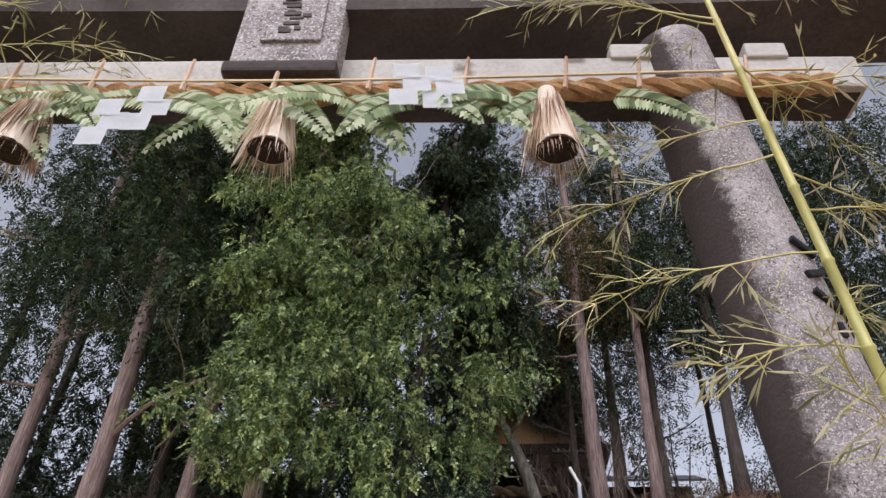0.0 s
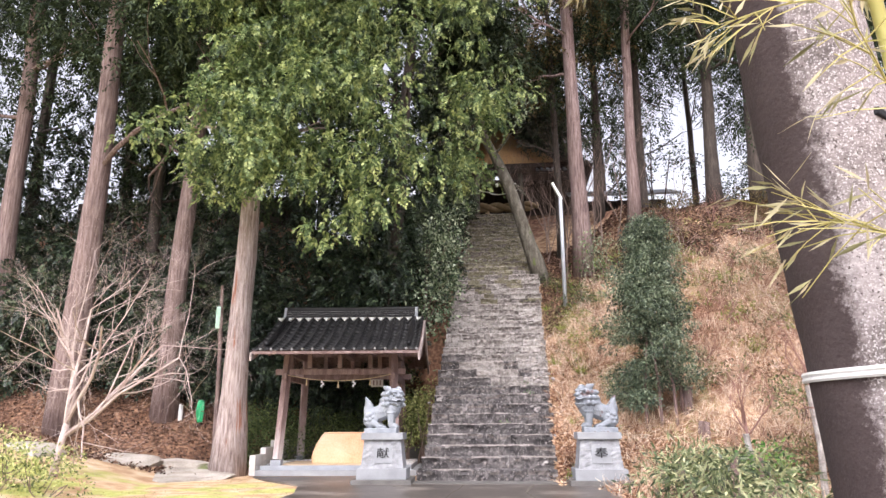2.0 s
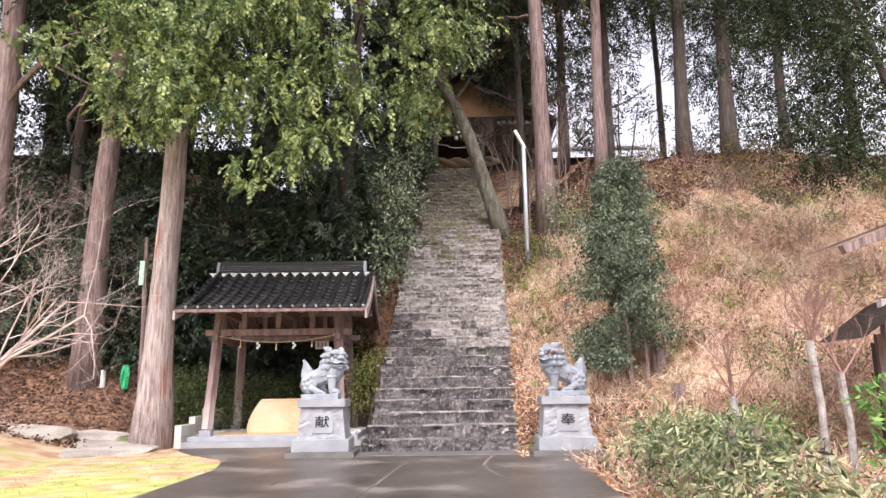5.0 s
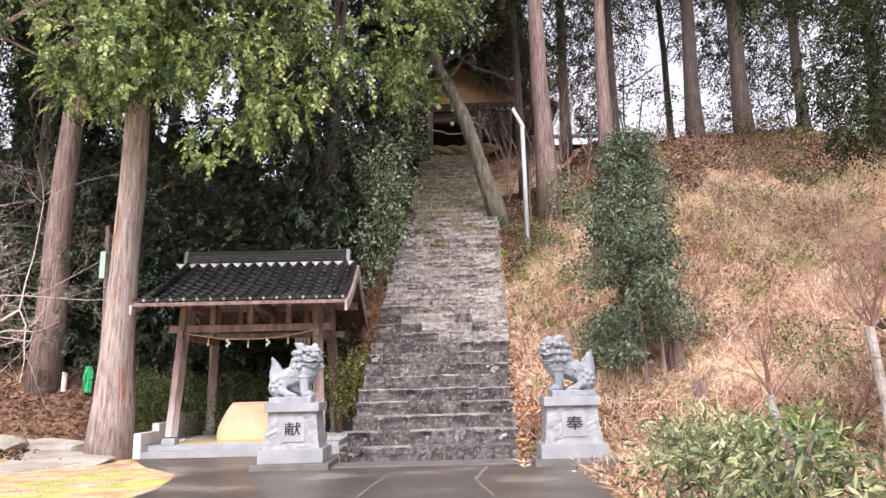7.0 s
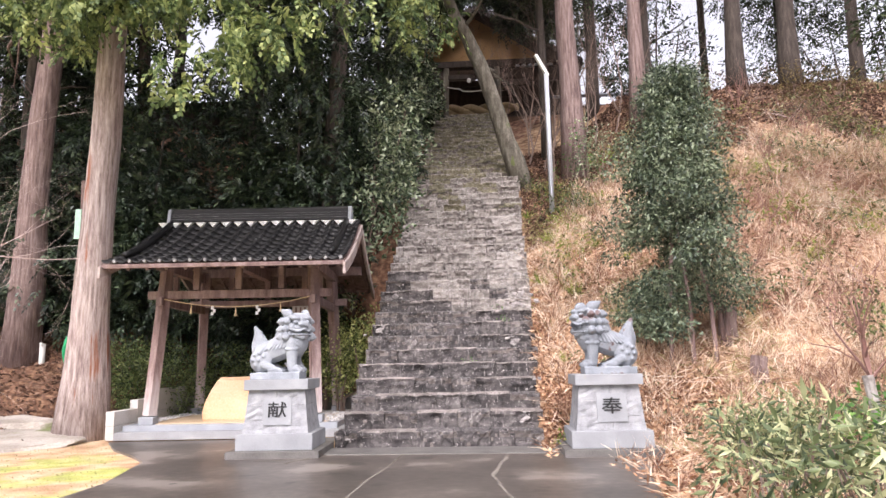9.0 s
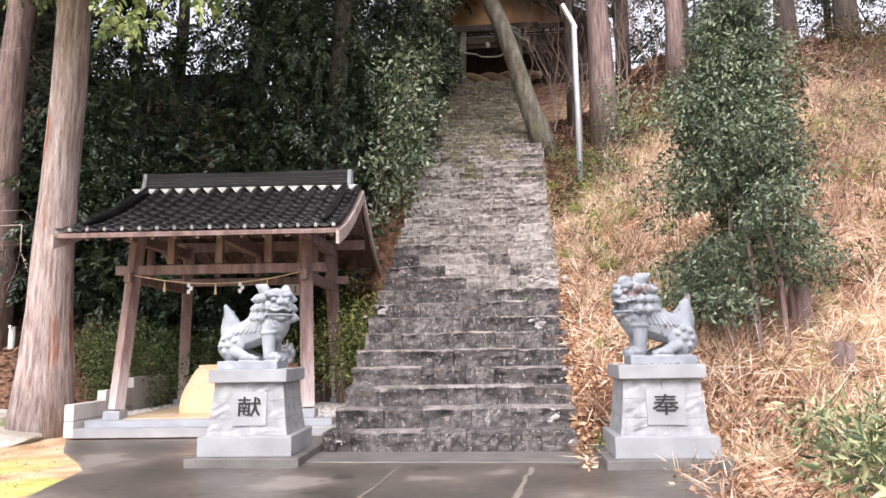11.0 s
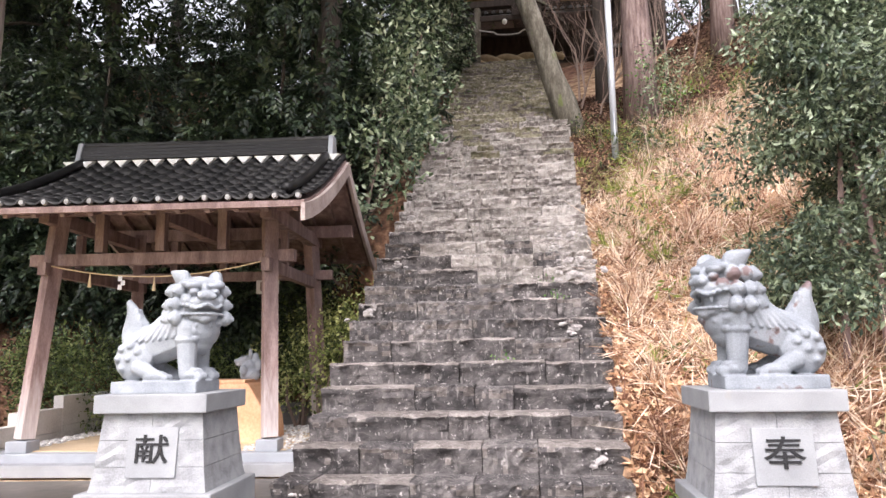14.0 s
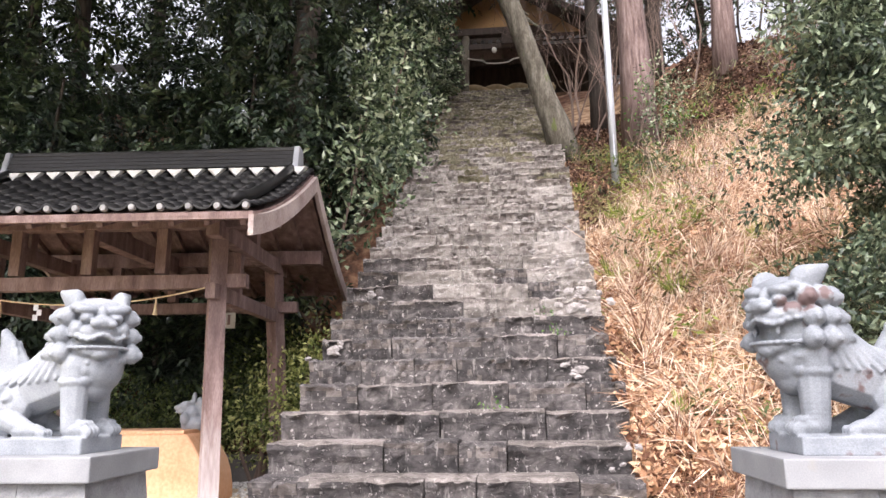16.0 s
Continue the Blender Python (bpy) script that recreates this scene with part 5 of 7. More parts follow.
# bamboo bound to the pillar
def bamboo_culm(base, top, branches):
    thing_ = thing("bamboo", "yellow-green bamboo with narrow leaves bound to the gate pillar", "bamboo", group="bamboo on the gate pillars")
    bm = bmesh.new()
    a, b = Vector(base), Vector(top)
    n = 14
    pts, rad = [], []
    for i in range(n + 1):
        p = a.lerp(b, i / n)
        r = 0.026 * (1 - 0.55 * i / n)
        for dz, k in ((-0.012, 1.0), (-0.004, 1.22), (0.004, 1.22), (0.012, 1.0)):
            pts.append(p + (b - a).normalized() * dz)
            rad.append(r * k)
    tube(bm, pts, rad, 10)
    culm = part("culm", bm, M["bamboo"], thing_, "yellow-green jointed culm", True)
    bm = bmesh.new()
    lp, ld = [], []
    for f, d, ln in branches:
        p, d = a.lerp(b, f), Vector(d).normalized()
        pp = [p.copy()]
        for i in range(8):
            d = (d + Vector(rng.normal(0, 0.07, 3)) - Vector((0, 0, 0.035))).normalized()
            p = p + d * ln / 8
            pp.append(p.copy())
            for _ in range(3 if i > 1 else 1):
                q = p.copy()
                dd = (d + Vector(rng.normal(0, 0.6, 3))).normalized()
                tl = rng.uniform(0.08, 0.26)
                tube(bm, [q, q + dd * tl * 0.5, q + dd * tl + Vector((0, 0, -0.02))], [0.0025, 0.002, 0.0015], 3, caps=False)
                for _ in range(int(rng.integers(2, 5))):
                    lp.append(q + dd * tl * rng.uniform(0.5, 1))
                    ld.append(dd + Vector(rng.normal(0, 0.5, 3)) - Vector((0, 0, 0.5)))
        tube(bm, pp, [0.0048 - 0.0035 * i / 8 for i in range(9)], 5, caps=False)
    part("branching_shoot", bm, M["bamboo"], thing_, "thin yellow-green shoot")
    v, f = leaves_np(np.array(lp), np.array(ld), 0.10, 0.011, 0.2)
    part("leaves", mesh_np("leaves", v, f), M["leaf_bamboo"], thing_, "narrow drying leaves")
    return thing_


bamboo_culm((1.56, 2.06, 0.02), (1.20, 2.0, 4.6), [(0.34, (-1, 0.1, 0.35), 0.3), (0.42, (-0.5, -0.5, 0.25), 0.4), (0.45, (1, 0.2, 0.3), 0.7), (0.50, (-1, 0.2, 0.25), 0.45), (0.55, (0.3, 0.9, 0.2), 0.6), (0.58, (-1, 0.1, 0.15), 0.8), (0.62, (1, 0.5, 0.3), 0.8), (0.66, (0.9, 0.6, 0.1), 0.9), (0.68, (-1, 0.3, -0.05), 0.85), (0.72, (-0.9, 0.5, 0.3), 0.7), (0.76, (1, 0.1, 0.3), 0.8), (0.8, (0.7, 0.8, 0.2), 0.8), (0.86, (-1, -0.1, 0.25), 0.95), (0.9, (1, 0.2, 0.4), 0.7), (0.93, (-1, -0.2, 0.3), 0.9), (0.96, (-0.6, 0.2, 0.6), 0.6), (0.85, (-0.9, -0.25, 0.0), 0.7), (0.99, (0.5, -0.3, 0.3), 0.6)])
bamboo_culm((-2.95, 2.0, 0.02), (-2.45, 1.9, 4.7), [(0.6, (1, 0.1, 0.2), 0.7), (0.7, (0.9, -0.2, 0.2), 0.8), (0.78, (1, -0.1, 0.3), 0.9), (0.85, (1, -0.1, 0.2), 1.0), (0.9, (0.9, -0.3, 0.3), 0.9), (0.93, (1, 0.1, 0.15), 0.9), (0.97, (0.7, -0.3, 0.4), 0.8), (0.5, (0.9, 0.3, 0.3), 0.7)])

# ---- lamp pole ----
pole = thing("lamp_pole", "slim galvanised lamp pole with a slanted lamp head", "lamp post", pose(2.22, 22.6, float(land(2.22, 22.6))))
bm = bmesh.new()
tube(bm, [(0, 0, -0.2), (0, 0, 3.7)], [0.065, 0.058], 12)
part("pole", bm, M["steel"], pole, smooth=True)
bm = bmesh.new()
beam(bm, (0.04, 0, 3.62), (-0.26, -0.05, 4.2), 0.10, 0.09, 0.02)
head = part("lamp_head", bm, M["white"], pole, "white slanted lamp housing")
bm = bmesh.new()
tube(bm, [(0, -0.06, 0.4), (0, -0.062, 0.9)], [0.018, 0.018], 6)
part("conduit", bm, M["steel"], pole)

# ---- shrine on the hilltop ----
TOPZ = RISE * STEPS
bpart_top = bmesh.new()
box(bpart_top, 0.3, 37.0, TOPZ - 0.16, 12, 11.2, 0.3)
tagged(part("terrace", bpart_top, M["soil"]), "earthen terrace at the head of the stair", "terrace", kind="structure")
gate2 = thing("wooden_gate", "dark timber shrine gate at the head of the stair", "gate", pose(0.15, 31.5, TOPZ))
for sx in (-1, 1):
    bm = bmesh.new()
    tube(bm, [(sx * 1.06, 0, -0.1), (sx * 1.0, 0, 2.15)], [0.13, 0.115], 12)
    part("pillar", bm, M["bark_grey"], gate2, "grey weathered pillar", True)
bpart("tie_beam", [(0, 0, 1.72, 2.9, 0.13, 0.18, 0.01)], M["wood_dark"], gate2)
bpart("lintel", [(0, 0, 2.22, 3.5, 0.24, 0.24, 0.015)], M["wood_dark"], gate2)
bpart("tablet", [(0.35, -0.12, 1.98, 0.42, 0.08, 0.5, 0.01)], M["wood_dark"], gate2)
bm = bmesh.new()
tube(bm, [(-0.95 + 1.9 * i / 16, -0.15, 1.28 - 0.22 * (1 - abs(2 * i / 16 - 1) ** 2) * (1 if 4 < i < 12 else 0.6)) for i in range(17)], [0.022] * 17, 6)
part("cord", bm, M["slab"], gate2, "pale hanging cord")

hall = thing("shrine_hall", "timber shrine hall with an ochre gable and tiled roof", "building", pose(0.3, 34.6, TOPZ))
bpart("wall", [(0, 2.0, 1.75, 8.6, 0.12, 3.6), (-4.3, 3.5, 1.75, 0.12, 3.0, 3.6), (4.3, 3.5, 1.75, 0.12, 3.0, 3.6)], M["wood_dark"], hall, "dark timber wall")
for u in (-1.75, 1.75):
    bm = bmesh.new()
    box(bm, u, 0, 1.35, 0.22, 0.22, 2.7, 0.01)
    part("post", bm, M["wood_dark"], hall)
bpart("porch_beam", [(0, 0, 2.7, 4.4, 0.2, 0.26, 0.01)], M["wood_dark"], hall)
bpart("porch_beam", [(0, 0.4, 1.62, 3.6, 0.16, 0.22, 0.01)], M["wood_dark"], hall)
bm = bmesh.new()
vs = [bm.verts.new(p) for p in ((-3.3, 0.25, 3.65), (3.3, 0.25, 3.65), (0, 0.25, 6.1), (-3.3, 0.37, 3.65), (3.3, 0.37, 3.65), (0, 0.37, 6.1))]
for f in ((0, 1, 2), (5, 4, 3), (0, 3, 4, 1), (1, 4, 5, 2), (2, 5, 3, 0)):
    bm.faces.new([vs[i] for i in f])
part("gable", bm, M["ochre"], hall, "ochre plastered gable wall")
bpart("gable_beam", [(0, 0.2, 3.74, 7.2, 0.16, 0.26, 0.01)], M["wood_dark"], hall)
for sx in (-1, 1):
    bm = bmesh.new()
    for t0, t1 in ((0.0, 0.5), (0.5, 1.0)):
        def rp(t):
            return (sx * 4.6 * t, 6.15 - 3.2 * t + 0.5 * t * t)
        (xa, za), (xb, zb) = rp(t0), rp(t1)
        q = [bm.verts.new(p) for p in ((xa, -0.6, za), (xb, -0.6, zb), (xb, 7, zb), (xa, 7, za), (xa, -0.6, za - 0.25), (xb, -0.6, zb - 0.25), (xb, 7, zb - 0.25), (xa, 7, za - 0.25))]
        for f in ((0, 1, 2, 3), (7, 6, 5, 4), (0, 4, 5, 1), (1, 5, 6, 2), (2, 6, 7, 3), (3, 7, 4, 0)):
            bm.faces.new([q[i] for i in f])
    bmesh.ops.recalc_face_normals(bm, faces=bm.faces)
    part("main_roof", bm, M["wood_dark"], hall, "dark weathered roof slope")
# porch roof of tiles: a row of rolls
bm = bmesh.new()
box(bm, 0, 0, 0, 6.6, 1.5, 0.06, 0, Matrix.Translation((0, -0.35, 3.25)) @ Matrix.Rotation(0.42, 4, "X"))
prf = part("porch_roof", bm, M["tile"], hall, "black tiled porch roof")
bm = bmesh.new()
tube(bm, [(0, -0.68, -0.27), (0, 0.68, 0.33)], [0.07, 0.07], 8)
roll_mesh = bpy.data.meshes.new("tile_roll")
bm.to_mesh(roll_mesh)
bm.free()
roll_mesh.materials.append(M["granite_grey"])
for k in range(24):
    ob = new("tile_roll", roll_mesh)
    ob.parent = prf
    ob.matrix_basis = pose(-3.2 + 6.4 * k / 23, -0.35, 3.29)
hall_rope = thing("thick_straw_rope", "very thick twisted pale straw rope hung across the porch", "rope", pose(0.3, 33.5, TOPZ))
for strand in range(2):
    bm = bmesh.new()
    us = np.linspace(-1.75, 1.75, 60)
    tube(bm, [(u, 0.11 * math.cos(u * 4.2 + strand * math.pi), 1.18 - 0.1 * math.cos(u * 0.8) + 0.11 * math.sin(u * 4.2 + strand * math.pi)) for u in us], [0.16 * (1 - 0.35 * (abs(u) / 1.75) ** 3) for u in us], 10)
    part("strand", bm, M["rope_mid"], hall_rope, smooth=True)
for u in (-0.75, 0.75):
    bm = bmesh.new()
    tube(bm, [(u, 0, 1.05), (u, -0.02, 0.85), (u, -0.03, 0.62)], [0.05, 0.10, 0.2], 12)
    part("straw_tail", bm, M["rope_mid"], hall_rope, "hanging straw tassel")
for k, u in enumerate((-0.3, 0.25)):
    ob = thing("white_lantern", "small round white hanging lantern under the porch beam", "lantern", pose(0.5 + u * 1.5, 31.3, TOPZ + 1.5))
    bm = bmesh.new()
    bmesh.ops.create_icosphere(bm, subdivisions=2, radius=0.085, matrix=Matrix.Diagonal((1, 1, 1.15, 1)))
    part("shade", bm, M["white"], ob, smooth=True)
    bm = bmesh.new()
    tube(bm, [(0, 0, 0.08), (0, 0, 0.16)], [0.02, 0.012], 6)
    part("hook", bm, M["wood_dark"], ob)
# long low roof among the trees on the hilltop
side_hall = thing("side_building", "long low building with a pale tiled roof behind trees", "building", pose(-16.5, 33.5, 10.2))
bpart("wall", [(0, 1.5, 1.2, 13, 0.2, 3.4)], M["wood_dark"], side_hall)
bm = bmesh.new()
box(bm, 0, 0, 0, 14, 2.2, 0.1, 0, Matrix.Translation((0, 0.6, 3.5)) @ Matrix.Rotation(0.4, 4, "X"))
part("roof", bm, M["granite_grey"], side_hall, "pale grey tiled roof")
east_hall = thing("side_building", "low building with a pale tiled roof beside the shrine", "building", pose(6.5, 35.0, TOPZ))
bpart("wall", [(0, 1.5, 1.0, 5, 0.2, 2.4)], M["wood_dark"], east_hall)
bm = bmesh.new()
box(bm, 0, 0, 0, 5.6, 2.2, 0.1, 0, Matrix.Translation((0, 0.6, 2.35)) @ Matrix.Rotation(0.4, 4, "X"))
part("roof", bm, M["granite_grey"], east_hall, "pale grey tiled roof")


# ---- trees ----
def tree(label, line, r0, r1, bark, clumps=(), per=300, leaf=None, size=(0.2, 0.08), droop=0.0, limbs=6, limb_len=2.5, limb_from=0.4, name="tree", category="tree", flare=0.35, group="", spray=0.6, limb_r=0.3, hollow=0.5, ribs=None):
    base = Vector(line[0])
    ob = thing(name, label, category, Matrix.Translation(base), group=group)
    bm = bmesh.new()
    n = 16
    ctrl = [Vector(p) - base for p in line]
    pts, rad = [], []
    for i in range(n + 1):
        f = i / n * (len(ctrl) - 1)
        k = min(int(f), len(ctrl) - 2)
        p = ctrl[k].lerp(ctrl[k + 1], f - k)
        p = p + Vector((noise.noise(Vector((i * 0.5, base.x, 0))), noise.noise(Vector((0, i * 0.5, base.y))), 0)) * r0 * 0.3
        pts.append(p)
        rad.append((r0 + (r1 - r0) * i / n) * (1 + flare * max(0, 1 - i / 1.6)))
    pts[0] = pts[0] - Vector((0, 0, 0.4))
    tube(bm, pts, rad, 12, wob=0.16)
    trunk = part("trunk", bm, bark, ob, smooth=True)
    if limbs:
        for _ in range(limbs):
            i = int(rng.integers(int(n * limb_from), n))
            d = Vector((*rng.normal(0, 1, 2), rng.uniform(-0.2, 0.5))).normalized()
            bm = bmesh.new()
            bare_branches(bm, pts[i], d, limb_len * rng.uniform(0.6, 1.2), rad[i] * limb_r, 2, 0.5, 0.05, 2)
            part("limb", bm, bark, trunk)
    if len(clumps):
        p, d = blob_points(clumps, per, hollow)
        d = d * spray + rng.normal(0, 0.45, d.shape) + np.array([0, 0, -droop])
        if ribs:
            v, f = spray_np(p, d, ribs[0], size[0], size[1], ribs[1], ribs[2])
        else:
            v, f = leaves_np(p, d, size[0], size[1])
        v = v - np.array(base)
        part("crown", mesh_np("crown", v, f), leaf, ob)
    return ob


def g(x, y):
    return float(land(x, y))


# great cypress beside the pavilion: hanging sprays of yellow-green foliage
def boughs(n, trunk, z0, z1, l0, l1, r0, r1, sag, top=0.45):
    """Clumps strung along drooping boughs, with air between the boughs."""
    out = []
    for _ in range(n):
        h = rng.uniform(z0, z1)
        k = (h - z0) / (z1 - z0)
        az = rng.uniform(0, 2 * math.pi)
        ln = rng.uniform(l0, l1) * (1 - (1 - top) * k)
        tx, ty = trunk(h)
        for f in np.arange(0.22, 1.02, 0.11):
            x = tx + ln * f * math.cos(az) + rng.normal(0, 0.12)
            y = ty + ln * f * math.sin(az) + rng.normal(0, 0.12)
            z = h + 0.5 * f * (1 - f) * 2 - sag * ln * f * f
            r = rng.uniform(r0, r1) * (0.75 + 0.5 * math.sin(math.pi * min(f, 1)))
            out.append((x, y, z, r, r, r * 0.75))
            if rng.random() < 0.6:
                out.append((x + rng.normal(0, 0.25), y + rng.normal(0, 0.25), z - rng.uniform(0.2, 0.6), r * 0.6, r * 0.6, r * 1.1))
    return out


cl = [c for c in boughs(120, lambda h: (-5.9 + 0.03 * h, 17.1), 7.2, 26, 2.4, 5.2, 0.26, 0.5, 0.30) if c[2] > 5.0 + 0.40 * max(0, abs(c[0] + 3.4) - 1.0) + (6.0 if c[1] > 18.6 else 1.2 if c[1] > 17.8 else 0) and not (c[0] < -7.4 and c[2] < 11.5)]
for x, y, z, r in ((-3.35, 14.4, 5.4, 0.6), (-3.2, 14.6, 6.2, 0.8), (-2.6, 14.6, 6.0, 0.7), (-4.0, 14.3, 6.6, 0.8), (-4.7, 14.8, 7.0, 0.8), (-2.1, 15.2, 6.9, 0.9), (-1.2, 16.2, 7.5, 0.9), (-0.6, 17.2, 7.9, 0.8), (0.3, 17.8, 9.4, 0.9), (-1.3, 15.8, 8.6, 1.0), (-0.5, 17.0, 10.0, 1.0), (-2.6, 14.5, 8.2, 1.0), (-5.4, 14.2, 8.0, 1.0), (-3.6, 14.2, 9.4, 1.1), (-0.9, 18.0, 8.2, 0.8), (0.6, 18.6, 10.6, 0.9), (-2.0, 16.5, 11, 1.2), (-0.2, 17.5, 12.0, 1.2), (0.4, 18, 14, 1.2), (-6.2, 15.6, 8.2, 0.9), (-6.8, 15.4, 9.8, 1.0), (-5.8, 15.4, 10.5, 1.0), (-6.4, 15.2, 12, 1.1), (-7.4, 15.6, 12.5, 1.1), (-6.0, 15.4, 14, 1.2), (-5.4, 15.4, 7.6, 0.8), (-6.9, 15.8, 7.4, 0.7), (-4.4, 15.0, 12, 1.2), (-2.8, 15.4, 13.5, 1.2)):
    for _ in range(6):
        k = r * rng.uniform(0.35, 0.55)
        cl.append((x + rng.normal(0, r * 0.5), y + rng.normal(0, r * 0.4), z + rng.normal(0, r * 0.45), k, k, k * 0.8))
tree("tall cypress with shredded pinkish bark and hanging yellow-green foliage", [(-6.5, 17.3, 0.2), (-6.38, 17.3, 7.1), (-6.0, 17.3, 22)], 0.33, 0.13, M["bark_cedar"], cl, 92, M["leaf_cypress"], (0.12, 0.068), 0.35, 10, 2.6, 0.5, flare=0.5, name="cypress_tree", ribs=(0.27, 10, 0.6), hollow=0.25)

# second cypress on the slope, filling the canopy over the stair
cl = [c for c in boughs(50, lambda h: (-2.6 + 0.05 * h, 22.2), 14, 26, 2.0, 4.0, 0.3, 0.55, 0.22) if c[2] > 12.5]
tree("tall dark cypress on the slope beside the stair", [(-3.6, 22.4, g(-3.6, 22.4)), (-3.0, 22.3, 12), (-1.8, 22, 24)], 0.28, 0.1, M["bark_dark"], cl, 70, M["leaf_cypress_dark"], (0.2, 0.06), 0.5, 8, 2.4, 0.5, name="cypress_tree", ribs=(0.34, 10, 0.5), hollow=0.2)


def cedar(x, y, h, r, bark, leaf, crown_from=0.45, spread=2.6, per=150, lean=0.0, n=34, size=(0.32, 0.13), label="tall dark cedar with a high crown", baselean=0.0, group="cedars on the hill"):
    z = g(x, y)
    c = []
    for _ in range(n):
        f = rng.uniform(crown_from, 1.0)
        rr = spread * (1.1 - f * 0.75) * rng.uniform(0.2, 1.0)
        a = rng.uniform(0, 2 * math.pi)
        s = rng.uniform(0.6, 1.25)
        c.append((x + lean * f + rr * math.cos(a), y + rr * math.sin(a), z + h * f, s * 1.2, s * 1.2, s * 0.75))
    return tree(label, [(x, y, z), (x + lean * 0.5 + baselean, y, z + h * 0.5), (x + lean, y, z + h)], r, r * 0.3, bark, c, per * 0.38, leaf, (size[0] * 0.62, size[1] * 0.5), 0.3, 7, spread * 0.8, 0.3, name="cedar_tree", group=group, ribs=(0.5, 7, 0.5))


for x, y, h, r, lean, cf in ((-9.6, 20.0, 29, 0.31, 0.6, 0.34), (-11.7, 18.6, 30, 0.36, 0.3, 0.34), (-16.0, 21.0, 28, 0.33, -0.3, 0.34)):
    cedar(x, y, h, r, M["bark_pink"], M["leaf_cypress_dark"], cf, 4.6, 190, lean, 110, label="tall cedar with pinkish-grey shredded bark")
cedar(-12.6, 24, 20, 0.25, M["bark_dark"], M["leaf_cypress_dark"], 0.3, 3.0, 150, 0, 40)
for x, y, h, r, lean in ((3.15, 24.8, 25, 0.31, -0.4), (5.12, 25.4, 24, 0.22, 0.6)):
    cedar(x, y, h, r, M["bark_pink"], M["leaf_brown"] if x < 4 else M["leaf_cypress_dark"], 0.30, 2.9, 110, lean, 46, label="cedar with a straight pinkish trunk beside the lamp pole")
for x, y, h, r, lean in ((2.55, 26.6, 17, 0.16, -0.3), (4.3, 28.2, 19, 0.2, 0.3), (5.9, 27.4, 18, 0.2, 0.2), (8.3, 26.0, 18, 0.27, 0.3), (10.0, 26.3, 19, 0.30, 0.4), (11.9, 26.2, 18, 0.2, 0.5), (13.6, 24.8, 17, 0.22, 0.2), (15.5, 23.5, 18, 0.3, 0.0), (9.0, 31, 18, 0.16, 0.0), (12.6, 33, 18, 0.16, 0.4), (7.0, 33, 18, 0.2, -0.2)):
    cedar(x, y, h, r, M["bark_dark"], M["leaf_cypress_dark"], 0.34 if x < 9.5 else 0.24, 2.7, 120, lean, 34 if x < 9.5 else 60)
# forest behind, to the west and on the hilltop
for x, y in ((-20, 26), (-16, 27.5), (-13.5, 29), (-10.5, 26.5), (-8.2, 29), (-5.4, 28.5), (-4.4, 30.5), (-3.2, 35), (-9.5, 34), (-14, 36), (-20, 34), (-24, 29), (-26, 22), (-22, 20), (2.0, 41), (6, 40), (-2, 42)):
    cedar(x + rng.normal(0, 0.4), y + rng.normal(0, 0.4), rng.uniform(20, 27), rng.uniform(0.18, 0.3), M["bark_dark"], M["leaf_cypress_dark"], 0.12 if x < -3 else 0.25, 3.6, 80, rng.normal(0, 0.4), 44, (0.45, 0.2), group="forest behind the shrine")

# leaning tree beside the stair
tree("leaning grey mossy trunk with bare limbs beside the stair", [(1.63, 25.0, g(1.63, 25.0)), (0.62, 25.0, 9.7), (-0.28, 25.0, 11.75), (-0.9, 24.8, 14.5)], 0.27, 0.12, M["bark_grey"], [(-0.8, 24.5, 12.6, 1.0, 1.0, 0.8), (0.3, 24.3, 13.4, 1.1, 1.0, 0.8), (-1.6, 24.2, 13.6, 1.1, 1.0, 0.9), (0.8, 24.0, 12.4, 0.7, 0.7, 0.5), (-0.2, 24.3, 15.0, 1.2, 1.2, 1.0)], 420, M["leaf_camellia"], (0.17, 0.075), 0.2, 5, 1.6, 0.45, name="leaning_tree", limb_r=0.35)
# evergreen whose boughs hang before the shrine gable
c = [(rng.uniform(-3.4, 3.2), 30.6 + rng.normal(0, 0.4), rng.uniform(15.1, 18.5), rng.uniform(0.45, 0.8), rng.uniform(0.45, 0.7), rng.uniform(0.3, 0.5)) for _ in range(100)]
c += [(rng.uniform(1.5, 3.6), 30.4 + rng.normal(0, 0.4), rng.uniform(13.6, 15.6), rng.uniform(0.35, 0.6), rng.uniform(0.35, 0.6), rng.uniform(0.25, 0.4)) for _ in range(22)]
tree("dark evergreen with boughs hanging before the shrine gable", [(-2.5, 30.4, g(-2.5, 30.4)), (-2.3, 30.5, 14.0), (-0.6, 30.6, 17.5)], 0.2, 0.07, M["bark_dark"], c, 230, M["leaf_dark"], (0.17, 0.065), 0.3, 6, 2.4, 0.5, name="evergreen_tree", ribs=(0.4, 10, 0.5))
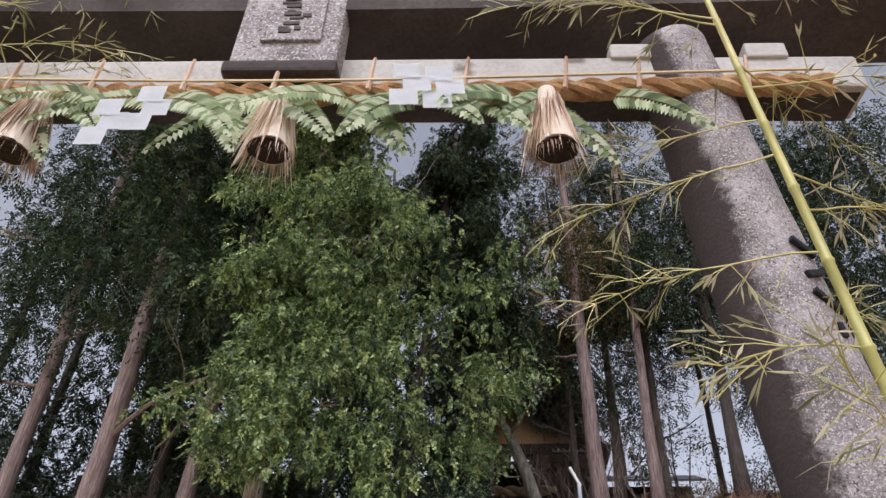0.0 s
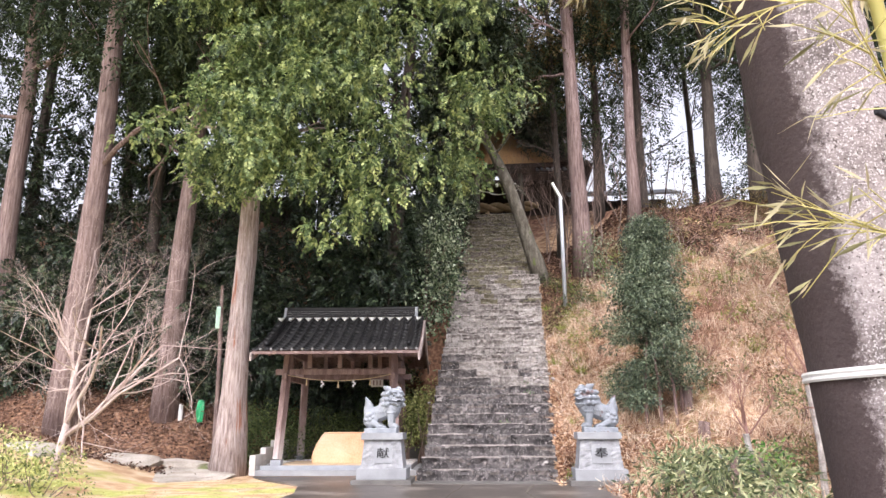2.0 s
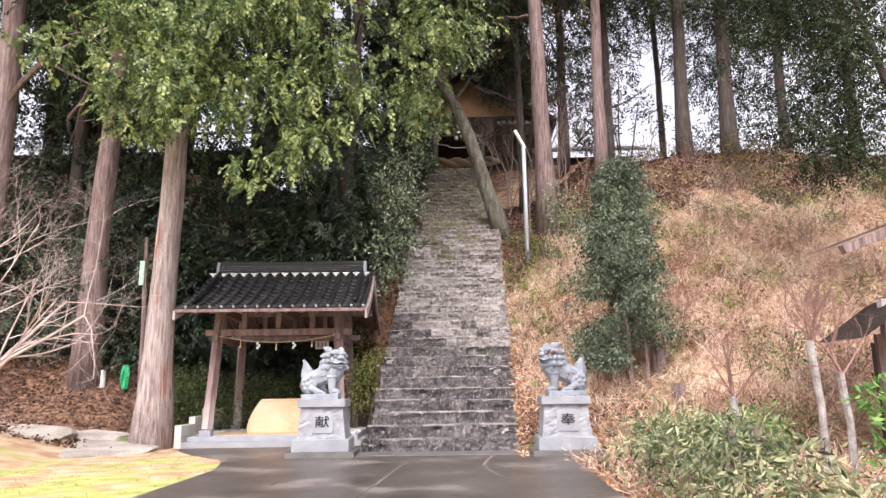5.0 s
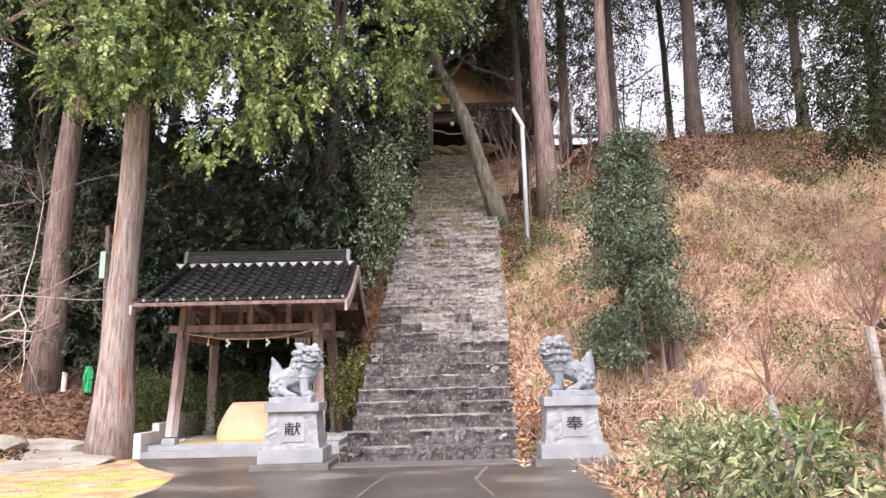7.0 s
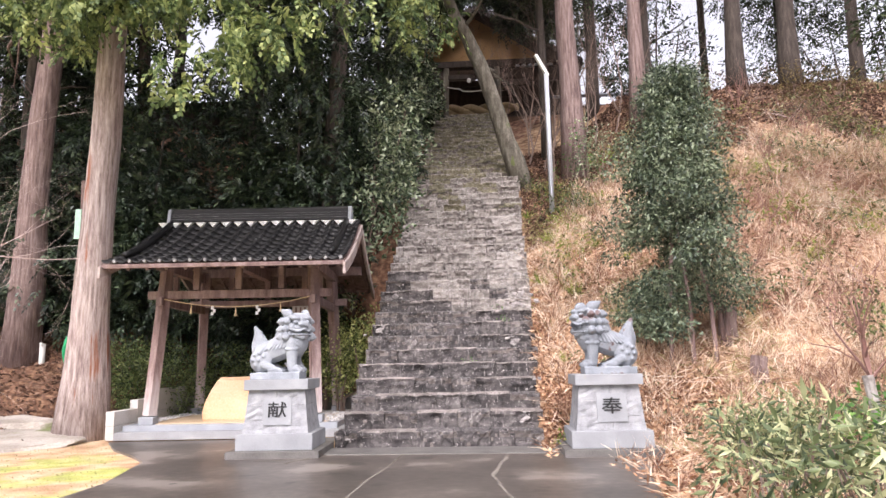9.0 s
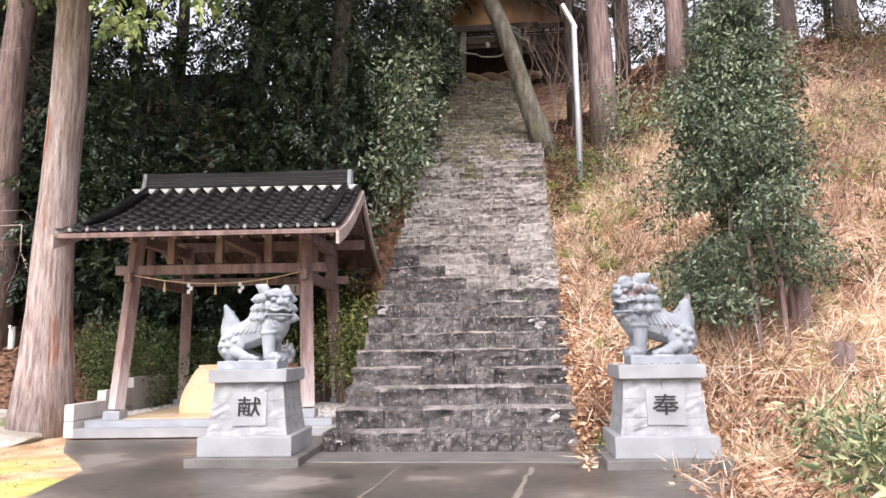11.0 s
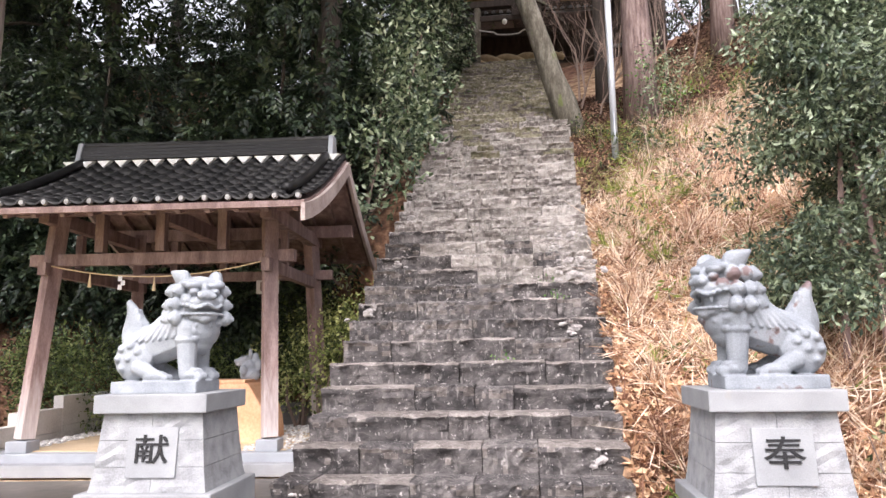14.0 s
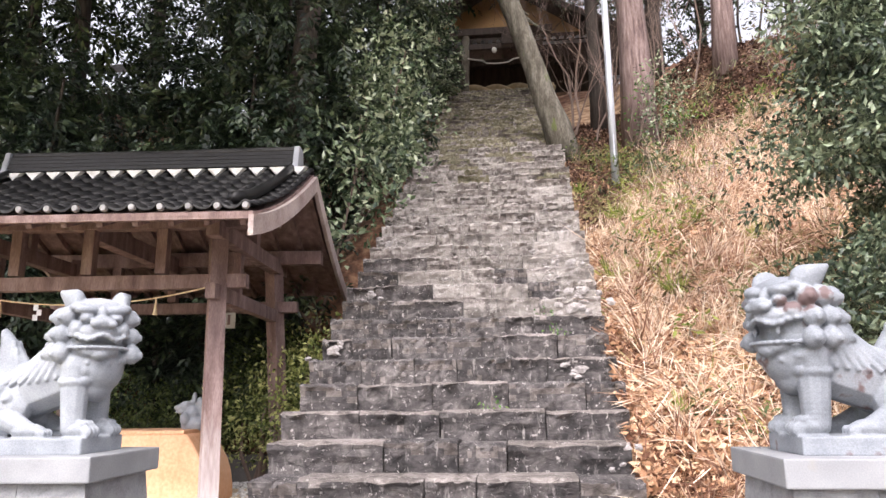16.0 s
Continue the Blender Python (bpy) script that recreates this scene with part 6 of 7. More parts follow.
# bare, twiggy saplings near the lamp pole
for x, y, h, ln in ((1.9, 26.2, 0.06, 2.4), (2.3, 25.5, 0.05, 1.9), (3.9, 26.0, 0.06, 2.8), (2.9, 27.5, 0.06, 3.2), (6.6, 26.4, 0.05, 2.6), (1.6, 28.0, 0.07, 2.8), (2.5, 24.6, 0.05, 2.6), (3.4, 25.6, 0.05, 3.4), (4.5, 25.8, 0.05, 3.0), (2.0, 27.2, 0.06, 3.6), (3.0, 28.6, 0.06, 3.8), (5.6, 26.2, 0.05, 2.6)):
    ob = thing("bare_sapling", "thin bare brown sapling on the slope", "sapling", Matrix.Translation((x, y, g(x, y))), group="bare saplings")
    bm = bmesh.new()
    bare_branches(bm, (0, 0, -0.1), (rng.normal(0, 0.15), rng.normal(0, 0.1), 1), ln, h * 0.6, 4, 0.45, 0.25, 3)
    part("branching_stem", bm, M["twig_brown"], ob)


def bare_tree(label, base, ways, bark, ln, r, depth=4, spread=0.55, up=0.12, kids=3, name="bare_tree"):
    ob = thing(name, label, "tree", Matrix.Translation(base))
    bm = bmesh.new()
    tube(bm, [(0, 0, -0.2), (0.05, 0, 0.4), (0.16, 0, 1.0)], [r * 2.2, r * 1.6, r * 1.5], 9, wob=0.2)
    trunk = part("trunk", bm, bark, ob, smooth=True)
    for w in ways:
        bm = bmesh.new()
        bare_branches(bm, (0.13, 0, rng.uniform(0.55, 0.98)), w, ln, r, depth, spread, up, kids)
        part("limb", bm, bark, trunk)
    return ob


bx, by = -8.55, 13.6
bare_tree("leafless spreading tree with pale pinkish branches", (bx, by, g(bx, by)), [(0.15, 0, 1), (-0.6, 0.1, 1), (0.9, 0.1, 1), (0.5, -0.5, 0.8), (1.2, 0.2, 0.7), (-0.2, 0.5, 1)], M["twig"], 2.6, 0.042, 5, 0.7, 0.05, 3)


# ---- shrubs ----
def shrub(label, base, clumps, per, leaf, size, stems=4, name="shrub", category="shrub", group="", droop=0.1, stem_r=0.03, bark=None, hollow=0.55, ribs=None):
    ob = thing(name, label, category, Matrix.Translation(base), group=group)
    b = np.array(base)
    for _ in range(stems):
        c = clumps[int(rng.integers(0, len(clumps)))]
        bm = bmesh.new()
        e = Vector(c[:3]) - Vector(base)
        tube(bm, [(rng.normal(0, 0.05), rng.normal(0, 0.05), -0.15), e * 0.5 + Vector(rng.normal(0, 0.06, 3)), e], [stem_r, stem_r * 0.8, stem_r * 0.4], 6)
        part("stem", bm, bark or M["twig_brown"], ob)
    p, d = blob_points(clumps, per, hollow)
    keep = p[:, 2] > land(p[:, 0], p[:, 1]) - 0.05
    p, d = p[keep], d[keep]
    d = d * 0.6 + rng.normal(0, 0.5, d.shape) + np.array([0, 0, -droop])
    v, f = spray_np(p, d, ribs[0], size[0], size[1], ribs[1], ribs[2]) if ribs else leaves_np(p, d, size[0], size[1])
    part("foliage", mesh_np("foliage", v - b, f), leaf, ob)
    return ob


# dark evergreens crowding the stair on the west side
for i in range(10):
    y = 21.3 + 1.1 * i
    edge = -1.72 + 0.0235 * (y - 15)
    z0 = g(edge - 0.8, y)
    n = 10
    c = []
    for _ in range(n):
        hgt = rng.uniform(0.1, 2.9 + 0.3 * i)
        rr = rng.uniform(0.28, 0.72)
        c.append((edge - 0.10 - rng.uniform(0, 1.0) ** 1.5 * 1.3 + 0.08 * hgt, y + rng.uniform(-0.6, 0.6), z0 + hgt, rr * 0.9, rr, rr))
    shrub("glossy dark camellia thicket crowding the stone steps", (edge - 0.9, y, z0), c, 460, M["leaf_camellia"], (0.15, 0.07), 3, "camellia_shrub", group="evergreens along the stair")
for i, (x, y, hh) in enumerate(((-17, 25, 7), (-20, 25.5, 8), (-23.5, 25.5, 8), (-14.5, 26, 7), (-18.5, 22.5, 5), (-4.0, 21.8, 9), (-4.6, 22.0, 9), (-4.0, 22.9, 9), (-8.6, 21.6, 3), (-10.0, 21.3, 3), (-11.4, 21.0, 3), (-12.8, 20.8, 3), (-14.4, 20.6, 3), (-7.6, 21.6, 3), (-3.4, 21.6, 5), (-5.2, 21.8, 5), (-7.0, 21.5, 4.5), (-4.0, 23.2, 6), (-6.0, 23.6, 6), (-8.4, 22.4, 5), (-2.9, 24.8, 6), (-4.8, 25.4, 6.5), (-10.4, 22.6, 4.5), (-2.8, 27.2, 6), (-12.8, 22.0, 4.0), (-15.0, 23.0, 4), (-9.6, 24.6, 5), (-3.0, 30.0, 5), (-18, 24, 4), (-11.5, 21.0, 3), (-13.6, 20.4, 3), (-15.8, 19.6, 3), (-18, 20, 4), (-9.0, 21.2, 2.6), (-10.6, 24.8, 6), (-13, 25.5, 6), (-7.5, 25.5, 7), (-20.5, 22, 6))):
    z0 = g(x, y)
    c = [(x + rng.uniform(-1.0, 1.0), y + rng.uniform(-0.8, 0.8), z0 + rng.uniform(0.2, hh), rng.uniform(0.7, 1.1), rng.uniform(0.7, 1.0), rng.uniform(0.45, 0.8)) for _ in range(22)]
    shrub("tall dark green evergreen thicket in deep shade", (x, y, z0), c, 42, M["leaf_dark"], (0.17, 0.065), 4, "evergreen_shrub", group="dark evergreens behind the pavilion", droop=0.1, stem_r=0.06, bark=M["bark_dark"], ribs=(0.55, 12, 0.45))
# clipped shrubs behind the pavilion and beside the steps
for x, y, r, h in ((-6.3, 19.9, 1.0, 1.7), (-5.1, 20.5, 0.95, 1.5), (-4.1, 20.8, 0.8, 1.35), (-3.1, 20.9, 0.75, 1.3), (-2.8, 20.7, 0.6, 1.4), (-7.4, 20.3, 0.6, 1.0)):
    z0 = g(x, y)
    c = [(x, y, z0 + h * 0.5, r, r, h * 0.52), (x + 0.3 * r, y - 0.2 * r, z0 + h * 0.42, r * 0.8, r * 0.8, h * 0.4), (x - 0.3 * r, y, z0 + h * 0.4, r * 0.8, r * 0.8, h * 0.4)]
    shrub("rounded clipped evergreen shrub with small leaves", (x, y, z0), c, 4200, M["leaf_clip"], (0.07, 0.036), 3, "clipped_shrub", group="clipped shrubs", hollow=0.8)
for x, y, r, h in ((-2.02, 19.5, 0.42, 1.7), (-2.42, 19.6, 0.5, 1.5), (-2.9, 19.9, 0.5, 1.3), (-1.95, 19.9, 0.45, 2.2), (-2.3, 20.3, 0.5, 2.0)):
    c = [(x + rng.normal(0, 0.5 * r), y + rng.normal(0, 0.4 * r), 0.45 + h * rng.uniform(0.12, 0.92), r * 0.5, r * 0.5, r * 0.45) for _ in range(20)]
    shrub("loose yellow-green evergreen shrub behind the low wall", (x, y, 0.3), c, 900, M["leaf_privet"], (0.075, 0.036), 4, "evergreen_shrub", group="shrubs between pavilion and stair", hollow=0.5)
# bushy evergreen on the east bank: flattened sprays along outward boughs
c = []
for k in range(88):
    f = k / 87
    a = 2.4 * k + rng.uniform(-0.5, 0.5)
    z = 2.05 + 3.75 * f - (0.5 if math.cos(a) < -0.2 and f < 0.25 else 0)
    ln = (1.2 if f < 0.4 else 1.2 - 0.95 * (f - 0.4) / 0.6) * rng.uniform(0.6, 1.1)
    for q in (0.25, 0.5, 0.72, 0.92):
        s_ = rng.uniform(0.12, 0.3)
        c.append((3.52 + 0.14 * f + ln * q * math.cos(a) + rng.normal(0, 0.06), 16.5 + ln * q * math.sin(a) + rng.normal(0, 0.06), z + 0.25 * q - 0.38 * q * q + rng.normal(0, 0.06), s_ * 1.25, s_ * 1.25, s_ * 0.7))
ev = shrub("bushy dark green evergreen tree with pale bare lower stems", (3.65, 16.3, g(3.65, 16.3)), c, 3000, M["leaf_bushy"], (0.075, 0.03), 0, "evergreen_tree", "tree", hollow=0.3, droop=0.3)
for dx, dy, tx in ((0, 0, 0.1), (0.3, -0.05, 0.25), (-0.28, 0.1, -0.2), (0.5, 0.2, 0.4)):
    bm = bmesh.new()
    tube(bm, [(dx * 1.1, dy, -0.15), (dx, dy, 0.9), (dx - tx, dy + 0.15, 2.6)], [0.038, 0.032, 0.02], 8)
    part("stem", bm, M["wood"], ev)
# evergreen at the edge of the wood, over the shed
c = [(9.0 + rng.normal(0, 0.8), 17.2 + rng.normal(0, 0.6), rng.uniform(5.6, 11.5), 0.6, 0.6, 0.4) for _ in range(75)]
tree("spreading evergreen with glossy leaves on the bank", [(10.8, 17.6, g(10.8, 17.6)), (10.4, 17.4, 7), (9.4, 17.2, 11)], 0.16, 0.05, M["bark_dark"], c, 110, M["leaf_cypress_dark"], (0.14, 0.045), 0.1, 5, 1.6, 0.45, name="evergreen_tree", ribs=(0.45, 9, 0.35))
# small leafy shrubs on the upper bank
for x, y, r, h, leaf in ((3.3, 23.6, 0.45, 1.9, "leaf_camellia"), (2.7, 22.2, 0.4, 0.8, "leaf_clip"), (3.8, 24.3, 0.4, 1.3, "leaf_camellia"), (1.75, 24.2, 0.3, 0.5, "leaf_clip"), (4.8, 22.9, 0.5, 0.7, "leaf_clip"), (13.5, 22.5, 1.5, 3.4, "leaf_camellia"), (11.5, 27.5, 0.8, 1.2, "leaf_dark"), (9.3, 28.0, 0.7, 1.1, "leaf_dark"), (2.2, 19.4, 0.25, 0.35, "grass_green"), (2.2, 17.9, 0.2, 0.3, "grass_green"), (6.6, 16.0, 0.9, 0.9, "leaf_clip"), (5.4, 14.2, 0.7, 0.8, "leaf_clip"), (1.6, 15.0, 0.2, 0.25, "grass_green")):
    z0 = g(x, y)
    c = [(x + rng.normal(0, 0.3 * r), y + rng.normal(0, 0.3 * r), z0 + h * f, r * 0.75, r * 0.75, h * 0.22) for f in (0.25, 0.45, 0.65, 0.85)]
    shrub("loose leafy shrub on the grassy bank", (x, y, z0), c, 900, M[leaf], (0.09, 0.035), 3, "bank_shrub", group="shrubs on the bank", stem_r=0.015)

# low hedge of broad grass-like leaves along the path
for i in range(26):
    y = 5.2 + 8.6 * i / 25 + rng.normal(0, 0.2)
    off = 0.75 * float(smooth01((y - 10.6) / 1.2))
    x = 2.4 + off + (rng.uniform(0, 0.3) if i % 3 == 0 else rng.uniform(0, 1.8))
    z0 = g(x, y)
    h = rng.uniform(0.45, 0.8)
    c = [(x + rng.normal(0, 0.2), y + rng.normal(0, 0.2), z0 + h * f, 0.36, 0.36, 0.2) for f in (0.4, 0.7, 0.95)]
    shrub("low spreading shrub with long pale green leaves", (x, y, z0), c, 900, M["leaf_hedge"], (0.125, 0.029), 9, "hedge_shrub", group="low hedge along the path", droop=0.25, stem_r=0.008)
for x, y, h in ((3.45, 13.3, 0.6), (3.9, 13.9, 0.65), (3.3, 12.6, 0.55), (4.4, 13.3, 0.6), (3.7, 14.5, 0.5), (4.7, 14.2, 0.6)):
    z0 = g(x, y)
    c = [(x + rng.normal(0, 0.15), y + rng.normal(0, 0.15), z0 + h * f, 0.34, 0.34, 0.18) for f in (0.35, 0.65, 0.95)]
    shrub("low spreading shrub with long pale green leaves", (x, y, z0), c, 850, M["leaf_hedge"], (0.125, 0.029), 9, "hedge_shrub", group="low hedge along the path", droop=0.25, stem_r=0.008)
for x, y, h in ((-8.0, 12.2, 0.7), (-8.7, 12.5, 0.8), (-7.55, 11.8, 0.6), (-9.4, 12.6, 0.8), (-8.4, 11.8, 0.7)):
    z0 = g(x, y)
    c = [(x + rng.normal(0, 0.2), y + rng.normal(0, 0.2), z0 + h * f, 0.42, 0.42, 0.22) for f in (0.3, 0.55, 0.8, 0.95)]
    shrub("low rounded yellow-green shrub at the edge of the lawn", (x, y, z0), c, 900, M["leaf_privet"], (0.08, 0.034), 5, "lawn_shrub", group="shrubs at the lawn", stem_r=0.01)
for x, y, h in ((5.0, 9.6, 1.0), (5.6, 10.6, 1.1), (4.6, 8.6, 0.8), (4.3, 12.2, 0.7)):
    z0 = g(x, y)
    c = [(x + rng.normal(0, 0.25), y + rng.normal(0, 0.2), z0 + h * f, 0.4, 0.4, 0.25) for f in (0.35, 0.65, 0.9)]
    shrub("fresh bright green leafy shrub", (x, y, z0), c, 900, M["leaf_bright"], (0.12, 0.05), 5, "green_shrub", group="bright green shrubs", stem_r=0.01)

# lichened stems, garden stakes and reddish twigs at the edge of the bank
for x, y, h in ((4.72, 11.0, 1.7), (5.15, 11.2, 1.3), (4.2, 12.4, 1.0)):
    ob = thing("pruned_tree", "short pruned tree with white lichened bark and bare shoots", "tree", Matrix.Translation((x, y, g(x, y))), group="pruned trees by the shed")
    bm = bmesh.new()
    tube(bm, [(0, 0, -0.1), (0.03, 0, h * 0.5), (-0.02, 0.02, h)], [0.055, 0.045, 0.055], 9, wob=0.2)
    part("trunk", bm, M["bark_lichen"], ob)
    for k in range(5):
        bm = bmesh.new()
        bare_branches(bm, (0, 0, h - 0.03), (rng.normal(0, 0.6), rng.normal(0, 0.5), 1), 0.8, 0.018, 3, 0.5, 0.15, 3)
        part("shoot", bm, M["twig_red"], ob)
for x, y, h in ((3.3, 10.2, 0.75), (3.75, 10.6, 0.7), (2.95, 9.2, 0.7), (4.9, 8.3, 0.7)):
    ob = thing("garden_stake", "short weathered wooden stake in the hedge", "stake", Matrix.Translation((x, y, g(x, y))), group="garden stakes")
    bm = bmesh.new()
    tube(bm, [(0, 0, -0.1), (0.01, 0, h)], [0.034, 0.03], 8)
    part("stake", bm, M["wood"], ob)
for x, y in ((5.2, 14.0), (6.2, 14.6), (4.4, 13.4), (7.3, 15.2), (9.5, 20.5), (11, 21.5), (8.4, 22.5), (7.8, 17.5), (6.9, 16.4), (8.3, 16.0), (9.2, 18.2), (10.4, 19.0), (6.2, 19.4), (7.2, 21.6), (5.6, 23.6), (9.8, 23.4), (7.6, 24.4), (12.2, 23.0), (5.0, 18.0), (6.8, 14.4)):
    ob = thing("twiggy_bush", "leafless reddish twiggy bush on the bank", "bush", Matrix.Translation((x, y, g(x, y))), group="twiggy bushes")
    for k in range(4):
        bm = bmesh.new()
        bare_branches(bm, (0, 0, -0.05), (rng.normal(0, 0.4), rng.normal(0, 0.3), 1), 0.75, 0.014, 3, 0.4, 0.15, 3)
        part("branch", bm, M["twig_red"], ob)

# ---- shed ----
shed = thing("garden_shed", "weathered timber shed with a rusty red sheet roof", "shed", pose(7.15, 12.7, g(7.15, 12.7), 0, 0, 4))
bpart("wall", [(1.35, 0, 1.35, 2.3, 0.08, 2.7, 0.006)], M["wood"], shed, "weathered plank wall")
bpart("wall", [(0.15, 0.3, 0.95, 1.3, 0.08, 1.9, 0.006)], M["wood"], shed, "weathered plank wall under the lean-to")
# Dark timber here paints in the shade inside the shed.
bpart("back_wall", [(1.1, 0.85, 0.9, 2.6, 0.08, 1.8, 0.006)], M["wood_dark"], shed, "plank back wall, dark to stand in for inner shade")
wnd = bpart("window", [(0.85, -0.05, 1.65, 1.0, 0.03, 0.9)], M["glass"], shed, "dusty window pane")
for wx in (0.36, 0.85, 1.34):
    bpart("window_bar", [(wx, -0.075, 1.65, 0.05, 0.03, 0.96)], M["slab"], wnd, "pale window bar")
for dx in (-0.55, 0.2, 1.7):
    bpart("post", [(dx, -0.07, 1.2, 0.13, 0.12, 2.4, 0.006)], M["barge"], shed)
bm = bmesh.new()
beam(bm, (-1.25, -0.35, 3.1), (2.4, -0.35, 4.45), 0.12, 0.14)
part("eave_beam", bm, M["bark_pink"], shed, "pinkish weathered eave beam")
bm = bmesh.new()
q = [bm.verts.new(p) for p in ((-1.3, -0.4, 3.18), (2.5, -0.4, 4.58), (2.5, 1.1, 4.58), (-1.3, 1.1, 3.18))]
bm.faces.new(q)
bmesh.ops.solidify(bm, geom=bm.faces[:], thickness=0.06)
part("roof", bm, M["bark_pink"], shed, "rusty reddish sheet roof")
bm = bmesh.new()
q = [bm.verts.new(p) for p in ((-1.35, -0.75, 1.78), (-0.5, -0.75, 2.35), (0.9, -0.75, 2.9), (0.9, 0.4, 2.9), (-0.5, 0.4, 2.35), (-1.35, 0.4, 1.78))]
bm.faces.new((q[0], q[1], q[4], q[5]))
bm.faces.new((q[1], q[2], q[3], q[4]))
bmesh.ops.solidify(bm, geom=bm.faces[:], thickness=0.07)
part("lean_to_roof", bm, M["bark_dark"], shed, "sagging lean-to roof")

# ---- rock outcrop, posts and hose on the west side ----
def outcrop(x, y, sx, sy, sz, yaw, label):
    bm = bmesh.new()
    bmesh.ops.create_icosphere(bm, subdivisions=5, radius=1.0)
    cuts = [(Vector((*rng.normal(0, 1, 2), rng.uniform(0, 0.9))).normalized(), rng.uniform(0.62, 0.9)) for _ in range(16)] + [(Vector((0.1, -0.12, 1)).normalized(), 0.5)]
    for v in bm.verts:
        c = v.co * (1 + 0.2 * noise.noise(v.co * 1.4 + Vector((x, y, 0))))
        for nrm, lim in cuts:
            over = c.dot(nrm) - lim
            if over > 0:
                c -= nrm * over * 0.96
        c *= 1 + 0.03 * noise.noise(v.co * 6) + 0.012 * noise.noise(v.co * 17)
        v.co = Vector((c.x * sx * 1.25, c.y * sy * 1.25, c.z * sz * 2.0 if c.z > 0 else c.z * 0.4))
    ob = part("rock", bm, M["rock"])
    ob.matrix_basis = pose(x, y, g(x, y) - 0.04, 4, 0, yaw)
    return tagged(ob, label, "rock", group="rocks by the lawn")


outcrop(-7.7, 16.3, 1.25, 1.1, 0.06, 10, "broad flat pale rock at the edge of the lawn")
outcrop(-9.5, 17.0, 1.15, 1.0, 0.07, 0, "broad grey rock with mossy cracks")
outcrop(-10.6, 15.6, 0.8, 0.7, 0.13, 30, "grey rock under the bare tree")
outcrop(-8.4, 17.9, 1.3, 0.7, 0.12, -5, "grey rock half buried in leaf litter")
ob = thing("white_post", "short white marker post among the leaf litter", "post", Matrix.Translation((-9.1, 20.0, g(-9.1, 20.0))))
bm = bmesh.new()
tube(bm, [(0, 0, -0.1), (0, 0, 0.42)], [0.06, 0.06], 10)
tube(bm, [(0, -0.02, 0.40), (0.03, -0.12, 0.42)], [0.03, 0.03], 6)
part("post", bm, M["white"], ob)
ob = thing("garden_hose", "bright green hose coiled over a short stake", "hose", Matrix.Translation((-8.5, 20.0, g(-8.5, 20.0))))
bm = bmesh.new()
tube(bm, [(0, 0, -0.1), (0, 0, 0.75)], [0.025, 0.025], 6)
part("stake", bm, M["wood_dark"], ob)
for k in range(5):
    bm = bmesh.new()
    o = 0.025 * (k - 2)
    tube(bm, [(0.05 * math.cos(a) + o, -0.04 + 0.02 * math.cos(3 * a + k), 0.42 + 0.30 * math.sin(a)) for a in np.linspace(0, 6.2, 18)], [0.018] * 18, 6)
    part("coil", bm, M["green_plastic"], ob)
ob = thing("wooden_stake", "tall thin stake with a pale green tag beside the cypress", "stake", Matrix.Translation((-7.42, 18.5, g(-7.42, 18.5))))
bm = bmesh.new()
tube(bm, [(0.03, 0, -0.1), (0, 0, 2.6), (-0.08, 0, 4.9)], [0.07, 0.06, 0.045], 8)
part("stake", bm, M["bark_pink"], ob)
bpart("tag", [(-0.1, -0.08, 4.0, 0.12, 0.02, 0.6, 0.005)], M["tag_green"], ob, "pale green tag")

# ---- dry grass, litter, moss tufts ----
def strew(name, label, category, n, x0, x1, y0, y1, mat, ln, wd, lie, lift=0.02, keep=None):
    x, y = rng.uniform(x0, x1, n), rng.uniform(y0, y1, n)
    if keep is not None:
        ok = keep(x, y)
        x, y = x[ok], y[ok]
    z = land(x, y)
    ok = z > -0.2
    x, y, z = x[ok], y[ok], z[ok]
    d = rng.normal(0, 1, (len(x), 3))
    d[:, 2] = np.abs(rng.normal(lie, 0.35, len(x)))
    d[:, 1] -= 0.5
    dz = (land(x + 0.05, y + 0.0) - z) / 0.05, (land(x, y + 0.05) - z) / 0.05
    d[:, 2] += np.clip(d[:, 0] * dz[0] + d[:, 1] * dz[1], -2, 2)
    v, f = leaves_np(np.stack([x, y, z + rng.uniform(0, lift, len(x))], 1), d, ln, wd)
    return tagged(part(name, mesh_np(name, v, f), mat), label, category, kind="stuff")


east = lambda x, y: (x > 1.30 + 0.0235 * (y - 15) + 0.04 * np.sin(y * 9)) & (y > 14.4 - 0.2 * np.clip(x - 2, 0, 3)) & ~((x > 1.35) & (x < 2.65) & (y < 15.4))
# Ground beneath trees: straw gives way to litter with their shade in its colour.
shady = lambda x, y: (y > 21.0) & (x < 1.9 + 1.2 * np.clip((y - 21.0) / 2.5, 0, 1) + 2.4 * (y > 23.6) + 0.25 * np.sin(y * 3.1)) | ((x > 5) & (y > 22.9 + 0.5 * np.sin(x * 1.7) + 0.3 * np.sin(x * 4.3)))
patchy = lambda x, y: np.sin(x * 2.1 + 1.3 * np.sin(y * 0.9)) * np.cos(y * 1.7 + 1.1 * np.sin(x * 1.1))
strew("dry_grass", "matted straw-coloured dry grass covering the bank", "grass", 66000, 1.25, 15, 13.5, 26.5, M["straw"], 0.30, 0.013, 0.3, 0.14, lambda x, y: east(x, y) & ~shady(x, y) & (rng.random(len(x)) < 0.45 + 0.9 * (patchy(x, y) < 0.25)))
strew("grass_blades", "scattered green grass among the straw", "grass", 5000, 1.4, 14, 13.5, 24, M["grass_green"], 0.26, 0.014, 0.7, 0.03, lambda x, y: east(x, y) & (np.sin(x * 1.7) * np.cos(y * 1.3) > 0.35))
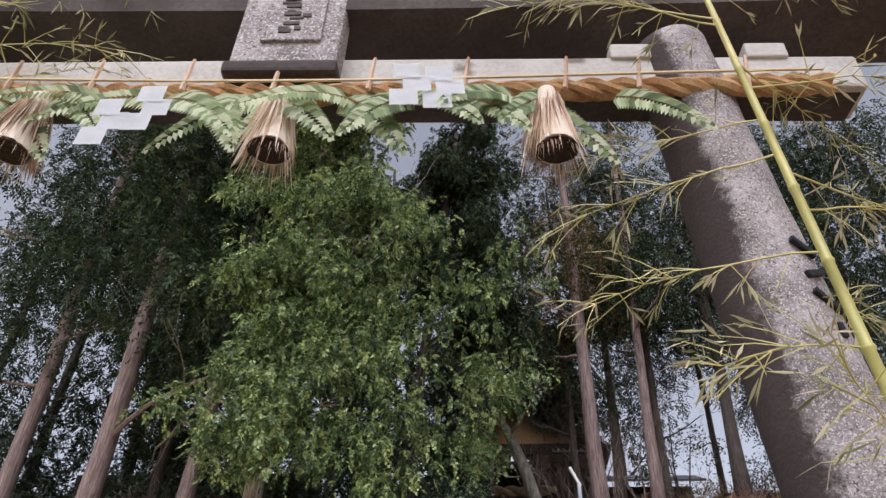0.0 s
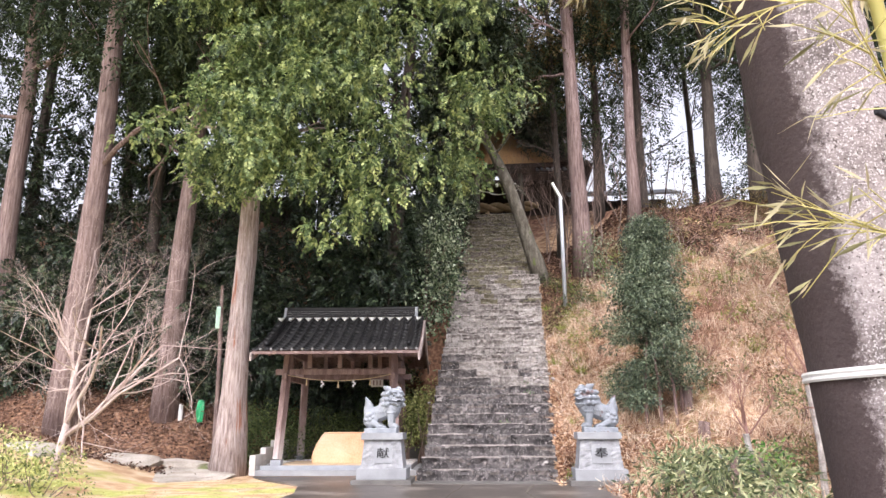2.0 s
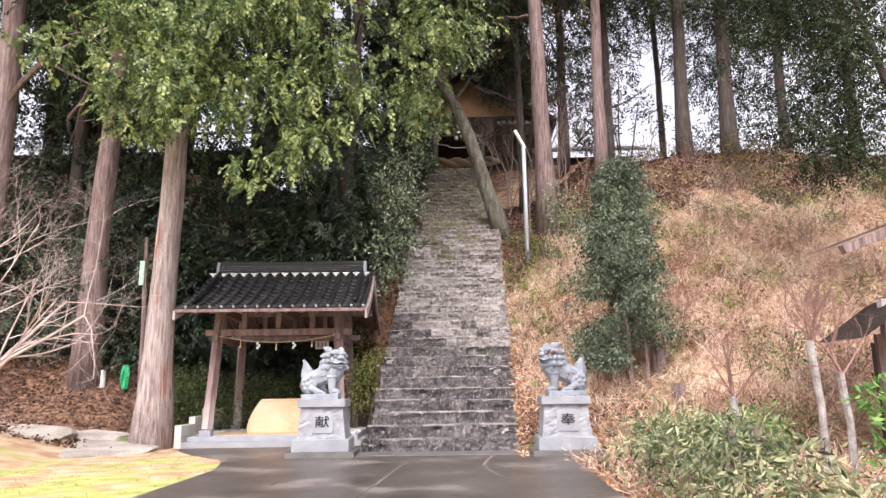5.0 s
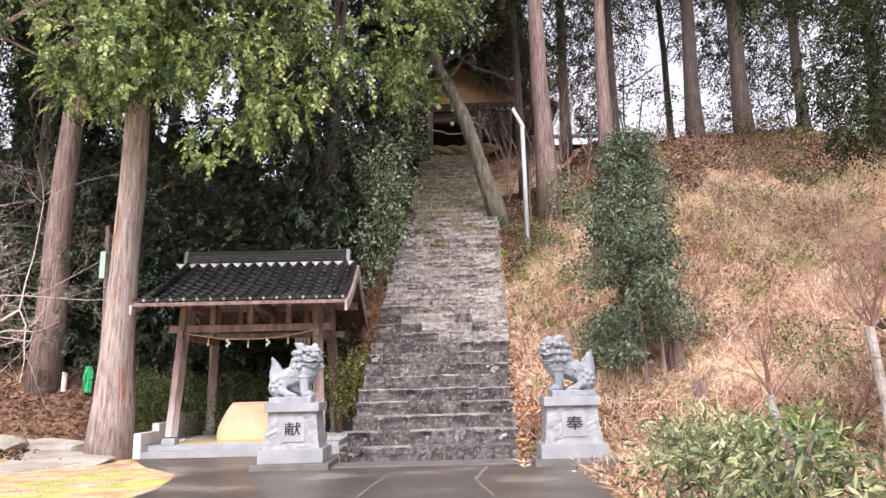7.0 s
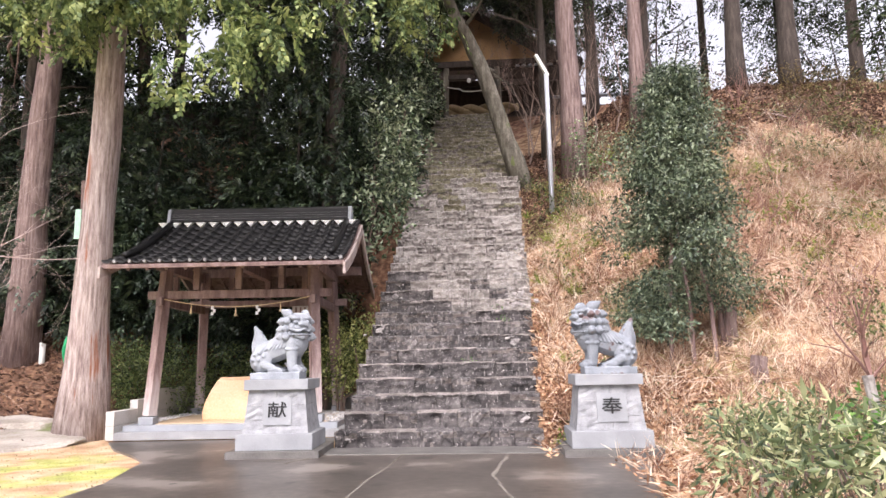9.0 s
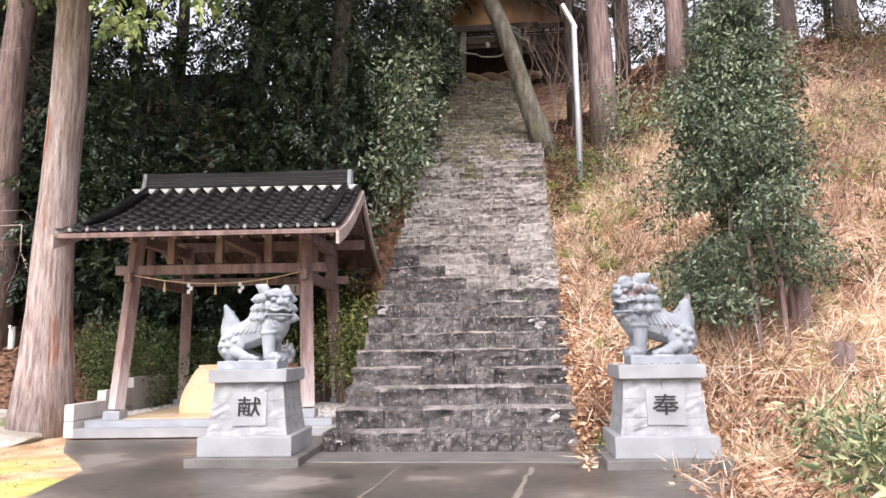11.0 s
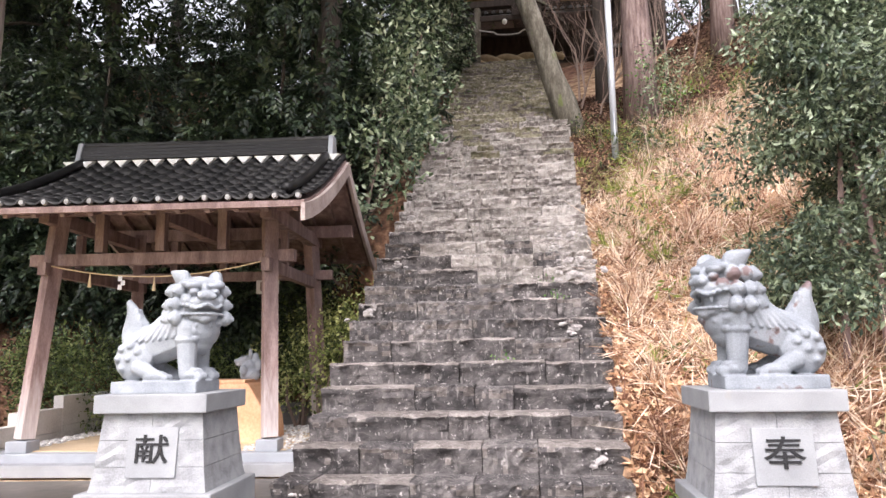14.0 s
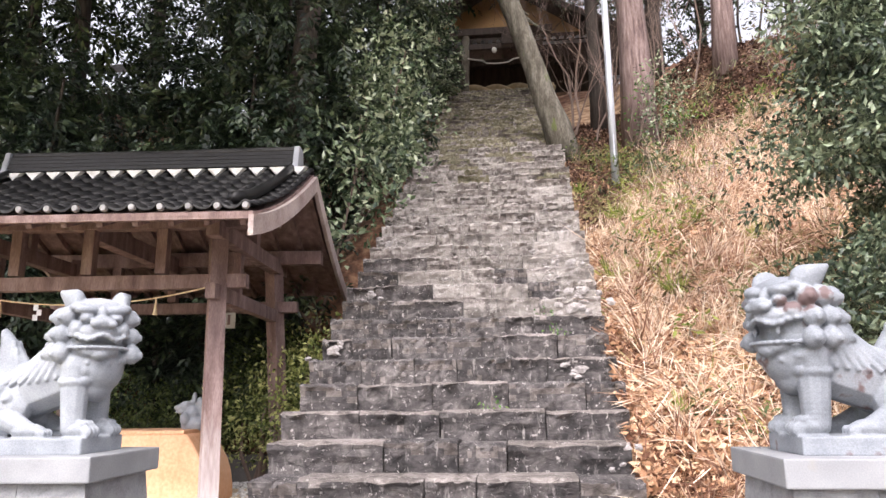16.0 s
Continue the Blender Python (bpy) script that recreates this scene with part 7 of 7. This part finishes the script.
strew("leaf_litter", "brown fallen leaves beside the steps", "leaves", 42000, 1.25, 5.0, 14.5, 26, M["litter"], 0.095, 0.026, 0.1, 0.03, lambda x, y: east(x, y) & (~shady(x, y) | (rng.random(len(x)) < 0.25)) & (rng.random(len(x)) < np.exp(-(x - 1.4) / 1.3)))
strew("leaf_litter", "brown leaf litter and debris under the hedge", "leaves", 9000, 1.95, 6.5, 2, 14.6, M["litter"], 0.10, 0.04, 0.1, 0.03)
strew("dry_grass", "dry stalks among the hedge plants", "grass", 9000, 2.05, 8.0, 3, 14.6, M["straw"], 0.30, 0.013, 0.6, 0.05)
strew("leaf_litter", "reddish leaf litter under the trees", "leaves", 12000, -16, -6.4, 16.2, 21.5, M["litter_shaded"], 0.11, 0.05, 0.1, 0.03)
strew("moss_tufts", "short yellow-green moss and grass on the lawn", "moss", 6000, -12, -3.3, 7, 16.4, M["moss_blade"], 0.03, 0.012, 0.8, 0.0, lambda x, y: (x < -3.55 - 0.5 * np.clip(y - 13, 0, 3)) & (np.sin(x * 1.3 + 2) + np.cos(y * 1.1) > -0.6))
strew("fallen_stalks", "long pale fallen stalks lying on the bank", "stalks", 5200, 1.6, 14, 14, 26, M["straw"], 0.75, 0.010, 0.16, 0.14, lambda x, y: east(x, y) & ~shady(x, y))
strew("leaf_litter", "orange-brown leaf litter in patches on the bank", "leaves", 34000, 1.4, 9, 14.5, 26, M["litter"], 0.10, 0.022, 0.2, 0.05, lambda x, y: east(x, y) & (patchy(x, y) > 0.15) & (rng.random(len(x)) < 0.8))
strew("low_weeds", "low green weeds in patches among the dry grass", "weeds", 26000, 1.5, 13, 14.2, 25.5, M["leaf_clip"], 0.085, 0.03, 0.7, 0.12, lambda x, y: east(x, y) & (patchy(x + 4.1, y - 2.3) > 0.62))
strew("leaf_litter", "reddish litter at the top of the bank, tree shade painted into it", "leaves", 34000, 1.4, 6.5, 20.9, 27.5, M["litter_shaded"], 0.11, 0.045, 0.1, 0.04, lambda x, y: (x > np.where(y > 25.2, 1.32, 1.36 + 0.0235 * (y - 15))) & shady(x, y))
for x, y, n, ln in ((2.25, 18.9, 60, 0.34), (2.9, 17.9, 40, 0.3), (1.65, 19.6, 40, 0.3), (3.4, 19.6, 40, 0.3), (1.75, 17.0, 30, 0.22), (4.6, 18.6, 50, 0.3), (2.0, 21.2, 50, 0.3), (1.6, 22.6, 40, 0.25), (5.4, 20.2, 50, 0.35), (6.4, 18.2, 50, 0.35), (2.9, 20.4, 40, 0.3)):
    ob = thing("grass_clump", "arching clump of green grass on the dry bank", "grass", Matrix.Translation((x, y, g(x, y))), group="green grass clumps")
    d_ = np.stack([rng.normal(0, 0.6, n), rng.normal(-0.2, 0.5, n), rng.uniform(0.5, 1.2, n)], 1)
    v, f = leaves_np(rng.normal(0, 0.04, (n, 3)) * np.array([1, 1, 0.2]), d_, ln, 0.016, 0.3)
    part("foliage", mesh_np("foliage", v, f), M["grass_green"], ob)
for x, y, r, h, leaf in ((2.75, 22.0, 0.42, 0.75, "leaf_bushy"), (3.15, 22.6, 0.4, 0.95, "leaf_clip"), (2.1, 23.4, 0.3, 0.5, "leaf_clip"), (4.3, 22.4, 0.4, 0.5, "leaf_clip"), (4.9, 21.3, 0.4, 0.5, "leaf_hedge"), (5.8, 22.0, 0.5, 0.6, "leaf_clip"), (3.6, 23.5, 0.4, 0.9, "leaf_bright"), (6.9, 20.6, 0.5, 0.6, "leaf_clip"), (7.8, 19.2, 0.5, 0.6, "leaf_hedge"), (5.6, 17.2, 0.45, 0.6, "leaf_clip"), (3.1, 15.2, 0.3, 0.4, "leaf_hedge"), (2.9, 24.2, 0.4, 1.6, "leaf_bright")):
    z0 = g(x, y)
    c = [(x + rng.normal(0, 0.4 * r), y + rng.normal(0, 0.4 * r), z0 + h * q, r * 0.6, r * 0.6, h * 0.2) for q in (0.2, 0.4, 0.6, 0.8, 0.95)]
    shrub("small leafy shrub rising from dry grass", (x, y, z0), c, 380, M[leaf], (0.085, 0.036), 4, "bank_shrub", group="shrubs on the bank", stem_r=0.01)
for x, y in ((3.45, 21.4), (3.9, 21.9), (3.2, 20.9), (5.2, 19.4), (6.3, 23.2), (7.4, 22.6), (8.6, 23.6), (9.4, 22.2), (10.6, 23.2), (11.6, 22.4), (8.0, 20.4), (9.6, 19.4), (5.6, 21.6), (6.8, 17.4), (8.8, 17.2)):
    ob = thing("dead_brush", "tangled pinkish-grey dead brushwood on the bank", "brushwood", Matrix.Translation((x, y, g(x, y))), group="dead brushwood")
    for k in range(6):
        bm = bmesh.new()
        bare_branches(bm, (rng.normal(0, 0.12), rng.normal(0, 0.1), -0.03), (rng.normal(0, 1), rng.normal(-0.2, 0.5), 0.9), 0.65, 0.008, 1, 0.7, 0.0, 3)
        part("branch", bm, M["twig"], ob)
tx, ty = rng.uniform(1.6, 14.5, 1500), rng.uniform(14.6, 26.5, 1500)
ok = east(tx, ty) & ~shady(tx, ty)
tx, ty = np.repeat(tx[ok], 22), np.repeat(ty[ok], 22)
td = np.stack([rng.normal(0, 0.5, len(tx)), rng.normal(-0.25, 0.5, len(tx)), rng.uniform(0.5, 1.1, len(tx))], 1)
v, f = leaves_np(np.stack([tx + rng.normal(0, 0.05, len(tx)), ty + rng.normal(0, 0.05, len(tx)), land(tx, ty)], 1), td, 0.42, 0.012)
tagged(part("grass_tufts", mesh_np("grass_tufts", v, f), M["straw"]), "dry grass tufts standing on the bank", "grass", kind="stuff")
for x, y in ((7.4, 25.6), (8.9, 25.8), (9.6, 25.2), (11.2, 25.9), (12.6, 25.2), (13.4, 24.2), (6.6, 25.0), (10.5, 24.6), (14.2, 25.5)):
    z0 = g(x, y)
    c = [(x + rng.normal(0, 0.4), y + rng.normal(0, 0.3), z0 + rng.uniform(0.1, 0.7), 0.5, 0.5, 0.35) for _ in range(4)]
    shrub("low brown undergrowth along the crest of the bank", (x, y, z0), c, 500, M["leaf_brown"], (0.14, 0.03), 6, "undergrowth_bush", group="undergrowth on the crest", stem_r=0.012)
strew("grass_blades", "yellow-green grass in patches on the dry bank", "grass", 24000, 1.5, 14, 14.2, 25.5, M["moss_blade"], 0.30, 0.012, 0.6, 0.1, lambda x, y: east(x, y) & (patchy(x * 0.8 - 1.7, y * 0.8 + 3.1) > 0.45))
for k in range(26):
    x, y = rng.uniform(5.2, 14.0), rng.uniform(22.6, 26.0)
    ob = thing("brown_brush", "dry brown brushwood under the trees on the crest", "brushwood", Matrix.Translation((x, y, g(x, y))), group="brushwood on the crest")
    for j in range(4):
        bm = bmesh.new()
        bare_branches(bm, (rng.normal(0, 0.15), rng.normal(0, 0.1), -0.03), (rng.normal(0, 0.8), rng.normal(-0.2, 0.5), 0.8), 0.75, 0.010, 1, 0.6, 0.0, 3)
        part("branch", bm, M["twig_brown"], ob)
for k in range(120):
    x, y = rng.uniform(2.0, 13.5), rng.uniform(15.6, 25)
    if (abs(x - 3.6) < 1.2 and abs(y - 16.4) < 1.2) or x < 1.9 + 0.03 * (y - 15):
        continue
    z0 = g(x, y)
    kind_ = ("leaf_clip", "leaf_hedge", "leaf_brown", "grass_green")[k % 4]
    r = rng.uniform(0.15, 0.4)
    c = [(x + rng.normal(0, r), y + rng.normal(0, r), z0 + rng.uniform(0.05, 0.3), r, r, 0.2) for _ in range(3)]
    shrub("small patch of mixed weeds and brambles on the bank", (x, y, z0), c, 700, M[kind_], (0.13, 0.025), 3, "weed_patch", "weeds", group="weeds on the bank", stem_r=0.006)
strew("leaf_litter", "reddish litter along the wooded crest, tree shade painted into it", "leaves", 36000, 5.0, 15, 22.4, 27.5, M["litter_shaded"], 0.13, 0.045, 0.3, 0.1, shady)
for x, y, r, h in ((4.3, 16.6, 0.14, 0.5), (4.4, 15.75, 0.12, 0.28)):
    ob = thing("tree_stump", "short weathered brown stump in the dry grass", "stump", Matrix.Translation((x, y, g(x, y))), group="stumps on the bank")
    bm = bmesh.new()
    tube(bm, [(0, 0, -0.2), (0, 0, h * 0.5), (0.02, 0, h)], [r * 1.3, r, r * 0.95], 12, wob=0.25)
    part("stump", bm, M["bark_pink"], ob)
for x, y, h in ((6.8, 29.0, 5), (8.8, 29.5, 4.5), (10.8, 28.6, 3.5), (12.8, 28.8, 5), (14.6, 27.0, 6), (16.5, 25.5, 7), (6.0, 30.5, 6), (15.2, 30, 7)):
    z0 = g(x, y)
    c = [(x + rng.normal(0, 0.7), y + rng.normal(0, 0.6), z0 + rng.uniform(0.2, h), rng.uniform(0.4, 0.8), rng.uniform(0.4, 0.7), rng.uniform(0.3, 0.5)) for _ in range(13)]
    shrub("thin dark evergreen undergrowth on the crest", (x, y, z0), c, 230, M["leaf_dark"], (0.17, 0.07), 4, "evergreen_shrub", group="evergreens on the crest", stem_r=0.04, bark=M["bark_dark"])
for x, step in ((0.72, 8), (0.82, 7), (-1.35, 17), (0.2, 4)):
    y = STEP_Y + TREAD * step + 0.25
    z0 = RISE * step + RISE
    c = [(x, y - 0.05, z0 + 0.05, 0.1, 0.07, 0.06), (x + 0.06, y - 0.1, z0 + 0.02, 0.07, 0.05, 0.05)]
    shrub("small green weed growing on a stone step", (x, y, z0), c, 2200, M["leaf_bright"], (0.05, 0.02), 2, "weed_clump", "weeds", group="weeds on the steps", stem_r=0.003)
strew("leaf_litter", "thick brown fallen leaves at the foot of the bank", "leaves", 16000, 1.28, 3.8, 14.2, 18.5, M["litter"], 0.10, 0.045, 0.12, 0.05, lambda x, y: (x > 1.27 + 0.0235 * (y - 15)) & ~((x > 1.3) & (x < 2.65) & (y < 15.35)))
